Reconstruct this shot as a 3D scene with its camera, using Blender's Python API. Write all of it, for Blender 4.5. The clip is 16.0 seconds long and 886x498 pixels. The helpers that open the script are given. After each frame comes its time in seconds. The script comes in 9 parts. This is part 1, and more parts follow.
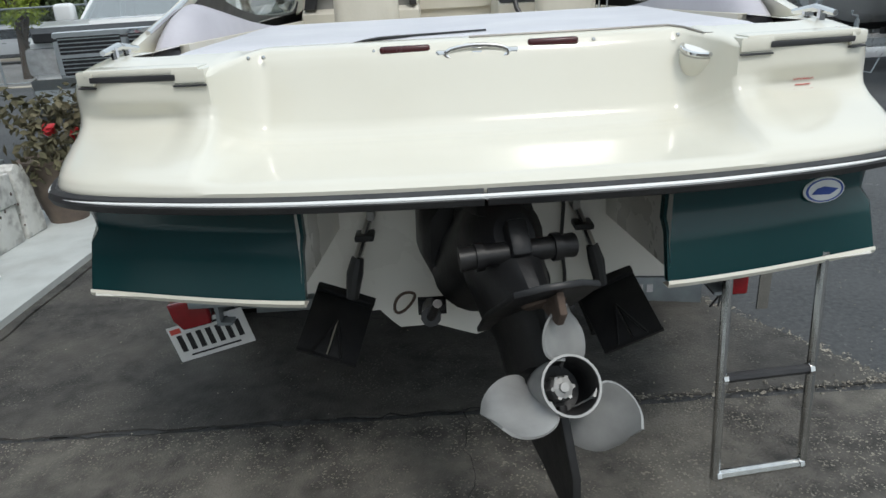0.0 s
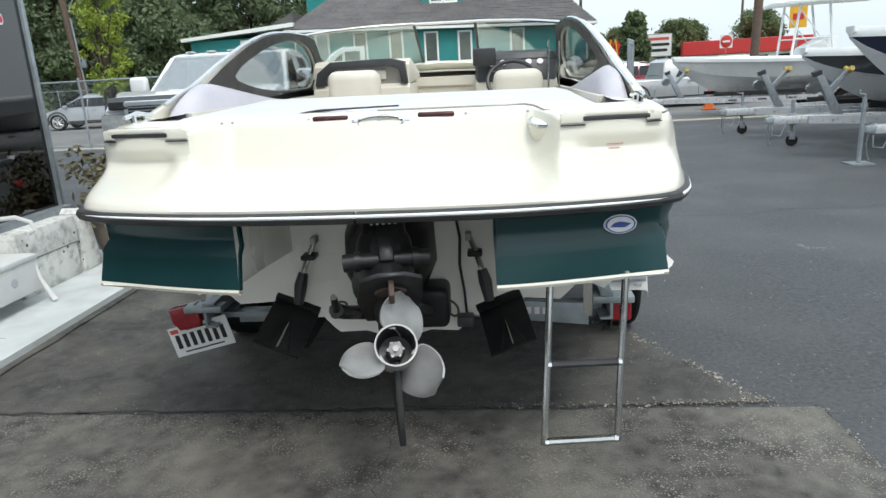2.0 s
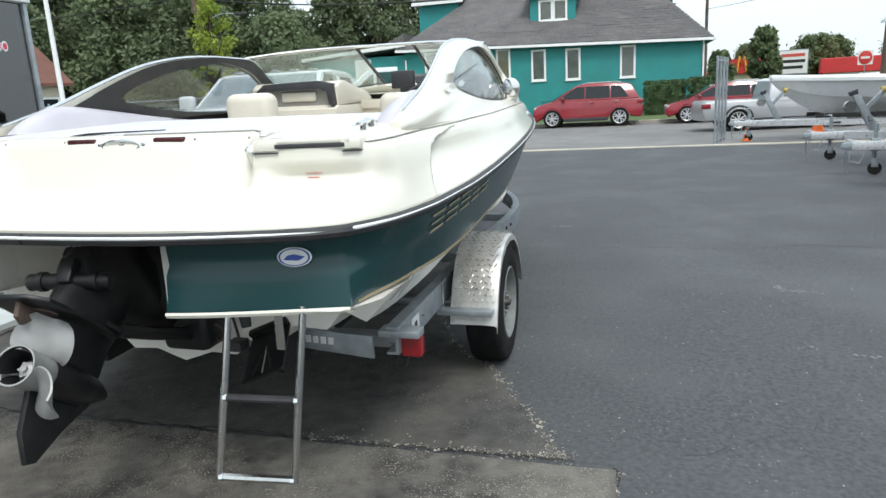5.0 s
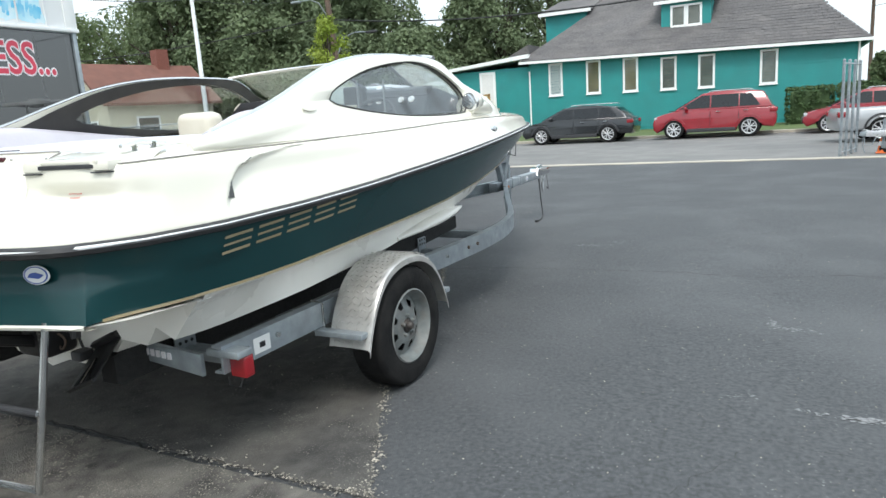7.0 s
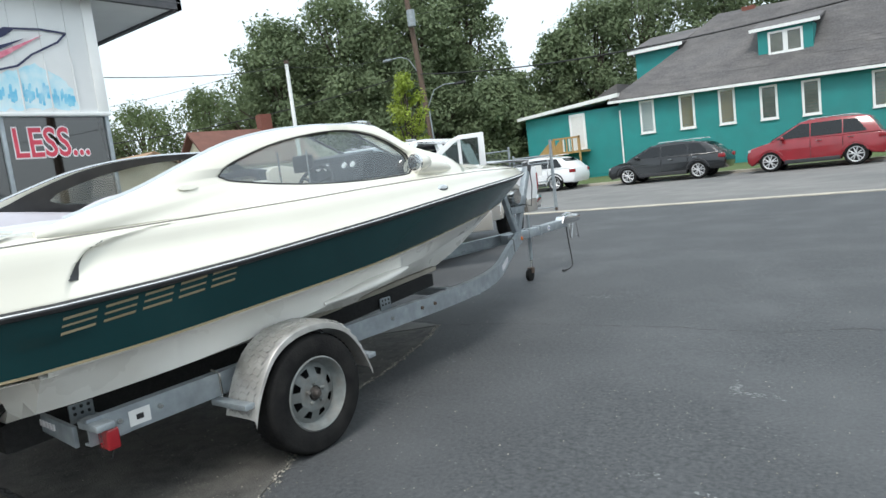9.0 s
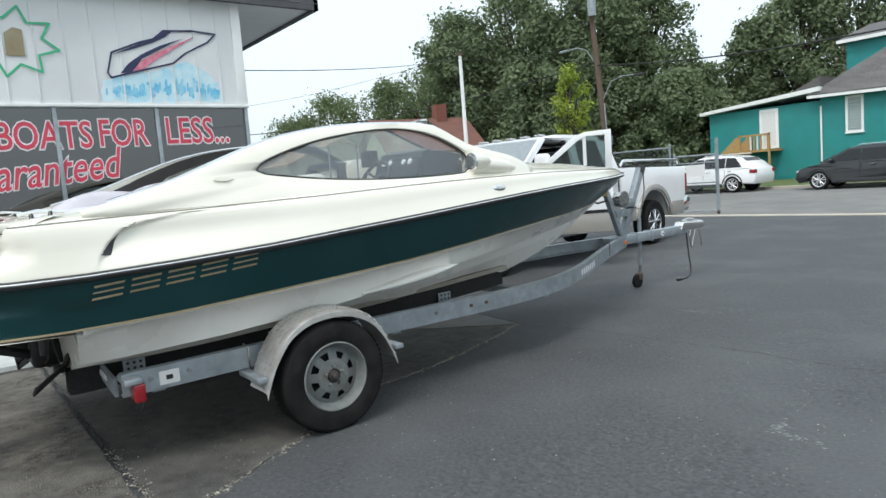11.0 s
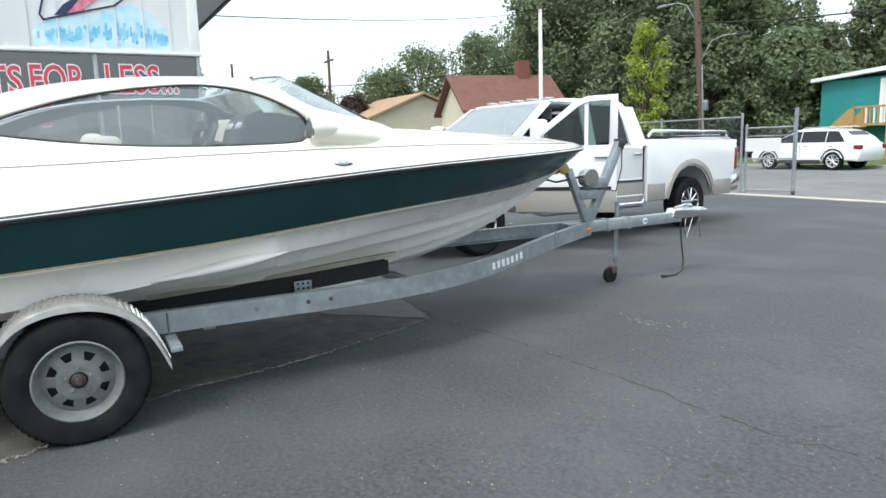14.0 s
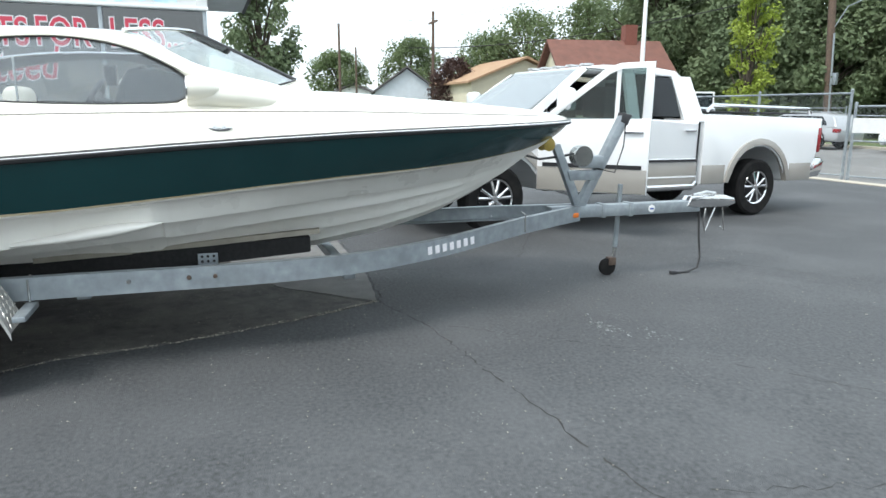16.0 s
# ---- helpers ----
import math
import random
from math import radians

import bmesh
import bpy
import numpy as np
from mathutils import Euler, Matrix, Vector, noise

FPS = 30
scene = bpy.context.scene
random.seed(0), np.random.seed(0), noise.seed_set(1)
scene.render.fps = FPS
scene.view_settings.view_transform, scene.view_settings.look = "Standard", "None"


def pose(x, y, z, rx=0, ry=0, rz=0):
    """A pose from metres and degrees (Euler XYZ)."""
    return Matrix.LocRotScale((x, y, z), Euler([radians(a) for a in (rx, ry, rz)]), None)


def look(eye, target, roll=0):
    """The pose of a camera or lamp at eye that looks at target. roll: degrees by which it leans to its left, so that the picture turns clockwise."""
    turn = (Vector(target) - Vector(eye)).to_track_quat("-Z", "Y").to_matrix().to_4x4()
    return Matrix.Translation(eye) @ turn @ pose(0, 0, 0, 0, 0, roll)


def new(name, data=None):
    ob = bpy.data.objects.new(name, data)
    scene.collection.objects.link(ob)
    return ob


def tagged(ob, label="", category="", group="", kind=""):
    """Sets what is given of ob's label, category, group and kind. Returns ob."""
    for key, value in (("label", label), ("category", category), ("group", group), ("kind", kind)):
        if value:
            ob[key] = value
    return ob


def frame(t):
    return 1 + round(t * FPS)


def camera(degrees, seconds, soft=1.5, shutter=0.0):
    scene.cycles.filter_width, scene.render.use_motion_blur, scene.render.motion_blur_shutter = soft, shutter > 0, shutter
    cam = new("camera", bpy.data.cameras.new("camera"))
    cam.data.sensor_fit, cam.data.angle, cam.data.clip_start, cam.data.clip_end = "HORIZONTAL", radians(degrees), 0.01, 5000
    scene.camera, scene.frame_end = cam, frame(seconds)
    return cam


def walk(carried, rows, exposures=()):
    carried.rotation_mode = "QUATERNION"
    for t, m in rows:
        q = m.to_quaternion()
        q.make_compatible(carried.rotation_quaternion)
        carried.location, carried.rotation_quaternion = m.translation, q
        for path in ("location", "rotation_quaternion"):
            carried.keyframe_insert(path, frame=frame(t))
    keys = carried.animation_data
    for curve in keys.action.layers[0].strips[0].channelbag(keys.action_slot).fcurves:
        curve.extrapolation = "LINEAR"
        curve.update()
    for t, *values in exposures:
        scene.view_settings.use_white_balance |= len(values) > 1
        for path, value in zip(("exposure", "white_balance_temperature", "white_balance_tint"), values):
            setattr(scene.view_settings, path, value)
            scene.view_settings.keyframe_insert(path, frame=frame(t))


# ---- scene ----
cam = camera(67.4, 16.0)
METRES, EYE, TILT, LEAN, TURN = 8.982, 1.575, 0.0, 0.0, 0.0
ROWS = [
    (0.0, 0.0, 0.0, 0.0, -1.34, -20.95, 3.5),
    (0.5, 0.0148, -0.0181, -0.0002, -1.13, -19.4, 3.13),
    (1.0, 0.0374, -0.0363, -0.0027, -1.65, -19.57, 4.98),
    (1.5, 0.0471, -0.0503, -0.0003, 0.87, -16.21, 7.78),
    (2.0, 0.0598, -0.0709, 0.0015, 4.0, -14.88, 3.09),
    (2.5, 0.081, -0.078, 0.0018, -2.23, -12.66, 5.16),
    (3.0, 0.117, -0.0795, -0.0023, 1.71, -15.02, 5.18),
    (3.5, 0.14, -0.0724, -0.0023, 1.94, -12.54, 7.63),
    (4.0, 0.1592, -0.0589, -0.0022, 4.71, -12.4, 4.63),
    (6.5, 0.3253, 0.0097, -0.0076, 26.63, -12.18, 5.76),
    (7.0, 0.3517, 0.0314, -0.0092, 27.1, -11.2, 3.74),
    (7.5, 0.3771, 0.0532, -0.0124, 28.46, -12.08, 3.84),
    (8.0, 0.4146, 0.0702, -0.0109, 32.69, -10.88, 6.63),
    (8.5, 0.4374, 0.0864, -0.0115, 35.81, -7.86, 7.14),
    (9.0, 0.4571, 0.1039, -0.0084, 36.36, -6.59, 6.88),
    (9.5, 0.4835, 0.1153, -0.0094, 43.38, -4.45, 6.13),
    (10.0, 0.5065, 0.1295, -0.0104, 47.79, -3.79, 6.06),
    (12.5, 0.5443, 0.2573, -0.0129, 59.92, -11.03, 1.5),
    (13.0, 0.5481, 0.2959, -0.0107, 64.03, -11.71, 1.53),
    (13.5, 0.5501, 0.3345, -0.0122, 66.29, -10.77, 2.19),
    (14.0, 0.5529, 0.3744, -0.0108, 60.7, -8.97, 1.86),
    (14.5, 0.5605, 0.4154, -0.0098, 64.04, -9.12, 1.59),
    (15.0, 0.5582, 0.4519, -0.0117, 68.35, -10.54, 1.66),
    (15.5, 0.5546, 0.4861, -0.0099, 66.1, -11.8, 0.21),
    (16.0, 0.5562, 0.5209, -0.0103, 70.4, -11.76, -0.27),
]
walk(cam, [(t, pose(0, 0, EYE, TILT, LEAN, TURN) @ pose(METRES * x, METRES * y, METRES * z, 90 + pitch, roll, yaw)) for t, x, y, z, yaw, pitch, roll in ROWS],
     [(0.0, 0.13), (0.5, 0.5), (1.0, 0.56), (2.0, 0.6), (3.0, 0.53), (3.5, 0.57), (4.0, 0.54), (5.0, 0.7), (7.0, 0.9), (8.5, 0.82), (10.0, 0.53), (11.5, 0.67), (13.0, 0.97), (14.5, 0.98), (16.0, 1.08)])

# ---- world and light: a bright overcast day ----
world = bpy.data.worlds.new("overcast_sky")
scene.world = world
world.use_nodes = True
wn, wl = world.node_tree.nodes, world.node_tree.links
SUN_EL, SUN_AZ = radians(58), radians(150)
sky = wn.new("ShaderNodeTexSky")
sky.sky_type, sky.sun_disc, sky.sun_elevation, sky.sun_rotation = "NISHITA", False, SUN_EL, SUN_AZ
sky.air_density, sky.dust_density = 1.2, 4.0
haze = wn.new("ShaderNodeMixRGB")
haze.inputs[0].default_value = 0.72
haze.inputs[2].default_value = (9.15, 10.45, 11.25, 1)
wl.new(sky.outputs[0], haze.inputs[1])
# an overcast sky is brighter overhead than at the horizon
way, lift, shade = wn.new("ShaderNodeTexCoord"), wn.new("ShaderNodeSeparateXYZ"), wn.new("ShaderNodeMapRange")
shade.inputs[1].default_value, shade.inputs[2].default_value, shade.inputs[3].default_value, shade.inputs[4].default_value = 0.0, 1.0, 0.80, 1.2
tone = wn.new("ShaderNodeVectorMath")
tone.operation = "SCALE"
wl.new(way.outputs["Generated"], lift.inputs[0])
wl.new(lift.outputs[2], shade.inputs[0])
wl.new(haze.outputs[0], tone.inputs[0])
wl.new(shade.outputs[0], tone.inputs["Scale"])
wl.new(tone.outputs[0], wn["Background"].inputs[0])
wn["Background"].inputs[1].default_value = 0.1
sun_data = bpy.data.lights.new("sun", "SUN")
sun_data.energy, sun_data.angle, sun_data.color = 1.1, radians(14), (1.0, 0.985, 0.95)
sun = new("sun", sun_data)
sun.matrix_world = look((12, -20, 40), (0, 4, 0))


# ---- materials ----
def mat(name, c1, c2=None, scale=8.0, rough=0.5, metal=0.0, bump=0.0, bscale=60.0, coat=0.0, stain=None, sscale=1.3, samount=0.5,
        speck=None, kscale=160.0, kamount=0.12, kpatch=0.0, isle=0.0, objrand=0.0, spec=0.5, rvar=0.12):
    """A surface: two colours mixed by fine noise, broad stains, small specks, relief and uneven gloss, all in metres."""
    m = bpy.data.materials.new(name)
    m.use_nodes = True
    n, l = m.node_tree.nodes, m.node_tree.links
    b = n["Principled BSDF"]
    tc = n.new("ShaderNodeTexCoord")
    c2 = c2 or tuple(v * 0.88 for v in c1)

    def noise_tex(s, detail=4.0):
        t = n.new("ShaderNodeTexNoise")
        t.inputs["Scale"].default_value, t.inputs["Detail"].default_value = s, detail
        l.new(tc.outputs["Object"], t.inputs["Vector"])
        return t

    def ramp(src, lo, hi):
        r = n.new("ShaderNodeMapRange")
        r.inputs[1].default_value, r.inputs[2].default_value = lo, hi
        l.new(src, r.inputs[0])
        return r.outputs[0]

    def mix(fac, a, col):
        x = n.new("ShaderNodeMixRGB")
        if isinstance(fac, float):
            x.inputs[0].default_value = fac
        else:
            l.new(fac, x.inputs[0])
        l.new(a, x.inputs[1])
        x.inputs[2].default_value = (*col, 1)
        return x.outputs[0]

    first = n.new("ShaderNodeMixRGB")
    first.inputs[1].default_value, first.inputs[2].default_value = (*c1, 1), (*c2, 1)
    l.new(ramp(noise_tex(scale).outputs[0], 0.3, 0.7), first.inputs[0])
    col = first.outputs[0]
    if stain:
        r = ramp(noise_tex(sscale, 6.0).outputs[0], 0.45, 0.72)
        k = n.new("ShaderNodeMath")
        k.operation = "MULTIPLY"
        l.new(r, k.inputs[0])
        k.inputs[1].default_value = samount
        col = mix(k.outputs[0], col, stain)
    if speck:
        v = n.new("ShaderNodeTexVoronoi")
        v.inputs["Scale"].default_value = kscale
        l.new(tc.outputs["Object"], v.inputs["Vector"])
        sep = n.new("ShaderNodeSeparateColor")
        l.new(v.outputs["Color"], sep.inputs[0])
        r = ramp(sep.outputs[0], 1 - kamount, 1 - kamount + 0.04)
        if kpatch:
            k = n.new("ShaderNodeMath")
            k.operation = "MULTIPLY"
            l.new(r, k.inputs[0])
            l.new(ramp(noise_tex(kpatch, 5.0).outputs[0], 0.42, 0.62), k.inputs[1])
            r = k.outputs[0]
        col = mix(r, col, speck)
    if isle or objrand:
        src = n.new("ShaderNodeNewGeometry").outputs["Random Per Island"] if isle else n.new("ShaderNodeObjectInfo").outputs["Random"]
        h = n.new("ShaderNodeHueSaturation")
        r = n.new("ShaderNodeMapRange")
        amount = isle or objrand
        r.inputs[3].default_value, r.inputs[4].default_value = 1 - amount, 1 + amount
        l.new(src, r.inputs[0])
        l.new(r.outputs[0], h.inputs["Value"])
        l.new(col, h.inputs["Color"])
        col = h.outputs[0]
    l.new(col, b.inputs["Base Color"])
    b.inputs["Metallic"].default_value = metal
    b.inputs["Coat Weight"].default_value = coat
    b.inputs["Specular IOR Level"].default_value = spec
    rr = n.new("ShaderNodeMapRange")
    rr.inputs[3].default_value, rr.inputs[4].default_value = max(0.02, rough - rvar), min(1, rough + rvar)
    l.new(noise_tex(scale * 1.7).outputs[0], rr.inputs[0])
    l.new(rr.outputs[0], b.inputs["Roughness"])
    if bump:
        bp = n.new("ShaderNodeBump")
        bp.inputs["Strength"].default_value, bp.inputs["Distance"].default_value = bump, 0.01
        l.new(noise_tex(bscale, 5.0).outputs[0], bp.inputs["Height"])
        l.new(bp.outputs[0], b.inputs["Normal"])
    return m


def glass(name, tint, gloss=0.04, mirror=0.045):
    """A tinted pane: sees through, and mirrors the sky by Fresnel."""
    m = bpy.data.materials.new(name)
    m.use_nodes = True
    n, l = m.node_tree.nodes, m.node_tree.links
    n.remove(n["Principled BSDF"])
    tr, gl, mx, fr, pw = (n.new("ShaderNode" + k) for k in ("BsdfTransparent", "BsdfGlossy", "MixShader", "LayerWeight", "Math"))
    tr.inputs[0].default_value = (*tint, 1)
    gl.inputs["Roughness"].default_value = gloss
    fr.inputs[0].default_value = 0.5
    pw.operation, pw.inputs[1].default_value = "POWER", 5.0
    l.new(fr.outputs["Facing"], pw.inputs[0])
    ad = n.new("ShaderNodeMath")
    ad.operation, ad.inputs[1].default_value, ad.inputs[2].default_value = "MULTIPLY_ADD", 0.7, mirror
    l.new(pw.outputs[0], ad.inputs[0])
    l.new(ad.outputs[0], mx.inputs[0])
    l.new(tr.outputs[0], mx.inputs[1])
    l.new(gl.outputs[0], mx.inputs[2])
    l.new(mx.outputs[0], n["Material Output"].inputs[0])
    return m


ASPHALT = mat("asphalt", (0.078, 0.0815, 0.085), (0.033, 0.035, 0.037), 42.0, 0.74, bump=0.45, bscale=150, stain=(0.10, 0.103, 0.106), sscale=0.9, samount=0.6,
              speck=(0.36, 0.36, 0.35), kscale=125, kamount=0.018, kpatch=2.2)
ROAD = mat("worn_road", (0.20, 0.195, 0.185), (0.15, 0.147, 0.14), 1.2, 0.85, bump=0.3, bscale=80, stain=(0.10, 0.10, 0.10), sscale=0.25, samount=0.7)
# oil stains, and a base tone lowered partly for shade under the boat
CONCRETE = mat("oil_and_shade_toned_concrete", (0.080, 0.0765, 0.070), (0.034, 0.0325, 0.031), 11.0, 0.8, bump=0.6, bscale=90, stain=(0.15, 0.14, 0.122), sscale=2.2, samount=0.6,
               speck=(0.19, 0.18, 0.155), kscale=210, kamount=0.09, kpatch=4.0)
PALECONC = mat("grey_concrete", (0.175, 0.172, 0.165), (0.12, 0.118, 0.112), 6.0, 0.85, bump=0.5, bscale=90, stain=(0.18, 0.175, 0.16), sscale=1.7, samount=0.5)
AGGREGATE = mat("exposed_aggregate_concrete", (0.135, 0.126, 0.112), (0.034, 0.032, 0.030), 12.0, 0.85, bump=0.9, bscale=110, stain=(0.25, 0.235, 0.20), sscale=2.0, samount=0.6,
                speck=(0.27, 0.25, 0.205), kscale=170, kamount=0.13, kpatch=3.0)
KERB = mat("pale_kerb_concrete", (0.50, 0.45, 0.36), (0.38, 0.35, 0.30), 2.0, 0.85, bump=0.3, stain=(0.25, 0.24, 0.22), sscale=0.8)
DEBRIS = mat("pale_joint_sand", (0.36, 0.33, 0.275), (0.15, 0.14, 0.12), 25.0, 0.95, bump=0.6, bscale=120, isle=0.5)
TAR = mat("dark_crack", (0.02, 0.02, 0.0195), (0.045, 0.044, 0.042), 30.0, 0.95)
CHALK = mat("worn_white_paint", (0.30, 0.305, 0.305), (0.12, 0.125, 0.13), 45.0, 0.9)
GRASS = mat("mown_grass", (0.09, 0.13, 0.035), (0.05, 0.085, 0.02), 6.0, 0.9, bump=0.8, bscale=40, stain=(0.14, 0.13, 0.06), sscale=0.3)
PORCH = mat("chipped_porch_paint", (0.62, 0.65, 0.64), (0.52, 0.55, 0.54), 4.0, 0.6, bump=0.25, stain=(0.25, 0.25, 0.23), sscale=3.5, samount=0.35)
GEL = mat("cream_gelcoat", (0.745, 0.725, 0.635), (0.715, 0.69, 0.595), 2.0, 0.2, coat=0.45, stain=(0.68, 0.645, 0.54), sscale=1.6, samount=0.35, rvar=0.06)
GELW = mat("white_gelcoat", (0.85, 0.83, 0.775), (0.81, 0.79, 0.73), 2.5, 0.3, coat=0.25, stain=(0.68, 0.65, 0.57), sscale=2.4, samount=0.35)
GREEN = mat("dark_green_gelcoat", (0.008, 0.043, 0.046), (0.0065, 0.035, 0.038), 1.5, 0.22, coat=0.15, stain=(0.017, 0.056, 0.058), sscale=2.0, samount=0.4, rvar=0.08, spec=0.3)
GOLD = mat("faded_gold_stripe", (0.24, 0.19, 0.10), (0.30, 0.255, 0.16), 6.0, 0.4)
RUBBER = mat("black_rubber", (0.02, 0.02, 0.022), (0.035, 0.035, 0.035), 12.0, 0.55, bump=0.1)
TYRE = mat("dusty_tyre", (0.010, 0.010, 0.0105), (0.022, 0.0215, 0.0205), 9.0, 0.88, bump=0.3, bscale=80, spec=0.12)
BLACK = mat("black_drive_paint", (0.008, 0.008, 0.009), (0.014, 0.014, 0.015), 10.0, 0.42, bump=0.1, stain=(0.030, 0.029, 0.028), sscale=9.0, samount=0.5, spec=0.35)
STEEL = mat("polished_steel", (0.62, 0.62, 0.60), (0.5, 0.5, 0.49), 20.0, 0.16, 1.0)
CHROME = mat("chrome", (0.75, 0.75, 0.75), None, 10.0, 0.08, 1.0, rvar=0.04)
PROP = mat("grey_propeller_metal", (0.38, 0.38, 0.37), (0.28, 0.28, 0.275), 14.0, 0.5, 0.3, bump=0.05)
GALV = mat("galvanised_steel", (0.36, 0.40, 0.42), (0.27, 0.30, 0.32), 16.0, 0.48, 0.55, bump=0.08, stain=(0.20, 0.22, 0.23), sscale=5.0, samount=0.6)
RIMB = mat("bright_alloy_rim", (0.62, 0.63, 0.64), (0.52, 0.53, 0.54), 10.0, 0.3, 0.35)
ALLOY = mat("bright_tread_plate", (0.60, 0.59, 0.56), (0.46, 0.45, 0.43), 12.0, 0.35, 0.6, stain=(0.38, 0.36, 0.32), sscale=6.0)
RIM = mat("grey_wheel_paint", (0.19, 0.205, 0.20), (0.125, 0.137, 0.133), 22.0, 0.6, 0.1, bump=0.1, stain=(0.15, 0.13, 0.11), sscale=14.0, samount=0.6)
RUST = mat("rusty_iron", (0.11, 0.075, 0.055), (0.07, 0.05, 0.04), 30.0, 0.85, bump=0.4)
CARPET = mat("black_bunk_carpet", (0.012, 0.012, 0.012), (0.02, 0.02, 0.02), 40.0, 0.95, bump=0.6, bscale=200)
WOOD = mat("grey_bunk_timber", (0.36, 0.33, 0.27), (0.26, 0.24, 0.2), 8.0, 0.8, bump=0.3)
REDLENS = mat("red_tail_lens", (0.27, 0.008, 0.014), (0.2, 0.007, 0.01), 12.0, 0.2, coat=0.5)
AMBER = mat("amber_lens", (0.7, 0.18, 0.03), None, 12.0, 0.25)
YELLOW = mat("yellow_roller", (0.46, 0.33, 0.06), (0.34, 0.25, 0.06), 14.0, 0.5)
VINYL = mat("cream_seat_vinyl", (0.66, 0.62, 0.53), (0.6, 0.56, 0.47), 6.0, 0.5, bump=0.12)
LAVENDER = mat("lavender_grey_vinyl", (0.52, 0.50, 0.54), (0.46, 0.44, 0.48), 5.0, 0.5, bump=0.12)
PAD = mat("pale_grey_sunpad_vinyl", (0.64, 0.64, 0.67), (0.56, 0.56, 0.60), 4.0, 0.5, bump=0.15)
DASH = mat("dark_dash_plastic", (0.025, 0.025, 0.028), (0.04, 0.04, 0.042), 10.0, 0.45)
MAROON = mat("dark_maroon_lens", (0.07, 0.012, 0.015), (0.045, 0.01, 0.012), 10.0, 0.25)
PLATEW = mat("white_plate_enamel", (0.72, 0.72, 0.70), (0.66, 0.66, 0.65), 9.0, 0.4)
BLUE = mat("blue_print", (0.03, 0.07, 0.30), (0.05, 0.10, 0.36), 30.0, 0.4)
REDPRINT = mat("red_print", (0.58, 0.08, 0.06), None, 20.0, 0.5)
SIGNRED = mat("red_sign_paint", (0.52, 0.035, 0.07), (0.60, 0.06, 0.10), 9.0, 0.45)
SIGNPINK = mat("brushed_pink_paint", (0.55, 0.10, 0.18), (0.66, 0.28, 0.34), 22.0, 0.5)
SIGNWHITE = mat("white_sign_paint", (0.80, 0.78, 0.79), (0.70, 0.68, 0.70), 9.0, 0.5)
INK = mat("black_ink", (0.01, 0.01, 0.012), None, 10.0, 0.5)
TRUCKW = mat("white_car_paint", (0.78, 0.79, 0.79), (0.74, 0.75, 0.75), 2.0, 0.2, coat=0.6, rvar=0.05)
TAN = mat("tan_lower_paint", (0.31, 0.295, 0.265), (0.28, 0.265, 0.24), 2.0, 0.25, coat=0.5, rvar=0.05)
CARRED = mat("red_car_paint", (0.26, 0.012, 0.02), (0.22, 0.01, 0.016), 2.0, 0.22, coat=0.6, rvar=0.05)
CARDARK = mat("dark_grey_car_paint", (0.010, 0.011, 0.013), (0.008, 0.009, 0.010), 2.0, 0.22, coat=0.6, rvar=0.05)
CARSILVER = mat("silver_car_paint", (0.42, 0.43, 0.44), (0.38, 0.39, 0.40), 2.0, 0.3, 0.4, coat=0.4, rvar=0.05)
CARGLASS = mat("dark_car_glass", (0.010, 0.012, 0.014), None, 3.0, 0.06, coat=0.0, rvar=0.02, spec=0.4)
LAMPGLASS = mat("headlamp_plastic", (0.55, 0.56, 0.56), (0.4, 0.4, 0.4), 20.0, 0.12, 0.3)
TEAL = mat("teal_siding", (0.012, 0.25, 0.24), (0.014, 0.22, 0.215), 1.4, 0.55, bump=0.05, stain=(0.02, 0.19, 0.19), sscale=0.8)
TRIM = mat("white_trim_paint", (0.82, 0.83, 0.82), (0.77, 0.78, 0.77), 5.0, 0.5)
SHINGLE = mat("grey_roof_shingle", (0.125, 0.118, 0.118), (0.085, 0.081, 0.081), 9.0, 0.9, bump=0.5, bscale=25, isle=0.08, stain=(0.19, 0.175, 0.165), sscale=0.7, samount=0.4)
BLIND = mat("drawn_blind", (0.36, 0.33, 0.28), (0.24, 0.22, 0.19), 3.0, 0.8)
BLINDTAN = mat("tan_blind", (0.46, 0.36, 0.22), (0.4, 0.3, 0.18), 3.0, 0.8)
BOARD = mat("white_board_siding", (0.70, 0.715, 0.715), (0.63, 0.645, 0.65), 1.6, 0.6, bump=0.1, stain=(0.52, 0.535, 0.54), sscale=1.1, samount=0.45)
MANSARD = mat("dark_slate_shingle", (0.062, 0.064, 0.072), (0.09, 0.091, 0.098), 9.0, 0.75, bump=0.3, objrand=0.3)
TIMBER = mat("raw_timber", (0.44, 0.28, 0.11), (0.36, 0.22, 0.08), 7.0, 0.75)
POLEWOOD = mat("weathered_pole_wood", (0.14, 0.095, 0.07), (0.09, 0.065, 0.05), 8.0, 0.9, bump=0.5, bscale=20)
BARK = mat("bark", (0.09, 0.07, 0.055), (0.05, 0.04, 0.03), 10.0, 0.95, bump=0.7, bscale=20)
LEAF = mat("dark_leaves", (0.13, 0.175, 0.092), (0.18, 0.23, 0.12), 0.4, 0.8, isle=0.1)
LEAFMID = mat("mid_green_leaves", (0.115, 0.16, 0.075), (0.155, 0.2, 0.09), 0.5, 0.8, isle=0.12)
LEAFLIME = mat("lime_leaves", (0.22, 0.30, 0.035), (0.30, 0.36, 0.06), 0.9, 0.65, isle=0.3)
LEAFRED = mat("purple_leaves", (0.05, 0.025, 0.022), (0.07, 0.04, 0.03), 0.9, 0.7, isle=0.35)
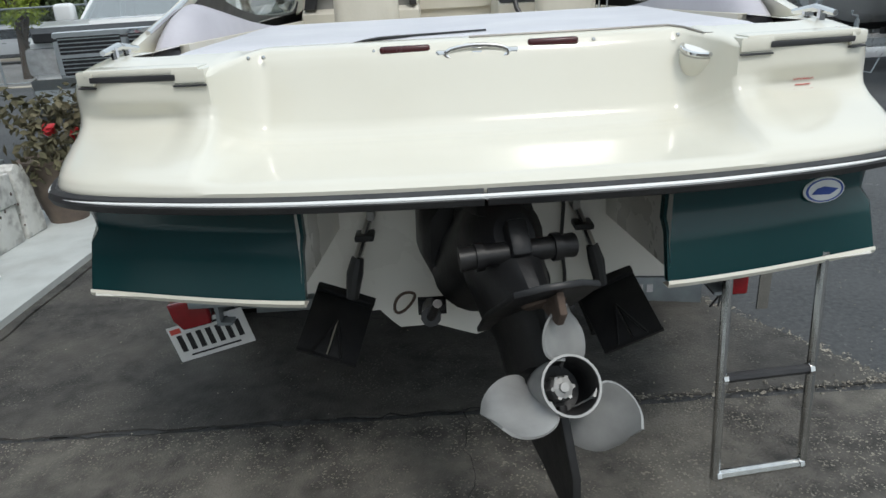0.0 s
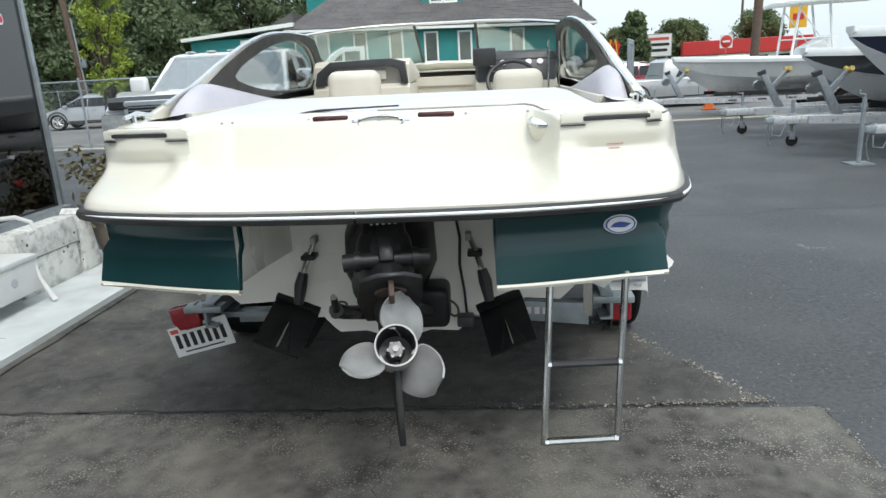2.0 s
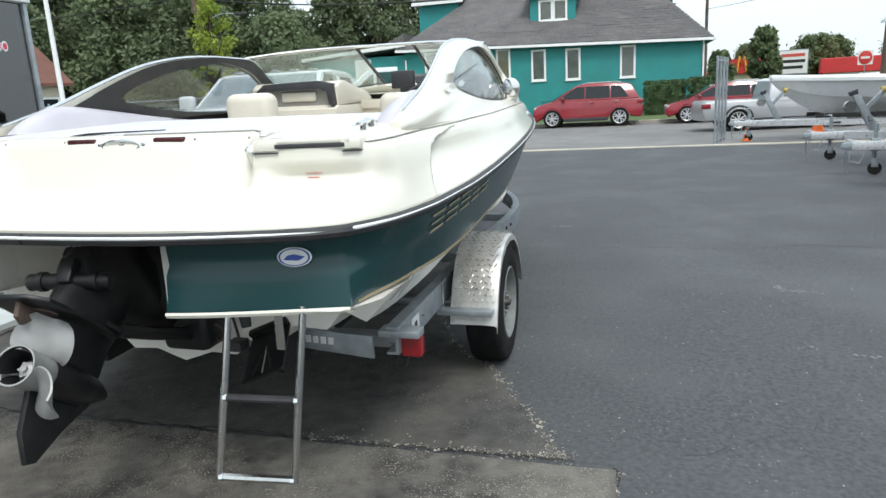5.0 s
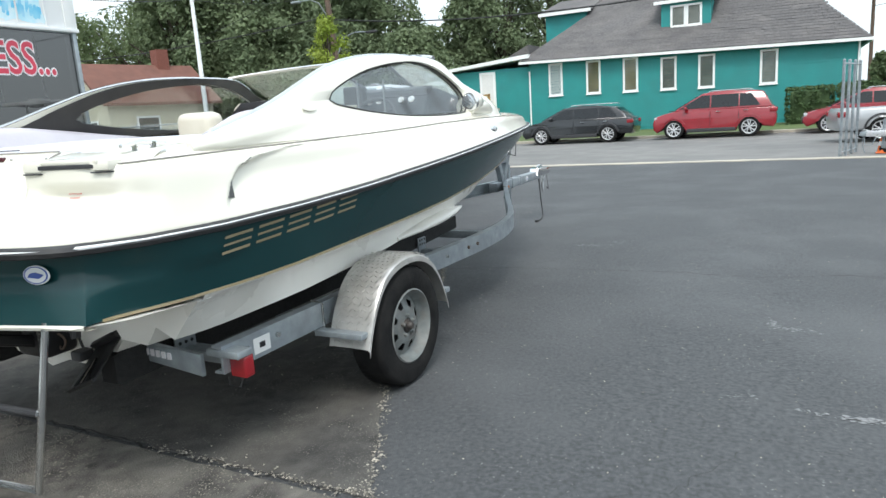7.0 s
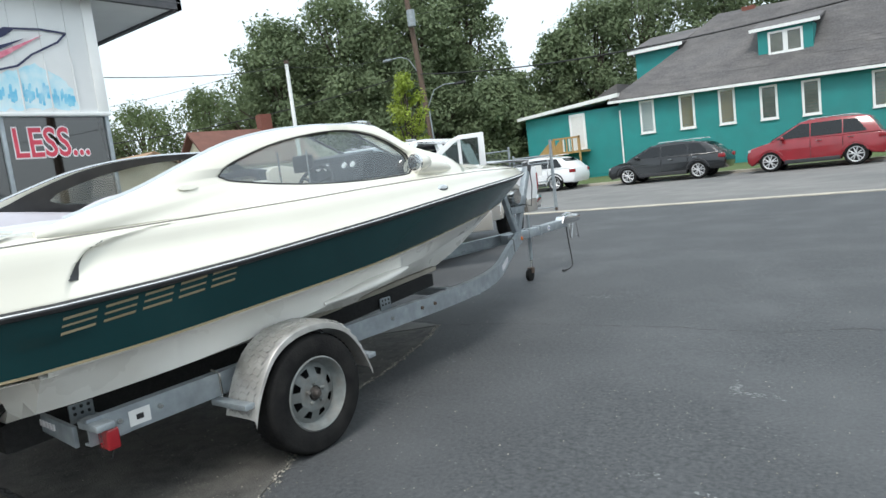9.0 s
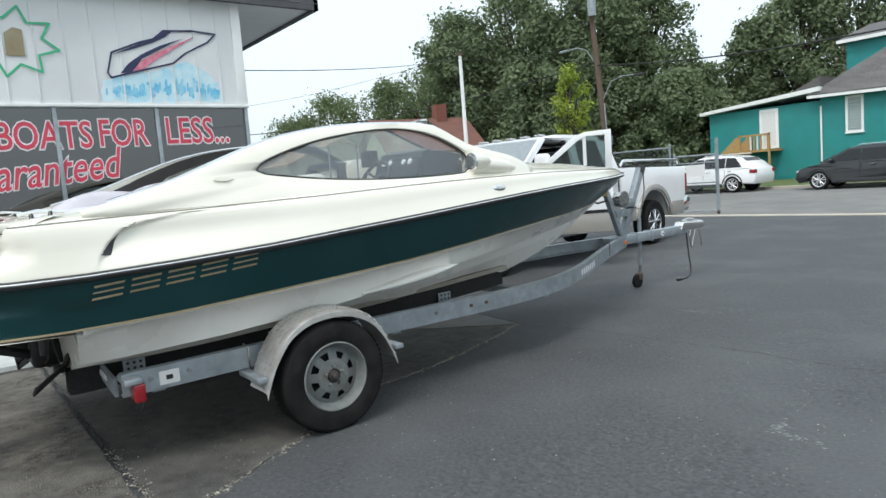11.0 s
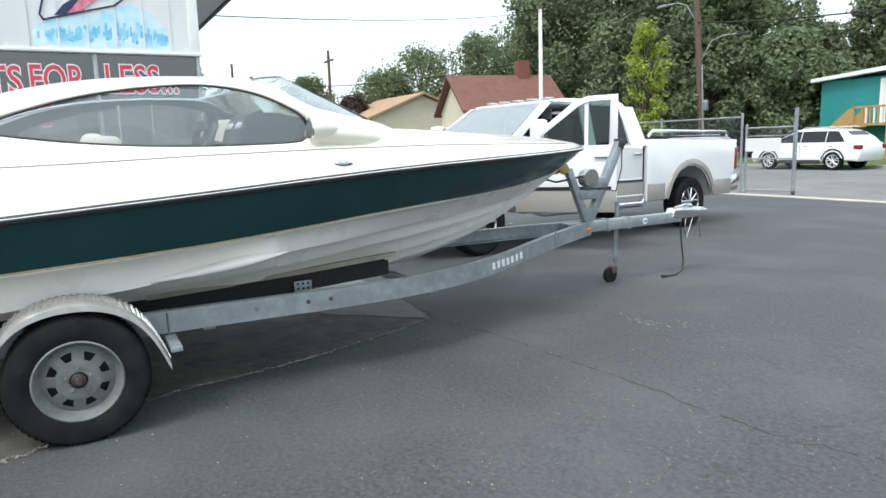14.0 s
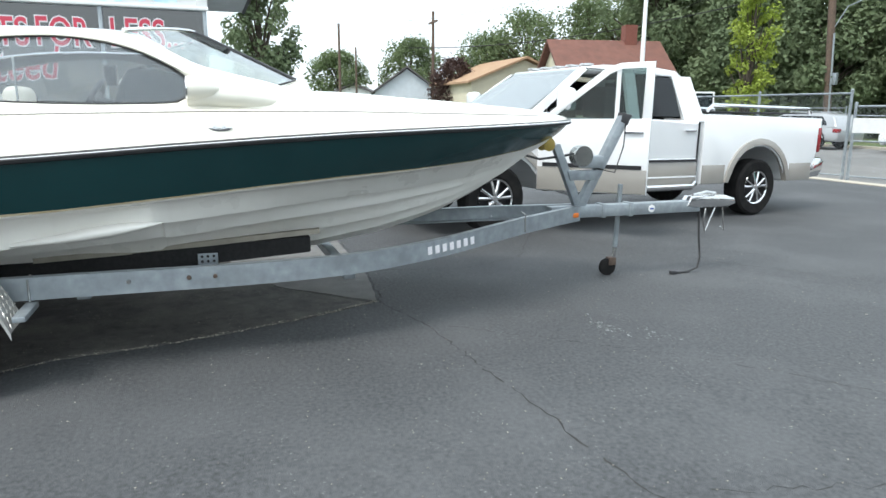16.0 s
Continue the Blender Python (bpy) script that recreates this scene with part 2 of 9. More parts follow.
for m_ in (LEAF, LEAFMID, LEAFLIME, LEAFRED):
    # thin leaves let some light through
    n_, l_ = m_.node_tree.nodes, m_.node_tree.links
    tl_, mx_ = n_.new("ShaderNodeBsdfTranslucent"), n_.new("ShaderNodeMixShader")
    mx_.inputs[0].default_value = 0.35
    l_.new(n_["Principled BSDF"].inputs["Base Color"].links[0].from_socket, tl_.inputs[0])
    l_.new(n_["Principled BSDF"].outputs[0], mx_.inputs[1])
    l_.new(tl_.outputs[0], mx_.inputs[2])
    l_.new(mx_.outputs[0], n_["Material Output"].inputs[0])
HEDGE = mat("clipped_hedge", (0.035, 0.07, 0.02), (0.055, 0.095, 0.03), 3.0, 0.8, isle=0.4)
BRICK = mat("red_brick", (0.20, 0.07, 0.05), (0.15, 0.055, 0.04), 9.0, 0.9)
ROOFRED = mat("faded_red_roof", (0.17, 0.075, 0.055), (0.13, 0.06, 0.045), 2.0, 0.9)
ROOFTAN = mat("tan_roof", (0.38, 0.25, 0.15), (0.32, 0.2, 0.12), 2.0, 0.9)
STUCCO = mat("cream_wall", (0.60, 0.56, 0.42), (0.54, 0.5, 0.38), 2.0, 0.8)
PALEWALL = mat("pale_blue_wall", (0.55, 0.6, 0.64), None, 2.0, 0.8)
WIRE = mat("black_cable", (0.015, 0.015, 0.016), None, 8.0, 0.6)
NAVY = mat("navy_gelcoat", (0.006, 0.011, 0.035), (0.008, 0.014, 0.04), 2.0, 0.12, coat=0.8, rvar=0.05)
GREYHULL = mat("grey_gelcoat", (0.055, 0.06, 0.068), (0.045, 0.05, 0.056), 2.0, 0.2, coat=0.5)
WHITEHULL = mat("far_white_gelcoat", (0.66, 0.67, 0.67), (0.58, 0.59, 0.59), 2.0, 0.3, coat=0.3)
ORANGE = mat("orange_cone_plastic", (0.75, 0.16, 0.03), None, 9.0, 0.5)
REDSIGN = mat("red_facade_paint", (0.55, 0.03, 0.03), (0.48, 0.03, 0.03), 2.0, 0.5)
SIGNYELLOW = mat("yellow_sign", (0.80, 0.42, 0.03), None, 3.0, 0.5)
TERRACOTTA = mat("weathered_pot", (0.20, 0.155, 0.12), (0.13, 0.10, 0.085), 9.0, 0.8, bump=0.3)
VINE = mat("dry_vine_leaves", (0.10, 0.10, 0.055), (0.15, 0.125, 0.075), 3.0, 0.8, isle=0.4)
FLOWER = mat("red_petals", (0.55, 0.02, 0.03), None, 9.0, 0.6)
SKYBLUE = mat("sky_blue_brush_paint", (0.56, 0.74, 0.80), (0.34, 0.64, 0.76), 9.0, 0.6, stain=(0.76, 0.80, 0.81), sscale=5.0, samount=0.75)
PAINTGREEN = mat("green_sign_paint", (0.05, 0.42, 0.22), None, 12.0, 0.5)
PAINTNAVY = mat("navy_sign_paint", (0.02, 0.025, 0.08), None, 12.0, 0.5)
WINDGLASS = glass("tinted_windscreen_glass", (0.82, 0.85, 0.86), 0.03, 0.10)
SCREENGLASS = glass("windscreen_glass", (0.90, 0.95, 0.93), 0.03, 0.22)
SHOPGLASS = glass("dark_shop_glass", (0.07, 0.075, 0.075), 0.02, 0.16)
CLEARGLASS = glass("clear_glass", (0.8, 0.83, 0.83))


import mathutils.bvhtree

# ---- mesh helpers ----
def finish(name, bm, material, smooth=True, angle=35):
    bmesh.ops.remove_doubles(bm, verts=bm.verts, dist=0.00005)
    bmesh.ops.recalc_face_normals(bm, faces=bm.faces)
    me = bpy.data.meshes.new(name)
    for f in bm.faces:
        f.smooth = smooth
    if smooth:
        for e in bm.edges:
            e.smooth = not (len(e.link_faces) == 2 and e.calc_face_angle(0) > radians(angle))
    bm.to_mesh(me)
    bm.free()
    me.materials.append(material)
    return me


def part(name, bm, material, parent, label="", smooth=True, angle=35):
    ob = new(name, finish(name, bm, material, smooth, angle))
    ob.parent = parent
    return tagged(ob, label)


def thing(name, label, category, m=None, group="", kind=""):
    ob = new(name)
    ob.empty_display_size = 0.2
    if m is not None:
        ob.matrix_world = m
    return tagged(ob, label, category, group, kind)


def solid(name, bm, material, label, category, m=None, group="", kind="", smooth=True):
    ob = new(name, finish(name, bm, material, smooth))
    if m is not None:
        ob.matrix_world = m
    return tagged(ob, label, category, group, kind)


def box(bm, x0, x1, y0, y1, z0, z1, bevel=0.0, seg=2):
    r = bmesh.ops.create_cube(bm, size=1.0)
    vs = r["verts"]
    for v in vs:
        v.co = ((x0 + x1) / 2 + v.co.x * (x1 - x0), (y0 + y1) / 2 + v.co.y * (y1 - y0), (z0 + z1) / 2 + v.co.z * (z1 - z0))
    if bevel:
        es = {e for v in vs for e in v.link_edges}
        bmesh.ops.bevel(bm, geom=list(es), offset=bevel, segments=seg, profile=0.5, affect="EDGES")
    return bm


def B(*a, **k):
    return box(bmesh.new(), *a, **k)


def tube(bm, pts, r, seg=8, closed=False, cap=True):
    """A round bar along a line of points; r is one radius or one for each point."""
    pts = [Vector(p) for p in pts]
    n = len(pts)
    rs = r if isinstance(r, (list, tuple)) else [r] * n
    rings, up = [], None
    for i, p in enumerate(pts):
        a = pts[i - 1] if (i or closed) else p
        c = pts[(i + 1) % n] if (i < n - 1 or closed) else p
        d = (c - a).normalized()
        if up is None:
            up = d.orthogonal().normalized()
        up = (up - d * up.dot(d))
        up = up.normalized() if up.length > 1e-6 else d.orthogonal().normalized()
        s = d.cross(up)
        rings.append([bm.verts.new(p + (up * math.cos(2 * math.pi * k / seg) + s * math.sin(2 * math.pi * k / seg)) * rs[i]) for k in range(seg)])
    for i in range(n if closed else n - 1):
        a, c = rings[i], rings[(i + 1) % n]
        for k in range(seg):
            bm.faces.new((a[k], a[(k + 1) % seg], c[(k + 1) % seg], c[k]))
    if cap and not closed:
        bm.faces.new(rings[0][::-1])
        bm.faces.new(rings[-1])
    return bm


def T(*a, **k):
    return tube(bmesh.new(), *a, **k)


def loft(bm, rings, closed=True, cap=True):
    vs = [[bm.verts.new(p) for p in ring] for ring in rings]
    n = len(vs[0])
    for a, c in zip(vs, vs[1:]):
        for k in range(n if closed else n - 1):
            try:
                bm.faces.new((a[k], a[(k + 1) % n], c[(k + 1) % n], c[k]))
            except ValueError:
                pass
    if cap and closed:
        bm.faces.new(vs[0][::-1])
        bm.faces.new(vs[-1])
    return vs


def prism(bm, poly, x0, x1, bevel=0.0, axis="x", seg=2, taper=None):
    """A polygon (y, z) drawn out along x (or (x, z) along y, or (x, y) along z), its two rims rounded. taper(u, v): how far the sides come in there."""
    def at(u, v, w):
        return {"x": (w, u, v), "y": (u, w, v), "z": (u, v, w)}[axis]
    t = taper or (lambda u, v: 0.0)
    a = [bm.verts.new(at(u, v, x0 + t(u, v))) for u, v in poly]
    c = [bm.verts.new(at(u, v, x1 - t(u, v))) for u, v in poly]
    f = [bm.faces.new(a[::-1]), bm.faces.new(c)]
    n = len(poly)
    for k in range(n):
        bm.faces.new((a[k], a[(k + 1) % n], c[(k + 1) % n], c[k]))
    if bevel:
        bmesh.ops.bevel(bm, geom=list({e for g in f for e in g.edges}), offset=bevel, segments=seg, profile=0.5, affect="EDGES")
    return bm


def PR(*a, **k):
    return prism(bmesh.new(), *a, **k)


def lathe(bm, profile, centre, axis, seg=24, cap=False):
    """(radius, along) pairs turned round an axis through centre."""
    ax = Vector(axis).normalized()
    u = ax.orthogonal().normalized()
    w = ax.cross(u)
    c = Vector(centre)
    rings = [[c + ax * h + (u * math.cos(2 * math.pi * k / seg) + w * math.sin(2 * math.pi * k / seg)) * r for k in range(seg)] for r, h in profile]
    loft(bm, rings, True, cap)
    return bm


def L(*a, **k):
    return lathe(bmesh.new(), *a, **k)


def curve_through(pts, n):
    """n points on a smooth line through the control points."""
    p = [Vector((*q, 0)[:3]) for q in pts]
    d = [0.0]
    for a, c in zip(p, p[1:]):
        d.append(d[-1] + (c - a).length)
    out = []
    for i in range(n):
        s = d[-1] * i / (n - 1)
        k = max(j for j in range(len(p) - 1) if d[j] <= s + 1e-9)
        t = (s - d[k]) / max(1e-9, d[k + 1] - d[k])
        p0, p1, p2, p3 = p[max(0, k - 1)], p[k], p[k + 1], p[min(len(p) - 1, k + 2)]
        m1 = (p2 - p0) * ((d[k + 1] - d[k]) / max(1e-9, d[k + 1] - d[max(0, k - 1)]))
        m2 = (p3 - p1) * ((d[k + 1] - d[k]) / max(1e-9, d[min(len(p) - 1, k + 2)] - d[k]))
        h = (2 * t ** 3 - 3 * t ** 2 + 1, t ** 3 - 2 * t ** 2 + t, -2 * t ** 3 + 3 * t ** 2, t ** 3 - t ** 2)
        out.append(p1 * h[0] + m1 * h[1] + p2 * h[2] + m2 * h[3])
    return out


def lerp(x, xs, ys):
    return float(np.interp(x, xs, ys))


def step(x, a, c):
    t = min(1.0, max(0.0, (x - a) / (c - a)))
    return t * t * (3 - 2 * t)


def lettering(name, text, size, material, m, parent, depth=0.002, offset=0.0, shear=0.0, align="LEFT", label="", squeeze=1.0):
    cu = bpy.data.curves.new(name, "FONT")
    cu.body, cu.size, cu.extrude, cu.offset, cu.shear, cu.align_x, cu.resolution_u = text, size, depth, offset, shear, align, 3
    tmp = bpy.data.objects.new(name, cu)
    me = bpy.data.meshes.new_from_object(tmp)
    bpy.data.objects.remove(tmp)
    me.materials.clear()
    me.materials.append(material)
    me.transform(Matrix.Diagonal((squeeze, 1, 1, 1)))
    ob = new(name, me)
    ob.parent = parent
    ob.matrix_local = m
    return tagged(ob, label)


def sheet(bm, fn, nu, nv, thick=0.0):
    """A curved sheet fn(u, v), u and v from 0 to 1; thick shifts a second layer along fn's third argument."""
    rings = [[Vector(fn(i / (nu - 1), j / (nv - 1))) for j in range(nv)] for i in range(nu)]
    loft(bm, rings, False, False)
    if thick:
        bmesh.ops.recalc_face_normals(bm, faces=bm.faces)
        bmesh.ops.solidify(bm, geom=bm.faces[:], thickness=thick)
    return bm


# ---- ground ----
def flat(name, poly, z0, z1, material, label, category="ground", bevel=0.0):
    return solid(name, PR(poly, z0, z1, bevel, "z"), material, label, category, kind="structure", smooth=False)


def lift(x, y):
    """The lot stands a little higher under the boat and falls away to either side."""
    return 0.05 * (1 - step(x, 2.0, 3.6)) * (1 - step(y, 8.6, 11.0)) * step(y, -9.0, -5.0)


def lot_sheet():
    bm = bmesh.new()
    xs = [-30.0, -14.0] + [-5 + 0.5 * k for k in range(15)] + [2.0 + 0.1 * k for k in range(21)] + [5.0, 8.0, 20.0, 60.0]
    ys = [-60.0, -20.0] + [-9 + 0.5 * k for k in range(42)] + [12.0, 14.0, 17.7]
    loft(bm, [[Vector((x, y, lift(x, y))) for y in ys] for x in xs], False, False)
    bmesh.ops.solidify(bm, geom=bm.faces[:], thickness=0.3)
    return bm


ground = solid("ground", B(-900, 900, -900, 900, -0.6, -0.03), GRASS, "mown grass and bare earth reaching to the horizon", "ground", kind="structure", smooth=False)
lot = solid("parking_lot", lot_sheet(), ASPHALT, "dark worn asphalt parking lot with fine cracks", "parking lot", kind="structure")
road = flat("road", [(-400, 18.05), (400, 18.05), (400, 30.9), (-400, 30.9)], -0.4, -0.008, ROAD, "pale worn street asphalt with darker patches", "road")
flat("kerb_strip", [(-60, 17.7), (60, 17.7), (60, 18.05), (-60, 18.05)], -0.4, 0.018, KERB, "pale weathered concrete gutter strip along the street", "kerb")
flat("kerb_far", [(-120, 30.9), (120, 30.9), (120, 31.08), (-120, 31.08)], -0.4, 0.11, KERB, "weathered concrete kerb beside the grass verge", "kerb", 0.02)
flat("verge", [(-120, 31.08), (120, 31.08), (120, 60), (-120, 60)], -0.4, 0.09, GRASS, "short mown grass verge in front of the teal house", "lawn")

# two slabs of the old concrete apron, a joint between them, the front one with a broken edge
APRON = [(-2.4, 2.205), (1.74, 2.205), (1.62, 2.42), (1.50, 2.66), (1.39, 2.84), (1.27, 3.08), (1.10, 3.24), (0.93, 3.5), (0.80, 3.8), (0.74, 4.3), (0.62, 4.8),
         (0.42, 5.4), (0.24, 5.80), (-0.4, 5.19), (-0.9, 4.89), (-1.8, 4.79), (-2.4, 4.76)]
CORNER = [(0.22, 5.85), (-0.3, 5.93), (-0.8, 5.98), (-2.4, 6.02), (-2.4, 4.79), (-1.8, 4.82), (-0.9, 4.92), (-0.4, 5.22)]


def rough_edge(poly, stepsize, amount, seed):
    rng = random.Random(seed)
    out = []
    for (x0, y0), (x1, y1) in zip(poly, poly[1:] + poly[:1]):
        n = max(1, int(math.hypot(x1 - x0, y1 - y0) / stepsize))
        for k in range(n):
            t = k / n
            j = amount if k else amount * 0.3
            out.append((x0 + (x1 - x0) * t + rng.uniform(-j, j), y0 + (y1 - y0) * t + rng.uniform(-j, j)))
    return out


# apron coloured darker than the slab, with some of the boat's shade in it
flat("concrete_apron", rough_edge(APRON, 0.07, 0.012, 3), -0.2, 0.058, CONCRETE, "oil-stained concrete apron with a broken edge, boat's shade partly in its dark tone", "pavement")
flat("concrete_corner", rough_edge(CORNER, 0.07, 0.008, 4), -0.2, 0.0585, PALECONC, "paler cracked corner of the concrete apron", "pavement")
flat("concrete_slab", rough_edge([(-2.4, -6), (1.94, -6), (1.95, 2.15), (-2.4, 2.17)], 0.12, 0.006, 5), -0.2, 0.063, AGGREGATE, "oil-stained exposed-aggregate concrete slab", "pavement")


def ribbon(path, width, z, seed, jag=0.02, dash=0.0):
    """A crooked strip that lies on the ground, of uneven width, broken where dash says."""
    rng = random.Random(seed)
    bm = bmesh.new()
    pts = []
    for (x0, y0), (x1, y1) in zip(path, path[1:]):
        n = max(2, int(math.hypot(x1 - x0, y1 - y0) / 0.05))
        pts += [Vector((x0 + (x1 - x0) * k / n + rng.gauss(0, jag), y0 + (y1 - y0) * k / n + rng.gauss(0, jag), z)) for k in range(n)]
    last = None
    for i, p in enumerate(pts[:-1]):
        d = (pts[i + 1] - p).normalized()
        s = Vector((-d.y, d.x, 0)) * width * rng.uniform(0.25, 1.0)
        up = Vector((0, 0, lift(p.x, p.y)))
        pair = (bm.verts.new(p + s + up), bm.verts.new(p - s * rng.uniform(0.3, 1) + up))
        if last and rng.random() > dash:
            bm.faces.new((last[0], pair[0], pair[1], last[1]))
        last = pair
    bmesh.ops.solidify(bm, geom=bm.faces[:], thickness=0.003)
    return bm


def crack(path, width, seed, material=TAR, label="thin dark crack in the worn asphalt", z=0.0015, jag=0.012, dash=0.08):
    return solid("crack", ribbon(path, width, z, seed, jag, dash), material, label, "crack", kind="structure", smooth=False)


crack([(0.2, 5.86), (0.84, 6.02), (1.34, 6.08), (1.8, 6.1), (2.1, 6.14), (2.46, 6.18), (2.75, 6.2), (3.05, 6.25), (3.6, 6.5), (4.3, 6.4), (5.4, 6.9)], 0.0085, 1)
crack([(0.25, 5.8), (-0.4, 5.2), (-0.9, 4.9), (-1.8, 4.8)], 0.010, 7, z=0.0095)
crack([(-0.8, 6.0), (-0.6, 6.9), (-0.9, 7.6), (-2.2, 8.4)], 0.008, 4)
crack([(0.8, 6.0), (2.0, 7.4), (3.4, 8.6), (5.4, 9.3), (8.5, 9.7)], 0.006, 5, dash=0.2)
crack([(1.5, 10.8), (3.2, 11.2), (5.5, 11.9), (9.0, 12.0)], 0.01, 6)
crack([(4.4, 2.2), (4.2, 3.0), (4.35, 3.5), (4.1, 4.1)], 0.0025, 8)
crack([(1.945, 2.18), (1.955, 1.0), (1.95, -1.0)], 0.014, 9, z=0.003)
crack([(-2.35, 2.19), (-1.2, 2.17), (0.2, 2.19), (1.0, 2.19), (1.75, 2.2)], 0.009, 10, z=0.0135, label="dark open joint between two concrete slabs")
crack([(0.05, 2.2), (0.02, 1.2), (0.06, -1.5)], 0.003, 12, z=0.0145, label="dark joint across the concrete slab")
crack([(-2.3, 3.9), (-1.2, 3.2), (0.3, 2.9)], 0.004, 14, z=0.0095)
SAND = "pale crumbled sand in a pavement joint"


def sand_line(path, width, seed, z, n_per_m=400):
    """Crumbs and flakes of broken joint filling strewn along a line, thick in places and thin in others."""
    rng = random.Random(seed)
    bm = bmesh.new()
    for (x0, y0), (x1, y1) in zip(path, path[1:]):
        d = math.hypot(x1 - x0, y1 - y0)
        thick = rng.uniform(0.35, 1.2)
        for k in range(int(d * n_per_m * thick)):
            t = rng.random()
            off = rng.gauss(0, width * (0.5 + 0.5 * thick)) + 0.6 * width * math.sin(t * d * 31 + x0 * 17)
            x, y = x0 + (x1 - x0) * t - (y1 - y0) / d * off, y0 + (y1 - y0) * t + (x1 - x0) / d * off
            r, a = rng.choice((0.002, 0.003, 0.004, 0.005, 0.008)) * rng.uniform(0.7, 1.3), rng.uniform(0, 6.28)
            zz = z + lift(x, y)
            vs = [bm.verts.new((x + r * rng.uniform(0.6, 1.3) * math.cos(a + q), y + r * rng.uniform(0.6, 1.3) * math.sin(a + q), zz)) for q in (0, 1.5, 3.1, 4.6)]
            top = bm.verts.new((x, y, zz + min(0.006, r * 0.6)))
            for i in range(4):
                bm.faces.new((vs[i], vs[(i + 1) % 4], top))
    me = bpy.data.meshes.new("joint_sand")
    bm.to_mesh(me)
    bm.free()
    me.materials.append(DEBRIS)
    return tagged(new("joint_sand", me), SAND, "joint", kind="structure")


sand_line([(1.74, 2.2), (1.62, 2.43), (1.5, 2.67), (1.39, 2.85), (1.27, 3.09), (1.1, 3.25), (0.93, 3.5), (0.80, 3.8)], 0.019, 15, 0.007)
sand_line([(0.6, 2.19), (1.0, 2.19), (1.4, 2.2), (1.78, 2.21)], 0.017, 16, 0.0145)
sand_line([(0.78, 3.85), (0.74, 4.3), (0.62, 4.8), (0.42, 5.4), (0.22, 5.85)], 0.013, 17, 0.007)
sand_line([(1.95, 2.15), (1.955, 1.5), (1.95, 0.6), (1.95, -1.0)], 0.016, 24, 0.0025)
crack([(0.25, 5.86), (0.1, 5.9), (-0.3, 5.94), (-0.8, 5.99), (-2.3, 6.03)], 0.011, 25, z=0.0095, label="dark open joint at the slab's front edge")
PAINT = "scuffed white paint mark on the asphalt"


def scribble(cx, cy, w, h, n, seed, width=0.009):
    """Scuffed flecks of old paint within a patch."""
    rng = random.Random(seed)
    bm = bmesh.new()
    for i in range(n):
        x, y, a = cx + rng.gauss(0, 0.6) * w, cy + rng.gauss(0, 0.6) * h, rng.uniform(0, 6.28)
        z = 0.001 + 0.00004 * i + lift(x, y)
        r = width * rng.choice((0.4, 0.5, 0.7, 1.0, 1.5))
        bm.faces.new([bm.verts.new((x + r * rng.uniform(0.5, 1.9) * math.cos(k * 0.9 + a), y + r * rng.uniform(0.4, 1.2) * math.sin(k * 0.9 + a), z)) for k in range(7)])
    return solid("paint_mark", bm, CHALK, PAINT, "paint mark", kind="structure", smooth=False)


scribble(3.1, 5.0, 0.03, 0.09, 60, 18, 0.006)
scribble(3.2, 4.92, 0.10, 0.03, 50, 38, 0.006)
scribble(3.56, 3.65, 0.22, 0.025, 120, 19, 0.008)
scribble(2.98, 3.71, 0.12, 0.06, 30, 21, 0.004)
scribble(1.3, 7.18, 0.22, 0.07, 80, 20, 0.007)
scribble(1.6, 7.4, 0.16, 0.08, 40, 40, 0.006)
scribble(1.04, 4.85, 0.08, 0.1, 24, 22, 0.005)
crack([(3.05, 6.25), (3.3, 7.2), (3.0, 8.0), (3.5, 9.2)], 0.003, 51)
crack([(5.0, 3.0), (4.7, 4.4), (5.2, 5.6), (4.6, 6.4)], 0.0022, 52)
crack([(2.2, 2.3), (2.8, 2.7), (3.1, 3.3), (3.9, 3.2)], 0.002, 53)
crack([(-6.5, 9.2), (-4.2, 8.6), (-2.2, 8.4), (-0.5, 9.0), (1.5, 10.8)], 0.007, 54)
crack([(-1.5, 14.5), (1.8, 13.6), (5.2, 14.2)], 0.01, 55)


def crumbs():
    """Loose pale chips and grit strewn over the lot near the boat."""
    rng = random.Random(21)
    bm = bmesh.new()
    for k in range(4200):
        if k < 130:
            x, y, z = rng.uniform(0.5, 1.85), 2.19 + rng.gauss(0, 0.03), 0.014
        else:
            x, y, z = rng.uniform(-2.2, 6.5), rng.uniform(0.2, 10.5), 0.002
            if x < 1.95 and y < 5.9:
                z = 0.012
        z += lift(x, y)
        r = rng.uniform(0.002, 0.006) * (1.5 if k < 60 else 1)
        a = rng.uniform(0, 6.28)
        vs = [bm.verts.new((x + r * math.cos(a + q), y + r * math.sin(a + q), z)) for q in (0, 2.0, 4.2)]
        top = bm.verts.new((x, y, z + r * 0.8))
        for i in range(3):
            bm.faces.new((vs[i], vs[(i + 1) % 3], top))
    return bm


solid("grit", crumbs(), DEBRIS, "pale grit and small stone chips scattered on asphalt", "grit", kind="stuff", smooth=False)


# ---- the motorboat ----
boat = thing("motorboat", "cream and dark green sport boat with curved side windows", "boat", pose(0.09, 1.5, 0, 0, 0.5, -0.4))
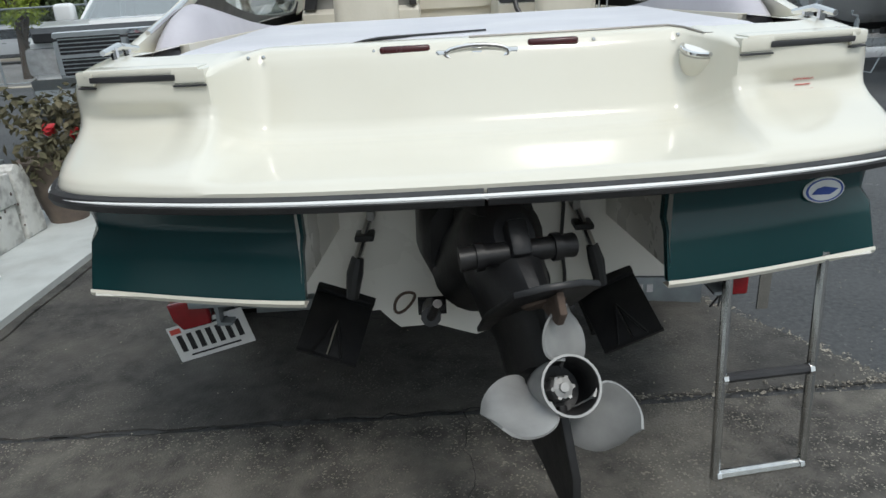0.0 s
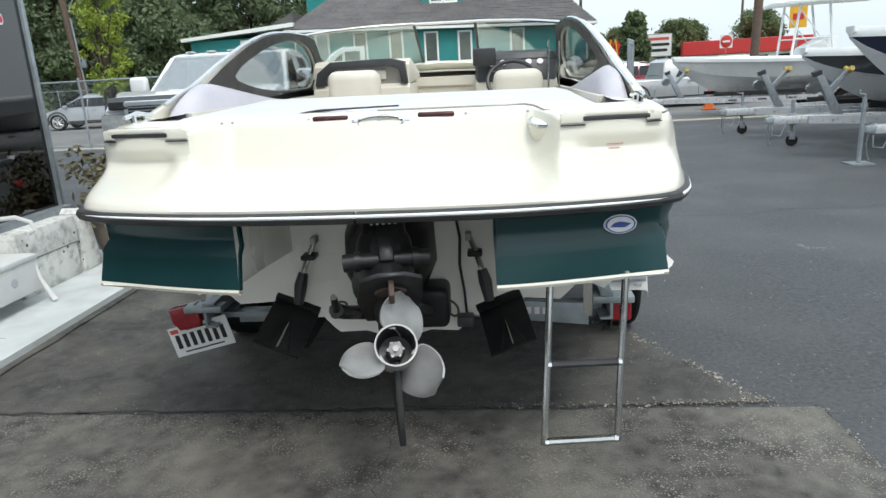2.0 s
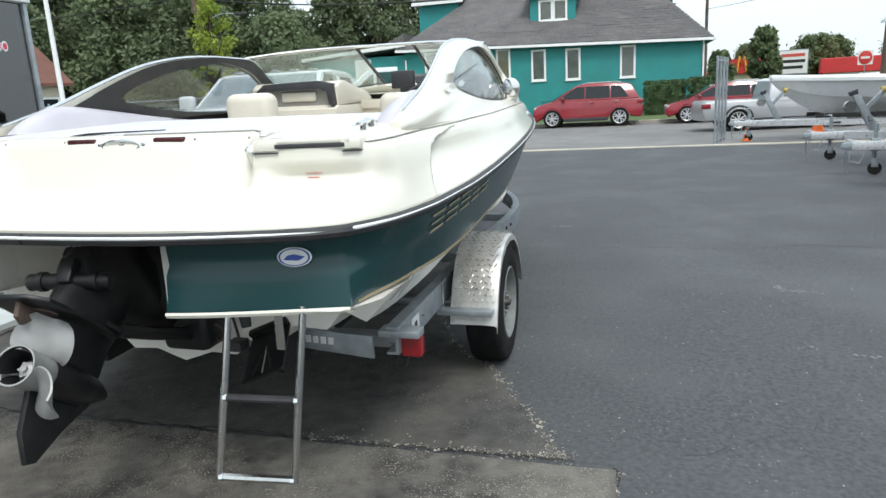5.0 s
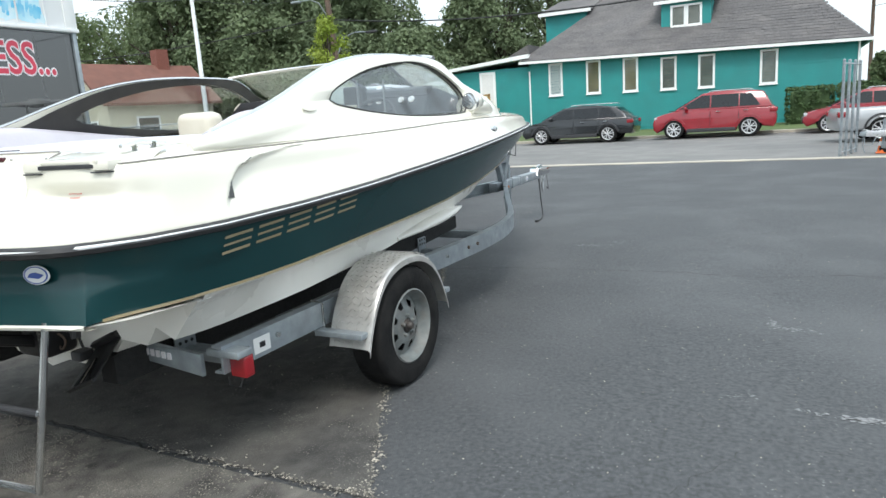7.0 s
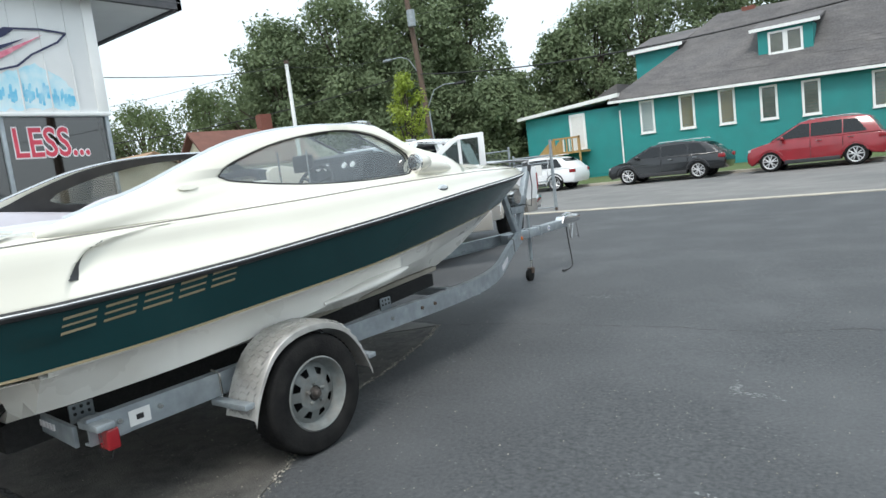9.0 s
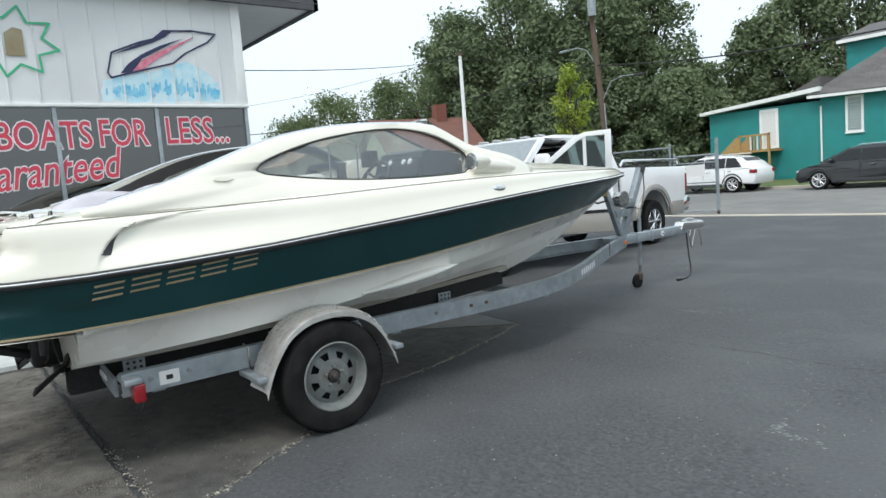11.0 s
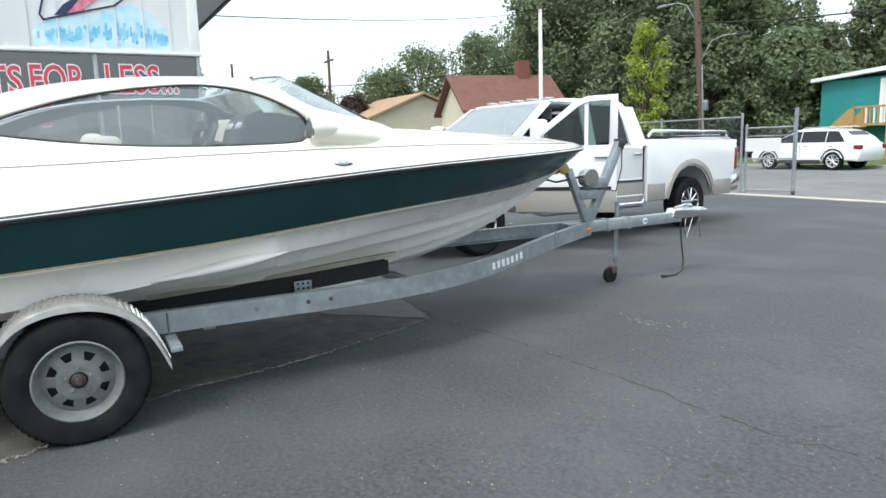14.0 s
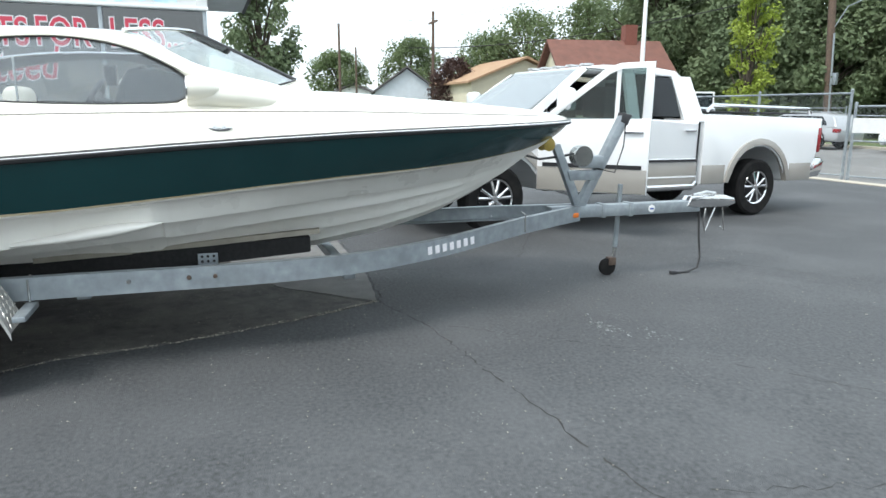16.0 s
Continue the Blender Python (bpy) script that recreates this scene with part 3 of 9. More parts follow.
RAIL = curve_through([(0, -0.12), (0.25, -0.115), (0.5, -0.095), (0.75, -0.045), (0.92, 0.01), (1.02, 0.08), (1.075, 0.175), (1.115, 0.3), (1.155, 0.5), (1.185, 0.75),
                      (1.215, 1.1), (1.23, 1.6), (1.235, 2.2), (1.215, 2.8), (1.17, 3.3), (1.09, 3.8), (0.98, 4.3), (0.83, 4.8), (0.64, 5.25), (0.44, 5.6),
                      (0.25, 5.83), (0.1, 5.94), (0, 5.97)], 640)
NRM = []
for i, p in enumerate(RAIL):
    d = (RAIL[min(i + 1, len(RAIL) - 1)] - RAIL[max(i - 1, 0)]).normalized()
    NRM.append(Vector((-d.y, d.x, 0)))
NRM[0], NRM[-1] = Vector((0, 1, 0)), Vector((0, -1, 0))


def z_rail(y):
    return lerp(y, [0, 0.3, 0.6, 1, 1.5, 2, 2.5, 3, 3.5, 4, 4.5, 5, 5.97], [1.165, 1.158, 1.16, 1.175, 1.2, 1.235, 1.268, 1.303, 1.333, 1.355, 1.37, 1.382, 1.405])


def z_gold(y):
    return lerp(y, [0, 0.5, 1, 1.5, 2, 2.5, 3, 3.5, 4, 4.5, 5, 5.5, 5.85], [0.905, 0.898, 0.915, 0.94, 0.965, 0.992, 1.03, 1.068, 1.098, 1.118, 1.148, 1.2, 1.27])


def z_crease(y):
    return lerp(y, [0, 0.87, 1.9, 2.5, 3.2, 4, 5, 5.97], [1.415, 1.43, 1.45, 1.468, 1.48, 1.482, 1.465, 1.44])


def flare(y):
    return lerp(y, [0.2, 1, 2.2, 3.6, 4.6, 5.4, 5.97], [0.05, 0.065, 0.085, 0.14, 0.19, 0.2, 0.13])


def both(rows, name, material, parent, label="", thick=0.0, angle=35, flip=False):
    """One mesh from a strip of rows on the starboard side and its mirror image."""
    bm = bmesh.new()
    for s in (1, -1):
        loft(bm, [[Vector((q.x * s, q.y, q.z)) for q in row] for row in rows], False, False)
    bmesh.ops.remove_doubles(bm, verts=bm.verts, dist=0.0004)
    if thick:
        bmesh.ops.recalc_face_normals(bm, faces=bm.faces)
        bmesh.ops.solidify(bm, geom=bm.faces[:], thickness=thick)
    return part(name, bm, material, parent, label, angle=angle)


# hull side: aft faces of the two sponsons, then the green flank to the stem
rows = []
for p, n in zip(RAIL, NRM):
    if p.x < 0.435 and p.y < 1:
        continue
    aft = 1 - step(p.y, 0.3, 0.55)
    if p.y < 0.13:
        u = (p.x - 0.435) / 0.615
        foot = Vector((0.435 + 0.585 * u, -0.05 + 0.15 * u ** 1.3, 0))
    else:
        u = min(1.0, (p.y - 0.13) / 0.37)
        foot = Vector((1.02 * (1 - u) + (p.x - 0.055) * u, 0.1 + (p.y - 0.13) * 1.08, 0))
    brow = p + n * (0.012 + 0.073 * (1 - step(p.y, 0.0, 0.3)))
    zr, zg = z_rail(p.y) - 0.02, z_gold(p.y)
    row = []
    for k in range(9):
        f = k / 8
        side = 0.012 + (flare(p.y) - 0.012) * (f ** 1.25) + 0.03 * step(f, 0.36, 0.52) * (1 - step(p.y, 0.4, 0.85))
        back = brow.lerp(foot, f) + n * lerp(f, [0, 0.375, 0.5, 1.0], [0.0, 0.022, 0.004, 0.0])
        q = (p + n * side).lerp(back, aft)
        row.append(Vector((max(q.x, 0.0), q.y, zr + (zg - zr) * f)))
    rows.append(row)
GOLDLINE = [r[-1] for r in rows]
both(rows, "hull_side", GREEN, boat, "glossy dark green hull band", 0.02, 50)
both([[q + Vector((0.003, -0.002, 0.008)), q + Vector((0.004, -0.002, -0.003))] for q in GOLDLINE if q.y > 0.16], "pinstripe", GOLD, boat, "faded gold pinstripe", 0.004)

# white bottom: chine, lifting strakes and keel
rows = []
for q in GOLDLINE:
    if q.y < 0.55:
        continue
    y = q.y
    xc = q.x * lerp(y, [0.1, 2.4, 2.9, 3.4, 4.3, 5, 5.85], [0.81, 0.81, 0.915, 0.84, 0.74, 0.6, 0.5]) - 0.05 * step(y, 2.84, 2.98) * (1 - step(y, 2.98, 3.5))
    zc = lerp(y, [0.1, 0.35, 0.7, 1.3, 1.8, 2.1, 2.35, 2.55, 2.72, 2.82, 2.88, 3.0, 3.4, 4, 4.5, 5, 5.4, 5.85], [0.78, 0.69, 0.69, 0.708, 0.738, 0.762, 0.79, 0.822, 0.858, 0.875, 0.878, 0.875, 0.905, 0.95, 0.97, 1.01, 1.09, 1.27])
    zk = lerp(y, [0.1, 2, 3, 3.9, 4.35, 4.63, 4.9, 5.14, 5.4, 5.62, 5.85], [0.465, 0.46, 0.465, 0.5, 0.575, 0.645, 0.735, 0.845, 0.99, 1.14, 1.268])
    c = Vector((xc, y, min(zc, q.z - 0.001)))
    zi = min(lerp(y, [2.0, 2.5, 2.94], [0.795, 0.85, 0.915]), c.z + 0.045 * min(1, xc * 2)) if 2.0 < y < 2.94 else c.z + 0.045 * min(1, xc * 2) * (0.45 + 0.55 * step(y, 2.95, 3.6) if y > 2.9 else 1)
    ci = Vector((max(xc - 0.11 * min(1, xc), 0), y, zi))
    # a hidden ledge under the gold line, then a steep white wall down to the chine
    g = min(1.0, 3 * (q.z - zk)) * min(1.0, xc * 1.5)
    wall_top = Vector((xc + (q.x - xc) * lerp(y, [0.55, 1.2, 2.3, 2.9, 3.6], [0.85, 0.1, 0.0, 0.18, 0.62]), y, q.z - 0.035 * g))
    row = [q, q + Vector((-0.012 * g, 0, -0.014 * g)), wall_top + Vector((0.012 * g, 0, 0.006 * g)), wall_top.lerp(c, 0.12), wall_top.lerp(c, 0.55), c, ci]
    # lifting strakes: steep faces over narrow flats, down to the keel
    low = Vector((0, y, zk))
    for f0, f1 in ((0.0, 0.3), (0.3, 0.58), (0.58, 0.82)):
        p0, p1 = ci.lerp(low, f0), ci.lerp(low, f1)
        row += [Vector((p0.x - 0.22 * (p0.x - p1.x), y, p0.z + 0.72 * (p1.z - p0.z))), Vector((p0.x - 0.36 * (p0.x - p1.x), y, p1.z - 0.010 * min(1, p1.x * 4))), p1]
    row.append(Vector((0, y, zk)))
    rows.append(row)
both(rows, "hull_bottom", GELW, boat, "chalky white hull bottom with lifting strakes", 0.0, 25)
STERN = rows[0]
# the chine lip ends in a rounded beak on each side
for s in (1, -1):
    bm = bmesh.new()
    loft(bm, [[(s * (x + rx * math.cos(a)), y, z + rz * math.sin(a)) for a in np.linspace(0, 2 * math.pi, 16, endpoint=False)] for y, x, z, rx, rz in
              ((2.20, 0.93, 0.79, 0.02, 0.012), (2.42, 0.955, 0.815, 0.045, 0.024), (2.58, 0.978, 0.840, 0.058, 0.034), (2.70, 0.99, 0.856, 0.058, 0.034), (2.80, 1.0, 0.870, 0.048, 0.026), (2.87, 1.006, 0.879, 0.034, 0.017), (2.92, 1.012, 0.885, 0.016, 0.009), (2.945, 1.015, 0.888, 0.004, 0.003))])
    part("chine_beak", bm, GELW, boat, "rounded white tip of the chine lip", angle=60)


def transom():
    bm = bmesh.new()
    half = [(q.x, q.z) for q in STERN][2:]
    poly = [(-x, z) for x, z in half] + [(x, z) for x, z in half[::-1][1:]] + [(0.6, 1.12), (-0.6, 1.12)]
    a = [bm.verts.new((x, 0.56 - 0.12 * max(0, z - 0.62), z)) for x, z in poly]
    c = [bm.verts.new((x, 0.60, z)) for x, z in poly]
    bm.faces.new(a)
    bm.faces.new(c[::-1])
    for k in range(len(poly)):
        bm.faces.new((a[k], a[(k + 1) % len(poly)], c[(k + 1) % len(poly)], c[k]))
    return bm


def pocket(s):
    """Flank of the drive pocket, flaring towards the transom, and the underside of the sponson."""
    bm = bmesh.new()
    rws = []
    for k in range(9):
        f = k / 8
        x0 = 0.437 - 0.012 * f
        y = -0.04 + 0.57 * f
        rws.append([(s * x0, y, 1.13), (s * x0, y, 1.0), (s * (x0 + 0.004), y - 0.005, 0.93 - 0.04 * f), (s * (x0 + 0.03 + 0.05 * f), y, 0.904 - 0.05 * f),
                    (s * (0.75 + 0.02 * f), y + 0.06 * (1 - f), 0.902 - 0.04 * f), (s * (0.995 + 0.08 * min(1, f * 3)), y + 0.105 * (1 - f), 0.90 - 0.02 * f)])
    loft(bm, rws, False, False)
    return bm


for s_ in (1, -1):
    part("drive_pocket", pocket(s_), GELW, boat, "white flank of the drive pocket", angle=60)
part("platform_underside", B(-0.432, 0.432, -0.03, 0.56, 1.135, 1.148), GELW, boat, smooth=False)
part("transom", transom(), GELW, boat, "dirty white transom with an open drive pocket", smooth=False)
edge = [q for q in GOLDLINE if q.y < 0.105]
for s in (1, -1):
    bm = bmesh.new()
    loft(bm, [[Vector((q.x * s, q.y + a, q.z + c)) for a, c in ((-0.006, 0.004), (-0.010, -0.004), (-0.004, -0.015), (0.04, -0.018))] for q in edge], False, False)
    part("sponson_lip", bm, GEL, boat, "white lower lip of the stern")

# rub rail
bm = bmesh.new()
for s in (1, -1):
    tube(bm, [Vector(((p.x + 0.004) * s, p.y - (0.012 if p.y < 0.1 else 0), z_rail(p.y))) for p in RAIL], 0.02, 8)
part("rub_rail", bm, RUBBER, boat, "black rubber rub rail")
bm = bmesh.new()
for s in (1, -1):
    tube(bm, [Vector(((p.x - n.x * 0.016) * s, p.y - n.y * 0.026, z_rail(p.y) + 0.006)) for p, n in zip(RAIL, NRM)], 0.0065, 6)
part("rail_insert", bm, TRIM, boat, "white insert along the rub rail")

# cream deck moulding: outer wall, pods and stern step, then the side decks
SIDE_T = [0.0, 0.06, 0.14, 0.22, 0.31, 0.40, 0.5, 0.6, 0.7, 0.8, 0.9, 0.97, 1.0]
SIDE_D = [0.0, -0.002, 0.008, 0.018, 0.028, 0.038, 0.048, 0.056, 0.064, 0.074, 0.088, 0.105, 0.125]
POD_F = [0.0, 0.0, 0.05, 0.16, 0.37, 0.63, 0.81, 0.89, 0.92, 0.925, 0.93, 0.93, 0.93]
MID_D = [0.0, -0.002, 0.02, 0.10, 0.20, 0.30, 0.36, 0.395, 0.415, 0.435, 0.455, 0.475, 0.50]
MID_Z = [0.0, 0.018, 0.032, 0.038, 0.042, 0.047, 0.056, 0.085, 0.14, 0.20, 0.255, 0.282, 0.29]
fine = [k / 3 for k in range(37)]
SIDE_T, SIDE_D, POD_F, MID_D, MID_Z = ([lerp(k, range(13), v) for k in fine] for v in (SIDE_T, SIDE_D, POD_F, MID_D, MID_Z))
rows = []
for p, n in zip(RAIL, NRM):
    w = 1 - min(1.0, max(0.0, (p.x - 0.545) / 0.11)) ** 2 if p.y < 0.6 else 0.0
    aft = p.y < 0.42 and p.x < 1.2
    turn = step(p.x, 0.75, 1.08)
    zr, h = z_rail(p.y) + 0.008, z_crease(p.y) - z_rail(p.y) - 0.008
    k_in = min(1.0, 0.25 + 0.75 * h / 0.27)
    row = []
    for t, d, pf, md, mz in zip(SIDE_T, SIDE_D, POD_F, MID_D, MID_Z):
        ins, z = d * k_in * (0.42 + 0.58 * step(p.y, 0.12, 0.9) if p.y < 1 else 1.0), t * h
        lip = lerp(t, [0, 0.3, 0.55, 0.76, 0.88, 0.95, 1.0], [0.62, 0.655, 0.70, 0.76, 0.84, 0.98, 1.25])
        if p.y > 0.5 and p.x > 0.9:
            ins += 0.036 * step(p.y, lip, lip + 0.022 + 0.16 * step(t, 0.72, 0.95)) * (1 - step(p.y, lip + 0.02, 2.1)) * math.exp(-((t - 0.58) / 0.34) ** 2)
        if p.y > 0.0 and p.x > 0.9:
            ins += 0.012 * (1 - step(p.y, 0.26, 0.46)) * step(p.y, 0.0, 0.2) * math.exp(-((t - 0.5) / 0.22) ** 2)
        scoop = 0.042 * step(p.x, 0.69, 0.78) * (1 - step(p.y, 0.0, 0.2)) * step(t, 0.15, 0.46) * (1 - step(t, 0.54, 0.80))
        move = Vector((-ins * turn, pf * max(0.0, 0.25 - 0.6 * p.y) + scoop, 0)) if aft else n * ins
        q = p + move * (1 - w) + Vector((0, 1, 0)) * md * w
        row.append(Vector((max(q.x, 0), q.y, zr + z * (1 - w) + mz * w)))
    last = row[-1]
    for ins, dz in ((0.02, 0.012), (0.06, 0.022), (0.12, 0.034), (0.19, 0.042)):
        k = min(1.0, last.x / 0.35) if p.y > 3 else 1.0
        q = last + (Vector((-0.35 * turn, 1 - 0.3 * turn, 0)) if aft else n) * ins * k
        row.append(Vector((max(q.x, 0), q.y, last.z + dz * (1 - w) * k)))
    rows.append(row)
DECK = both(rows, "deck", GEL, boat, "glossy cream deck moulding with a stern step", 0.0, 50)
INNER = [r[-1] for r in rows]
part("accent_line", T([Vector((q.x + 0.002, q.y, q.z + 0.002)) for q in (r[36] for r in rows) if q.y > 0.3 and q.y < 5.5][::3], 0.0035, 5), TAN, boat, "thin tan line along the deck edge")

fore = [q for q in INNER if q.y > 3.32]


def crown(q, f):
    up = lerp(q.y, [3.32, 3.7, 4.1, 4.6, 5, 5.9], [0.075, 0.09, 0.085, 0.06, 0.04, 0.0])
    return Vector((q.x * f, q.y + (1 - f) * lerp(q.y, [3.3, 4.2, 5.9], [0.28, 0.05, 0]), q.z + up * (1 - f ** 3)))


bm = bmesh.new()
loft(bm, [[crown(q, 1 - 2 * k / 16) if k <= 8 else Vector((-crown(q, 2 * k / 16 - 1).x, crown(q, 2 * k / 16 - 1).y, crown(q, 2 * k / 16 - 1).z)) for k in range(17)] for q in fore], False, False)
part("foredeck", bm, GEL, boat, "cream foredeck", angle=50)

liner = bmesh.new()
box(liner, -0.72, 0.72, 1.42, 3.3, 0.86, 0.90)
for s in (1, -1):
    box(liner, s * 0.88 - 0.015, s * 0.88 + 0.015, 0.7, 3.3, 1.15, 1.47)
box(liner, -0.72, 0.72, 3.26, 3.30, 0.9, 1.5)
box(liner, -0.86, 0.86, 1.4, 1.44, 0.9, 1.42)
box(liner, -0.36, 0.46, 3.24, 3.655, 1.49, 1.558)
part("cockpit_liner", liner, VINYL, boat, "cream cockpit liner", smooth=False)

# sun pad over the engine, dark stripe, side bolsters
def pad(u, v):
    x, y = (v * 2 - 1) * 0.86, 0.40 + 1.03 * u
    e = (1 - step(abs(v * 2 - 1), 0.9, 1.0) * 0.8) * (1 - 0.85 * (1 - step(u, 0.0, 0.06))) * (1 - step(u, 0.95, 1.0) * 0.8)
    return x, y, 1.43 + e * (0.035 + 0.03 * u)


part("sun_pad", sheet(bmesh.new(), pad, 26, 31, 0.03), PAD, boat, "pale grey vinyl sun pad")
def stripe(u, v):
    x = -0.36 + 0.42 * u
    return x, 0.43 + 0.10 * u + (0.02 + 0.03 * (1 - u)) * v, pad((0.43 + 0.10 * u - 0.40) / 1.03, (x / 0.86 + 1) / 2)[2] + 0.006


part("pad_stripe", sheet(bmesh.new(), stripe, 12, 3, 0.004), DASH, boat, "dark stripe on the sun pad")
for s in (1, -1):
    bm = bmesh.new()
    crest = curve_through([(0.70, 1.45), (0.8, 1.515), (0.95, 1.575), (1.1, 1.59), (1.36, 1.565), (1.6, 1.535), (1.85, 1.505), (2.1, 1.48)], 30)
    loft(bm, [[(s * 0.88, c.x, 1.43), (s * 0.90, c.x, 1.44 + 0.75 * (c.y - 1.44)), (s * 0.935, c.x, c.y - 0.012), (s * 0.96, c.x, c.y), (s * 0.99, c.x, c.y - 0.02), (s * 1.0, c.x, 1.43)] for c in crest])
    part("side_bolster", bm, LAVENDER, boat, "lavender-grey padded side bolster", angle=75)

# side frames with their big tinted windows
ARCH = [(0.62, 1.47), (0.85, 1.53), (1.1, 1.60), (1.38, 1.703), (1.66, 1.797), (1.95, 1.853), (2.26, 1.88), (2.6, 1.886), (2.88, 1.872), (3.03, 1.805), (3.18, 1.73), (3.4, 1.675), (3.62, 1.62), (3.78, 1.53)]
WINDOW = [(1.535, 1.622), (1.58, 1.662), (1.76, 1.728), (2.0, 1.79), (2.32, 1.837), (2.58, 1.846), (2.85, 1.80), (3.06, 1.705), (3.125, 1.645), (3.115, 1.56), (3.08, 1.53), (2.8, 1.517), (2.5, 1.517), (2.2, 1.528), (1.9, 1.553), (1.68, 1.583), (1.575, 1.60)]


def frame_x(z, y):
    return 1.10 - (z - 1.44) * 0.34 - max(0, y - 2.6) * 0.06 - max(0, 1.3 - y) * 0.05


def polar(loop, c, a):
    """Where the ray from c at angle a leaves a closed loop."""
    dx, dy, best = math.cos(a), math.sin(a), 0.0
    for (x0, y0), (x1, y1) in zip(loop, loop[1:] + loop[:1]):
        ex, ey = x1 - x0, y1 - y0
        det = ex * dy - ey * dx
        if abs(det) < 1e-9:
            continue
        t = ((x0 - c[0]) * ey - (y0 - c[1]) * ex) / (dx * ey - dy * ex)
        u = ((x0 - c[0]) * dy - (y0 - c[1]) * dx) / (dx * ey - dy * ex)
        if t > 0 and -1e-6 <= u <= 1 + 1e-6:
            best = max(best, t)
    return c[0] + dx * best, c[1] + dy * best


arch = [(p.x, p.y) for p in curve_through(ARCH, 50)]
win = [(p.x, p.y) for p in curve_through(WINDOW + WINDOW[:1], 60)][:-1]
outer = arch + [(3.78, 1.45), (3.0, 1.44), (2.0, 1.43), (1.2, 1.43), (0.62, 1.43)]
C0 = (2.38, 1.66)
angles = sorted({math.atan2(v - C0[1], u - C0[0]) for u, v in win + outer})
for s in (1, -1):
    bm = bmesh.new()
    rings = []
    for a in angles:
        o, w = polar(outer, C0, a), polar(win, C0, a)
        m1 = (o[0] + (w[0] - o[0]) * 0.12, o[1] + (w[1] - o[1]) * 0.12)
        m2 = (o[0] + (w[0] - o[0]) * 0.9, o[1] + (w[1] - o[1]) * 0.9)
        rings.append([(s * (frame_x(v, u) - d), u, v) for (u, v), d in ((w, 0.05), (w, 0.022), (m2, 0.002), (m1, 0.0), (o, 0.018), (o, 0.05))])
    loft(bm, rings + rings[:1], True, False)
    frm = part("window_frame", bm, GEL, boat, "cream arched window frame", angle=60)
    trim = bmesh.new()
    rr = []
    for a in angles:
        o, w = polar(outer, C0, a), polar(win, C0, a)
        near = lerp(o[0], [1.2, 1.9], [0.3, 0.1])
        i1 = (o[0] + (w[0] - o[0]) * near, o[1] + (w[1] - o[1]) * near)
        rr.append([(s * (frame_x(v, u) - d), u, v) for (u, v), d in ((i1, 0.052), (i1, 0.062), (w, 0.062), (w, 0.052))])
    loft(trim, rr + rr[:1], True, False)
    part("inner_trim", trim, DASH, frm, "black trim inside the frame")
    pane = bmesh.new()
    loft(pane, [[(s * (frame_x(v, u) - d), u, v) for u, v in win] for d in (0.034, 0.038)])
    ob = part("pane", pane, WINDGLASS, frm, "tinted curved side window", smooth=False)
    ob.visible_shadow = False
    part("gasket", T([(s * (frame_x(v, u) - 0.024), u, v) for u, v in win], 0.007, 6, closed=True), RUBBER, frm, "black window gasket")
    part("top_moulding", T([(s * (frame_x(v, u) - 0.045), u, v + 0.004) for u, v in arch[2:38]], 0.009, 6), CHROME, frm, "bright moulding along the arch")

# windscreen: three panes between a top rail and the foredeck
def screen(x, f):
    top = Vector((x, 3.19 - 0.37 * abs(x / 0.93) ** 2.5, 1.955 - 0.065 * abs(x / 0.93) ** 3))
    foot = Vector((x * 1.02, 3.81 - 0.39 * abs(x / 0.93) ** 2.2, 1.695 - 0.115 * abs(x / 0.93) ** 1.6))
    return foot.lerp(top, f)


ws = thing("windscreen", "", "")
ws.parent = boat
for x0, x1 in ((-0.92, -0.17), (0.30, 0.92)):
    bm = bmesh.new()
    sheet(bm, lambda u, v: screen(x0 + (x1 - x0) * u, v), 12, 3, 0.004)
    ob = part("pane", bm, SCREENGLASS, ws, "tinted windscreen pane")
    ob.visible_shadow = False
    part("top_rail", T([screen(x0 + (x1 - x0) * k / 12, 1.0) for k in range(13)], 0.012, 8), CHROME, ws, "bright windscreen rail")
    part("foot_rail", T([screen(x0 + (x1 - x0) * k / 12, 0.01) for k in range(13)], 0.006, 6), RUBBER, ws, "black foot seal")
def coaming(u, v):
    q = screen(-0.92 + 1.84 * u, 0.0)
    return q + Vector((0, 0.015 + 0.16 * v, -0.008 - 0.155 * v ** 1.4))


part("coaming", sheet(bmesh.new(), coaming, 24, 6, 0.02), GEL, ws, "cream coaming under the windscreen")
for x in (-0.17, 0.30):
    part("pillar", T([screen(x, 0), screen(x, 0.5), screen(x, 1)], 0.013, 8), DASH, ws, "black windscreen pillar")
part("top_rail", T([screen(-0.17 + 0.47 * k / 6, 1.0) for k in range(7)], 0.011, 8), CHROME, ws, "bright windscreen rail")

# cockpit: two seats, consoles, wheel, dials
for x, y, w, top in ((-0.42, 1.95, 0.32, 1.625), (0.58, 2.0, 0.30, 1.59)):
    seat = thing("helm_seat", "", "")
    seat.parent = boat
    part("backrest", B(x - w / 2, x + w / 2, y, y + 0.15, 1.0, top, 0.055, 3), VINYL, seat, "cream vinyl backrest")
    part("cushion", B(x - w / 2, x + w / 2, y + 0.12, y + 0.55, 1.0, 1.16, 0.05, 3), VINYL, seat)
    part("pedestal", T([(x, y + 0.3, 0.75), (x, y + 0.3, 1.0)], 0.06, 12), STEEL, seat)
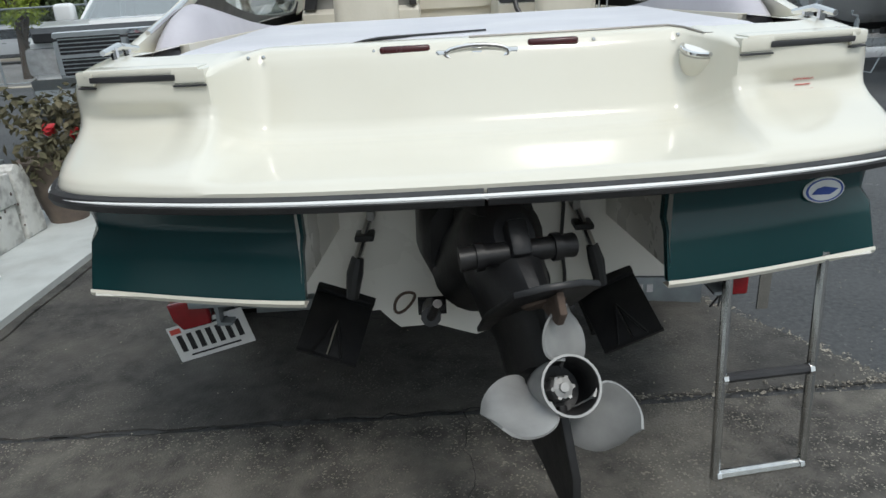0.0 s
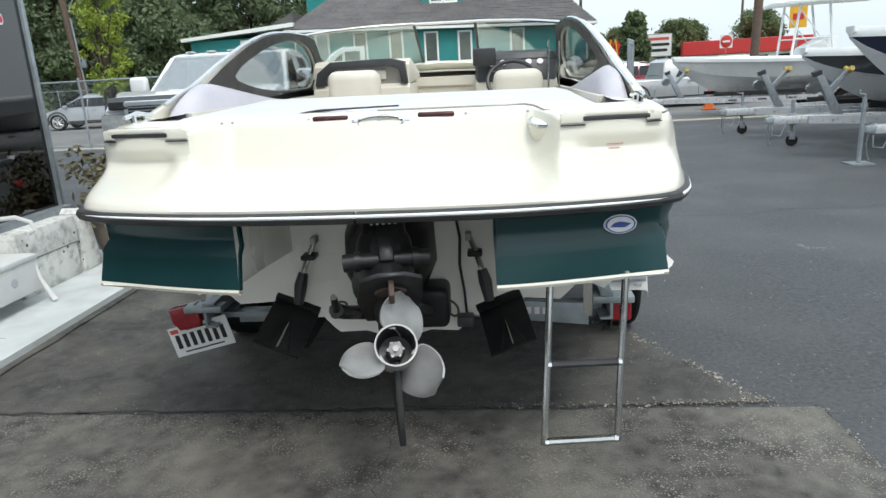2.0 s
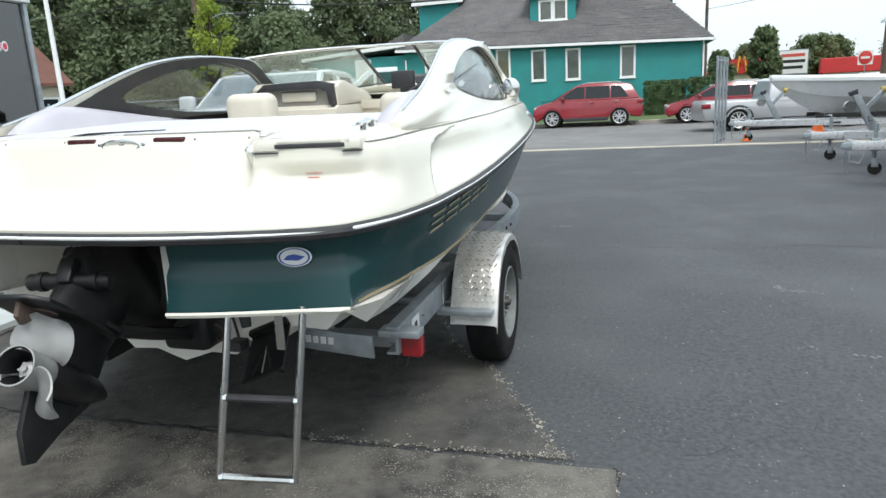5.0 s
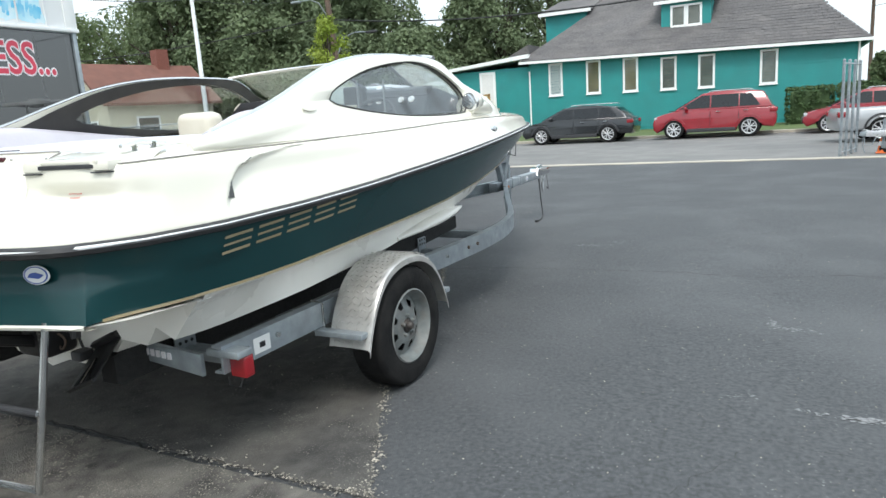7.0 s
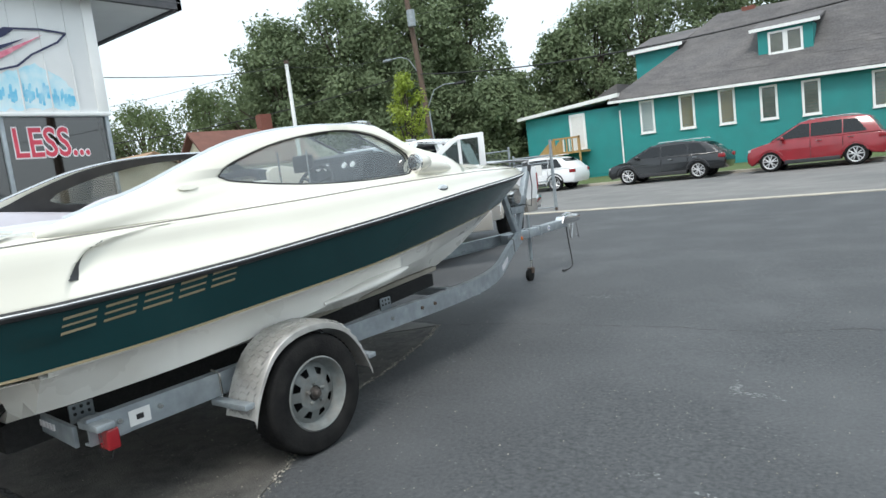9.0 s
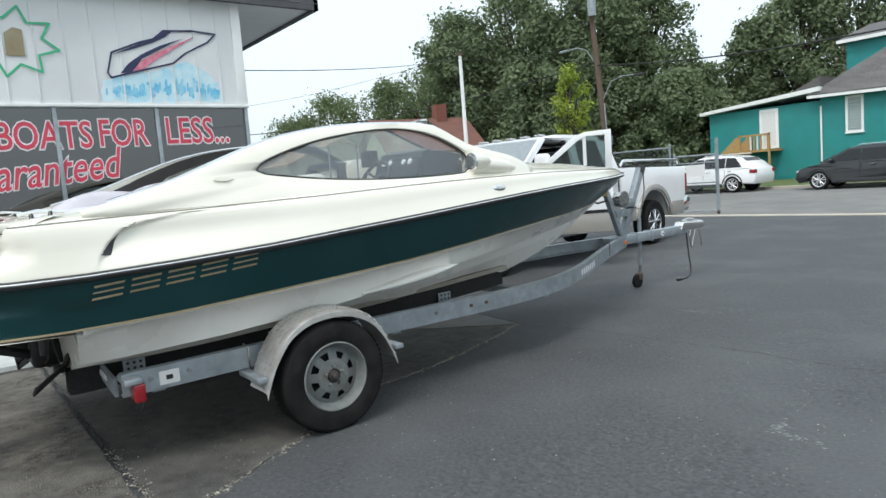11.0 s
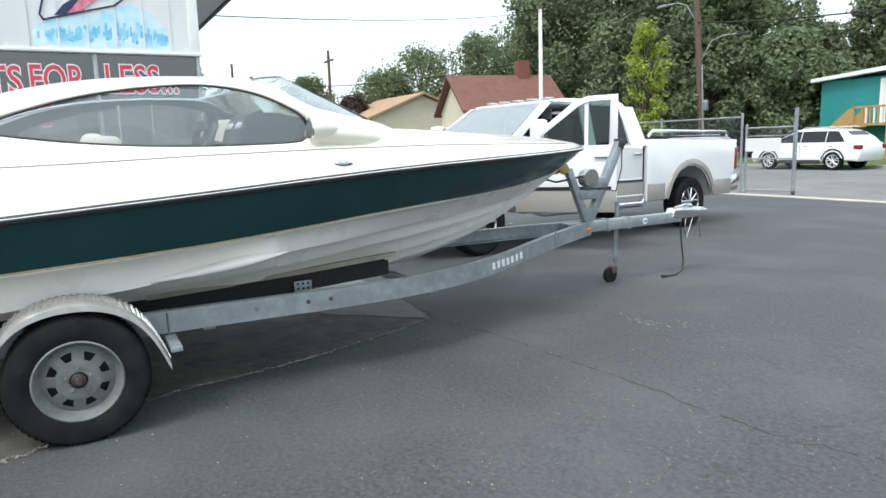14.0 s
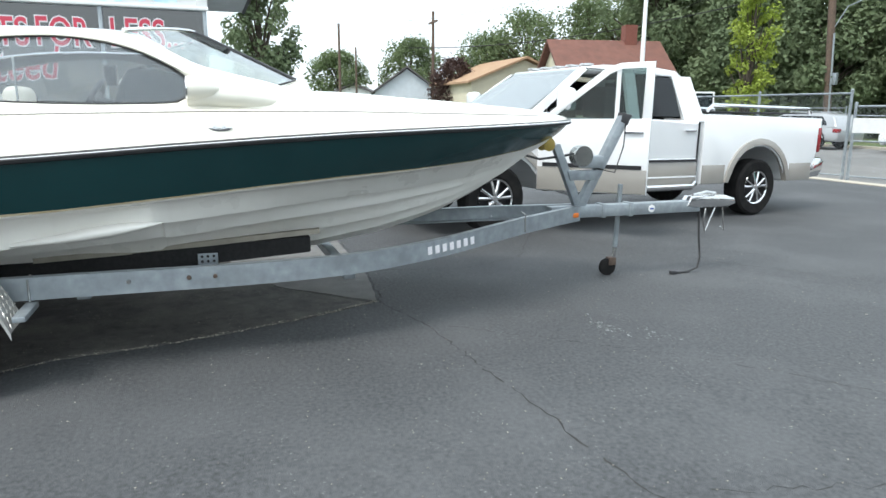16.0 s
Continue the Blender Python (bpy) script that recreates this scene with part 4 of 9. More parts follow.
for nm, x0, x1, lab in (("helm_console", 0.30, 0.88, "cream helm console"), ("port_console", -0.88, -0.17, "cream port console")):
    part(nm, PR([(2.74, 0.95), (2.74, 1.50), (2.78, 1.53), (3.3, 1.53), (3.3, 0.95)], x0, x1, 0.02), VINYL, boat, lab)
    part(nm + "_hood", PR([(2.80, 1.52), (2.80, 1.66), (2.86, 1.70), (2.96, 1.705), (3.4, 1.62), (3.5, 1.55)], x0, x1, 0.02), VINYL if x0 < 0 else DASH, boat, "moulded console hood")
rec = part("glove_box", PR([(-0.86, 1.53), (-0.84, 1.62), (-0.74, 1.695), (-0.30, 1.705), (-0.20, 1.68), (-0.185, 1.53), (-0.225, 1.53), (-0.235, 1.63), (-0.30, 1.655), (-0.70, 1.65), (-0.78, 1.59), (-0.79, 1.53)], 2.74, 2.83, 0.006, "y"), DASH, boat, "dark arched hood round the port console recess")
part("recess_back", B(-0.79, -0.225, 2.795, 2.81, 1.53, 1.65), TAN, rec)
part("glove_lid", B(-0.62, -0.34, 2.775, 2.80, 1.56, 1.63, 0.015), VINYL, rec)
dash = part("dash_panel", PR([(2.745, 1.51), (2.78, 1.62), (2.83, 1.70), (2.90, 1.72), (2.90, 1.6), (2.85, 1.51)], 0.31, 0.87, 0.015), DASH, boat, "dark dash panel")
for x in (0.42, 0.50, 0.68, 0.76):
    part("dial", L([(0.0, 0.008), (0.016, 0.008), (0.022, 0.006), (0.022, -0.01)], (x, 2.785, 1.635), (0, -0.85, 0.5), 18), TRIM, dash, "white round gauge")
part("display", B(0.29, 0.45, 2.66, 2.72, 1.62, 1.74, 0.01), DASH, boat, "black display on the helm")
wheel = part("steering_wheel", T([Vector((0.56 + 0.17 * math.cos(a), 2.60 + 0.07 * math.sin(a), 1.515 + 0.13 * math.sin(a))) for a in np.linspace(0, 2 * math.pi, 24, endpoint=False)], 0.014, 8, closed=True), DASH, boat, "black steering wheel")
for a in (0.5, 2.6, 4.71):
    part("spoke", T([(0.56, 2.62, 1.53), (0.56 + 0.16 * math.cos(a), 2.60 + 0.065 * math.sin(a), 1.515 + 0.12 * math.sin(a))], 0.01, 6), DASH, wheel)
part("column", T([(0.56, 2.62, 1.53), (0.56, 2.85, 1.48)], 0.03, 10), DASH, wheel)
for x in (0.02, 0.10):
    part("seat_post", T([(x + 0.75, 2.1 + x * 2, 1.45), (x + 0.75, 2.1 + x * 2, 1.75)], 0.006, 6), STEEL, boat)

# fittings
for s in (1, -1):
    cl = part("cleat", T([(s * 0.98, 0.36, 1.475), (s * 0.975, 0.45, 1.487), (s * 0.97, 0.56, 1.475)], [0.008, 0.011, 0.008], 8), CHROME, boat, "chrome mooring cleat")
    for y in (0.42, 0.50):
        part("foot", T([(s * 0.975, y, 1.44), (s * 0.975, y, 1.485)], 0.011, 8), CHROME, cl)
    # pod top: brow over dark bar as grab slot's shade, small pad each end
    def slab(poly, z0, z1, bevel):
        return PR([(s * x, y) for x, y in poly], z0, z1, bevel, "z")
    part("pod_slot", slab([(0.742, 0.203), (0.975, 0.246), (0.975, 0.34), (0.742, 0.34)], 1.409, 1.424, 0.003), DASH, boat, "dark bar for the shade in the grab slot under the pod edge")
    part("pod_brow", slab([(0.68, 0.20), (0.99, 0.252), (0.99, 0.46), (0.68, 0.46)], 1.422, 1.442, 0.007), GEL, boat)
    for poly in ([(0.665, 0.197), (0.75, 0.208), (0.75, 0.43), (0.665, 0.43)], [(0.966, 0.245), (1.02, 0.272), (1.03, 0.44), (0.966, 0.44)]):
        pad_ob = part("pod_pad", slab(poly, 1.400, 1.437, 0.007), GEL, boat)
        part("pod_line", slab([(x, y - 0.003) for x, y in poly], 1.3935, 1.398, 0.001), DASH, pad_ob, "thin dark pad seam")
for x in (-0.172, 0.224):
    part("transom_lamp", B(x - 0.068, x + 0.068, 0.342, 0.385, 1.432, 1.453, 0.008, 3), MAROON, boat, "dark maroon transom lens")
handle = part("grab_handle", T([(0.02 + 0.085 * math.cos(a), 0.338, 1.425 + 0.02 * math.sin(a)) for a in np.linspace(0, 2 * math.pi, 20, endpoint=False)], 0.007, 8, closed=True), CHROME, boat, "chrome hatch handle")
for s in (1, -1):
    part("mount", B(0.02 + s * 0.095 - 0.018, 0.02 + s * 0.095 + 0.018, 0.335, 0.37, 1.413, 1.437, 0.008), CHROME, handle)
part("latch", B(0.005, 0.035, 0.335, 0.36, 1.418, 1.432, 0.004), CHROME, handle)
for x in (-0.593, -0.552, -0.255, -0.085, 0.122, 0.334, 0.56):
    part("snap", L([(0.0, 0.005), (0.004, 0.004), (0.006, 0.0)], (x, 0.354, 1.442), (0, -1, 0.2), 10), STEEL, boat, "small snap stud")
# filler cap on a low boss at the starboard corner of the step
bm = L([(0.0, 0.0), (0.046, 0.0), (0.053, -0.005), (0.053, -0.018), (0.045, -0.05), (0.02, -0.10)], (0.614, 0.330, 1.402), (0.0, -0.30, 1), 28)
part("corner_boss", bm, GEL, boat)
cap = part("filler_cap", L([(0.044, 0.005), (0.049, 0.008), (0.054, 0.006), (0.055, 0.0), (0.053, -0.004)], (0.614, 0.329, 1.405), (0.0, -0.30, 1), 28), CHROME, boat, "round chrome filler ring")
part("cap_face", L([(0.0, 0.007), (0.042, 0.006), (0.045, 0.0)], (0.614, 0.329, 1.405), (0.0, -0.30, 1), 28), TRIM, cap, "white cap face")
def side_x(y, z):
    """Half breadth of the cream side there."""
    me = DECK.data
    tree_ = mathutils.bvhtree.BVHTree.FromPolygons([v.co for v in me.vertices], [p.vertices for p in me.polygons])
    return tree_.ray_cast(Vector((3, y, z)), Vector((-1, 0, 0)))[0].x


line = curve_through([(0.662, 1.255), (0.70, 1.315), (0.76, 1.37), (0.835, 1.40)], 16)
for s in (1, -1):
    # dark slot on the forward face of the moulded lip
    bm = bmesh.new()
    loft(bm, [[(s * (side_x(q.x - 0.008, q.y) - 0.001), q.x + 0.003, q.y), (s * (side_x(q.x + 0.045, q.y) + 0.004), q.x + lerp(q.y, [1.255, 1.29, 1.40], [0.052, 0.046, 0.012]), q.y - 0.006)] for q in line], False, False)
    bmesh.ops.solidify(bm, geom=bm.faces[:], thickness=0.004)
    part("side_scoop", bm, DASH, boat, "dark curved scoop in the side")
    horn = part("side_vent", L([(0.0, 0.014), (0.025, 0.014), (0.04, 0.006), (0.045, 0.0)], (0, 0, 0), (0, 0, 1), 20), CHROME, boat, "oval chrome side vent")
    horn.data.transform(Matrix.Diagonal((0.55, 1.45, 0.8, 1)))
    grille = part("grille", L([(0.0, 0.0155), (0.020, 0.0155), (0.024, 0.012)], (0, 0, 0), (0, 0, 1), 20), STEEL, horn, "dull grey vent grille")
    grille.data.transform(Matrix.Diagonal((0.5, 1.5, 0.85, 1)))
    horn.matrix_local = pose(s * (side_x(3.27, 1.402) + 0.001), 3.27, 1.402, 0, s * 68, 0)
    mir = part("mirror", L([(0.0, -0.16), (0.02, -0.155), (0.045, -0.12), (0.062, -0.05), (0.066, 0.0), (0.062, 0.012)], (s * 1.04, 3.13, 1.60), (0.0, -1, 0.03), 18), GEL, boat, "cream bullet-shaped mirror housing")
    part("mirror_glass", L([(0.0, 0.004), (0.055, 0.004), (0.064, 0.0), (0.066, -0.01)], (s * 1.04, 3.115, 1.60), (0, -1, 0.03), 18), CHROME, mir, "round mirror glass")
    bd = part("badge", L([(0.0, 0.004), (0.07, 0.004), (0.074, 0.0)], (0, 0, 0), (s, 0, 0), 20), GEL, boat, "pale oval badge")
    bd.data.transform(Matrix.Diagonal((0.5, 0.75, 0.19, 1)))
    bd.matrix_local = pose(s * 1.05, 1.33, 1.585, 0, -18 * s, 0)
    bm = bmesh.new()
    loft(bm, [[(s * (xo + r * math.cos(a) * 1.1), y, zo + r * math.sin(a)) for a in np.linspace(0, 2 * math.pi, 20, endpoint=False)] for y, xo, zo, r in
              ((3.12, 1.0, 1.565, 0.066), (3.25, 0.998, 1.565, 0.068), (3.4, 0.985, 1.555, 0.066), (3.52, 0.965, 1.54, 0.058), (3.66, 0.935, 1.52, 0.044), (3.8, 0.90, 1.50, 0.026))])
    part("mount_fairing", bm, GEL, boat)
part("bow_light", B(-0.04, 0.04, 5.72, 5.82, 1.455, 1.475, 0.01), CHROME, boat)
def hull_x(y, z):
    """Half breadth of the green flank there."""
    i = min((k for k in range(len(RAIL)) if RAIL[k].x > 0.9), key=lambda k: abs(RAIL[k].y - y))
    f = min(1.0, max(0.0, (z_rail(y) - 0.02 - z) / (z_rail(y) - 0.02 - z_gold(y))))
    return RAIL[i].x + NRM[i].x * (0.012 + (flare(y) - 0.012) * f ** 1.25)


def on_deck(x, z):
    """A frame on the stern moulding: z points off the surface, y up along it."""
    me = DECK.data
    tree_ = mathutils.bvhtree.BVHTree.FromPolygons([v.co for v in me.vertices], [p.vertices for p in me.polygons])
    hit, nrm, _, _ = tree_.ray_cast(Vector((x, -1, z)), Vector((0, 1, 0)))
    nrm = nrm if nrm.y < 0 else -nrm
    ax = Vector((0, 0, 1)).cross(nrm).normalized()
    return Matrix.Translation(hit) @ Matrix((ax, nrm.cross(ax), nrm)).transposed().to_4x4()


# maker's name in gold on each flank: plain bars
for s in (1, -1):
    for k in range(5):
        y0, zz = 0.60 + 0.168 * k, 1.042 + 0.014 * k
        bm = bmesh.new()
        for z0, z1 in ((0.0, 0.011), (0.031, 0.040), (0.060, 0.071)):
            loft(bm, [[(s * (hull_x(y0 + a + 0.25 * z, zz + z + 0.08 * a) + 0.004), y0 + a + 0.25 * z, zz + z + 0.08 * a) for a in (0.0, 0.045, 0.09, 0.135)] for z in (z0, z1)], False, False)
        bmesh.ops.solidify(bm, geom=bm.faces[:], thickness=0.004)
        part("name_mark", bm, GOLD, boat, "gold bar shapes on the green flank", smooth=False)
# oval blue-and-white sticker, warning label
badge = part("sticker", L([(0.0, 0.003), (0.056, 0.003), (0.058, 0.0)], (0.85, 0.072, 1.075), (0.18, -1, 0.05), 28), TRIM, boat, "oval blue and white sticker")
badge.data.transform(Matrix.Translation((0.85, 0.072, 1.075)) @ Matrix.Diagonal((1, 1, 0.56, 1)) @ Matrix.Translation((-0.85, -0.072, -1.075)))
inner = part("sticker_ring", L([(0.046, 0.0045), (0.052, 0.0045), (0.052, 0.0)], (0.85, 0.072, 1.075), (0.18, -1, 0.05), 28), BLUE, badge)
inner.data.transform(Matrix.Translation((0.85, 0.072, 1.075)) @ Matrix.Diagonal((1, 1, 0.56, 1)) @ Matrix.Translation((-0.85, -0.072, -1.075)))
part("sticker_shape", PR([(-0.034, -0.008), (0.015, -0.011), (0.037, 0.002), (0.0, 0.010), (-0.021, 0.006)], -0.001, 0.002, 0.0, "z"), BLUE, badge).matrix_local = pose(0.85, 0.067, 1.075, 90, 0, 10)
lab = on_deck(0.86, 1.312)
lettering("warning_label", "DANGER", 0.0145, REDPRINT, lab @ Matrix.Translation((-0.032, 0.008, 0.005)), boat, 0.0006, label="red warning print")
for k in range(2):
    part("label_bar", B(0.0 + 0.008 * (1 - k), 0.058 - 0.008 * (1 - k), -0.0011, 0.0011, -0.0006, 0.0006), REDPRINT, boat, smooth=False).matrix_local = lab @ Matrix.Translation((-0.035, -0.004 - 0.012 * k, 0.004))

# ---- stern gear ----
bell = bmesh.new()
ring8 = [(x * 1.12, z) for x, z in [(-0.10, 1.10), (0.10, 1.10), (0.16, 1.0), (0.165, 0.84), (0.11, 0.70), (0.05, 0.64), (-0.05, 0.64), (-0.11, 0.70), (-0.165, 0.84), (-0.16, 1.0)]]
loft(bell, [[(x * f, y, 0.88 + (z - 0.88) * f) for x, z in ring8] for y, f in ((0.56, 1.0), (0.50, 1.0), (0.40, 0.93), (0.33, 0.85), (0.30, 0.74))])
part("gimbal_housing", bell, BLACK, boat, "black drive gimbal housing")
part("swivel_housing", B(0.02, 0.235, 0.40, 0.56, 0.575, 0.75, 0.03, 3), BLACK, boat, "black lower gimbal swivel")
drive = thing("outdrive", "", "")
drive.parent = boat
drive.matrix_local = pose(0.01, 0.25, 0.865, -36, 0, 12)
bm = bmesh.new()
loft(bm, [[Vector((rx * math.cos(a), y, cz + rz * math.sin(a))) for a in np.linspace(0, 2 * math.pi, 20, endpoint=False)] for y, cz, rx, rz in
          ((0.10, 0.0, 0.13, 0.13), (0.0, 0.01, 0.115, 0.135), (-0.12, 0.02, 0.105, 0.13), (-0.22, 0.01, 0.10, 0.12), (-0.30, -0.01, 0.085, 0.10), (-0.34, -0.03, 0.05, 0.06))])
upper = part("upper_housing", bm, BLACK, drive, "black upper drive housing")
part("cover", PR([(-0.02, 0.10), (-0.10, 0.165), (-0.22, 0.155), (-0.30, 0.10), (-0.32, 0.03), (-0.06, 0.03)], -0.075, 0.075, 0.02), BLACK, upper, "black rounded cover")
part("decal", PR([(-0.318, 0.075), (-0.285, 0.118), (-0.292, 0.124), (-0.325, 0.081)], -0.06, 0.06, 0.001), REDPRINT, upper, "red decal strip", smooth=False)
for k in range(5):
    part("decal_bar", PR([(-0.331, 0.058), (-0.323, 0.071), (-0.326, 0.073), (-0.334, 0.06)], -0.045 + 0.02 * k, -0.035 + 0.02 * k, 0.0), TRIM, upper, smooth=False)
bar = part("cross_bar", T([(-0.14, -0.33, -0.07), (-0.10, -0.335, -0.07), (0.10, -0.335, -0.07), (0.14, -0.33, -0.07)], [0.03, 0.027, 0.027, 0.03], 12), BLACK, drive, "black cross bar")
part("cross_lug", B(-0.025, 0.025, -0.38, -0.25, -0.09, 0.0, 0.01), BLACK, bar)
for s in (1, -1):
    part("bar_collar", T([(s * 0.085, -0.335, -0.07), (s * 0.105, -0.335, -0.07)], 0.034, 12), BLACK, bar)
part("plate", PR([(-0.04, -0.58), (0.04, -0.58), (0.092, -0.54), (0.105, -0.34), (0.08, -0.12), (-0.08, -0.12), (-0.105, -0.34), (-0.092, -0.54)], -0.215, -0.20, 0.004, "z"), BLACK, drive, "black anti-ventilation plate")
bm = bmesh.new()
loft(bm, [[Vector((0.5 * w * math.cos(a), y0 + d * math.sin(a), z)) for a in np.linspace(0, 2 * math.pi, 18, endpoint=False)] for z, y0, d, w in
          ((0.02, -0.15, 0.17, 0.19), (-0.08, -0.19, 0.17, 0.19), (-0.18, -0.22, 0.19, 0.15), (-0.24, -0.23, 0.18, 0.09), (-0.38, -0.24, 0.16, 0.075), (-0.46, -0.26, 0.12, 0.05))])
part("leg", bm, BLACK, drive, "black drive leg")
part("anode", L([(0.0, 0.008), (0.045, 0.006), (0.05, 0.0)], (0, -0.44, -0.215), (0, 0, -1), 18), RUST, drive, "round dull anode")
part("trim_fin", PR([(-0.43, -0.215), (-0.55, -0.215), (-0.545, -0.26), (-0.51, -0.275), (-0.47, -0.245)], -0.008, 0.008, 0.003), RUST, drive, "dull brown trim fin")
HUB, AX = Vector((0, -0.47, -0.395)), Vector((0, -1, 0))
part("gearcase", L([(0.0, -0.46), (0.02, -0.45), (0.045, -0.38), (0.062, -0.26), (0.066, -0.14), (0.06, -0.09)], HUB, AX, 20), BLACK, drive, "black gearcase")
part("skeg", PR([(-0.08, -0.43), (-0.42, -0.43), (-0.41, -0.58), (-0.355, -0.665), (-0.31, -0.655), (-0.22, -0.54)], -0.01, 0.01, 0.005), BLACK, drive, "black skeg")
prop = thing("propeller", "", "")
prop.parent = drive
part("hub", L([(0.035, -0.12), (0.056, -0.11), (0.06, -0.05), (0.0605, 0.02), (0.063, 0.03), (0.058, 0.03), (0.0575, 0.026)], HUB, AX, 28), PROP, prop, "grey propeller hub")
# bore in black, darker than the grey hub round it
part("exhaust_bore", L([(0.0575, 0.0265), (0.054, 0.0), (0.05, -0.07), (0.0, -0.075)], HUB, AX, 28), BLACK, prop, "black hub bore")
part("nut", L([(0.0, -0.012), (0.010, -0.012), (0.011, -0.02), (0.022, -0.024), (0.026, -0.036), (0.026, -0.072)], HUB, AX, 8), PROP, prop, "steel hub nut", smooth=False)
for k in range(6):
    a = 2 * math.pi * k / 6
    part("nut_tab", T([HUB + Vector((0.022 * math.cos(a), 0.024, 0.022 * math.sin(a))), HUB + Vector((0.026 * math.cos(a), 0.055, 0.026 * math.sin(a)))], 0.005, 5), PROP, prop)
U = AX.cross(Vector((0, 0, 1))).normalized()
V = U.cross(AX)
for a0 in (106, 346, 226):
    def blade(u, v, a0=a0):
        r = 0.05 + 0.117 * u
        half = (0.063 * math.sqrt(max(0.0, 1 - ((u - 0.52) / 0.5) ** 2)) + 0.012 * (1 - u)) / r
        a = radians(a0) + (v * 2 - 1) * half
        return HUB + AX * (-0.05 + -0.08 * (v * 2 - 1) * (0.85 - 0.2 * u) + 0.025 * u) + (U * math.cos(a) + V * math.sin(a)) * r
    part("blade", sheet(bmesh.new(), blade, 14, 12, 0.006), PROP, prop, "grey metal propeller blade", angle=60)
for s in (1, -1):
    ram = part("trim_ram", T([(s * 0.15, 0.44, 0.64), (s * 0.145, 0.20, 0.73), (s * 0.14, 0.06, 0.79)], 0.027, 10), BLACK, boat, "black hydraulic ram")
    part("ram_eye", T([(s * 0.10, 0.44, 0.64), (s * 0.19, 0.44, 0.64)], 0.03, 10), BLACK, ram)
    part("rod", T([(s * 0.14, 0.06, 0.79), (s * 0.12, -0.03, 0.87)], 0.012, 8), BLACK, ram)
    part("hose", T([Vector((s * (0.235 + 0.035 * math.cos(a)), 0.47 + 0.01 * math.sin(2 * a), 0.645 + 0.03 * math.sin(a) - 0.02 * math.cos(a))) for a in np.linspace(0, 4 * math.pi, 26)], 0.005, 6), RUST, boat, "thin looped hose")
part("cable", T([(0.27, 0.49, 1.11), (0.272, 0.485, 1.02), (0.285, 0.49, 0.94), (0.28, 0.50, 0.82), (0.295, 0.51, 0.70), (0.30, 0.53, 0.60)], 0.006, 6), RUBBER, boat, "black cable down the transom")
part("transducer", B(0.26, 0.33, 0.49, 0.56, 0.545, 0.59, 0.008), DASH, boat, "dark transducer")
for s in (1, -1):
    tab = part("trim_tab", B(-0.1, 0.1, -0.24, 0.0, -0.006, 0.004, 0.003), BLACK, boat, "black trim tab plate")
    tab.matrix_local = pose(s * 0.44, 0.565, 0.635, 0, 0, 0) @ Matrix.Rotation(radians(-23 * s), 4, "Y") @ Matrix.Rotation(radians(36), 4, "X")
    for k in (-0.05, 0.0, 0.05):
        part("rib", T([(0.0, -0.10, 0.008), (k, -0.23, 0.008)], 0.005, 5), STEEL if k == 0 else BLACK, tab)
    part("lip", B(-0.1, 0.1, -0.242, -0.232, -0.005, 0.01), BLACK, tab)
    part("hinge", B(-0.1, 0.1, -0.02, 0.01, 0.0, 0.03, 0.004), BLACK, tab)
    cyl = part("tab_cylinder", T([(s * 0.325, 0.50, 0.935), (s * 0.365, 0.47, 0.83), (s * 0.38, 0.46, 0.79)], [0.011, 0.013, 0.013], 8), STEEL, boat, "tab actuator rod")
    part("boot", T([(s * 0.372, 0.465, 0.81), (s * 0.385, 0.455, 0.76), (s * 0.40, 0.445, 0.68)], [0.02, 0.027, 0.02], 10), RUBBER, cyl, "black rubber boot")
    part("bracket", B(s * 0.345 - 0.03, s * 0.345 + 0.03, 0.45, 0.52, 0.865, 0.885, 0.005), BLACK, cyl)
    part("eye", B(s * 0.32 - 0.012, s * 0.32 + 0.012, 0.46, 0.52, 0.93, 0.96, 0.005), PROP, cyl)

ladder = thing("boarding_ladder", "", "")
ladder.parent = boat
for a, c in (((0.615, 0.03, 0.92), (0.583, -0.09, 0.345)), ((0.87, 0.06, 0.915), (0.836, -0.045, 0.335))):
    a, c = Vector(a), Vector(c)
    part("side_rail", T([a, a.lerp(c, 0.45), c], 0.0125, 10), STEEL, ladder, "polished steel ladder tube")
for f in (0.53, 0.985):
    a = Vector((0.615, 0.03, 0.92)).lerp(Vector((0.583, -0.09, 0.345)), f)
    c = Vector((0.87, 0.06, 0.915)).lerp(Vector((0.836, -0.045, 0.335)), f)
    tread = part("tread", T([a.lerp(c, 0.04), a.lerp(c, 0.96)], 0.0135, 8), DASH if f < 0.9 else STEEL, ladder, "ladder tread")
    for e in (0.0, 0.95):
        part("ferrule", T([a.lerp(c, e), a.lerp(c, e + 0.05)], 0.016, 8), CHROME, tread)
part("ladder_strap", B(0.735, 0.765, 0.1, 0.105, 0.74, 0.93), STEEL, ladder)


# ---- the boat trailer ----
trailer = thing("boat_trailer", "galvanised single-axle boat trailer with a black-carpeted bunk and winch post", "trailer", pose(0.09, 1.5, 0, 0, 0, -0.4))


def side_line(n=26):
    return curve_through([(0.925, 0.72), (0.93, 1.4), (0.937, 2.26), (0.965, 2.9), (0.985, 3.3), (0.965, 3.75), (0.89, 4.15), (0.76, 4.5), (0.63, 4.78), (0.345, 5.42), (0.14, 5.9), (0.06, 6.1)], n)


def rail_z(y):
    return lerp(y, [0.7, 2.2, 3.2, 4.0, 4.75, 5.45, 6.1], [0.538, 0.548, 0.553, 0.556, 0.572, 0.622, 0.65])


def rail_x(y):
    """Outer face of the side rail there."""
    ln = side_line(60)
    return lerp(y, [q.y for q in ln], [q.x for q in ln]) + 0.025


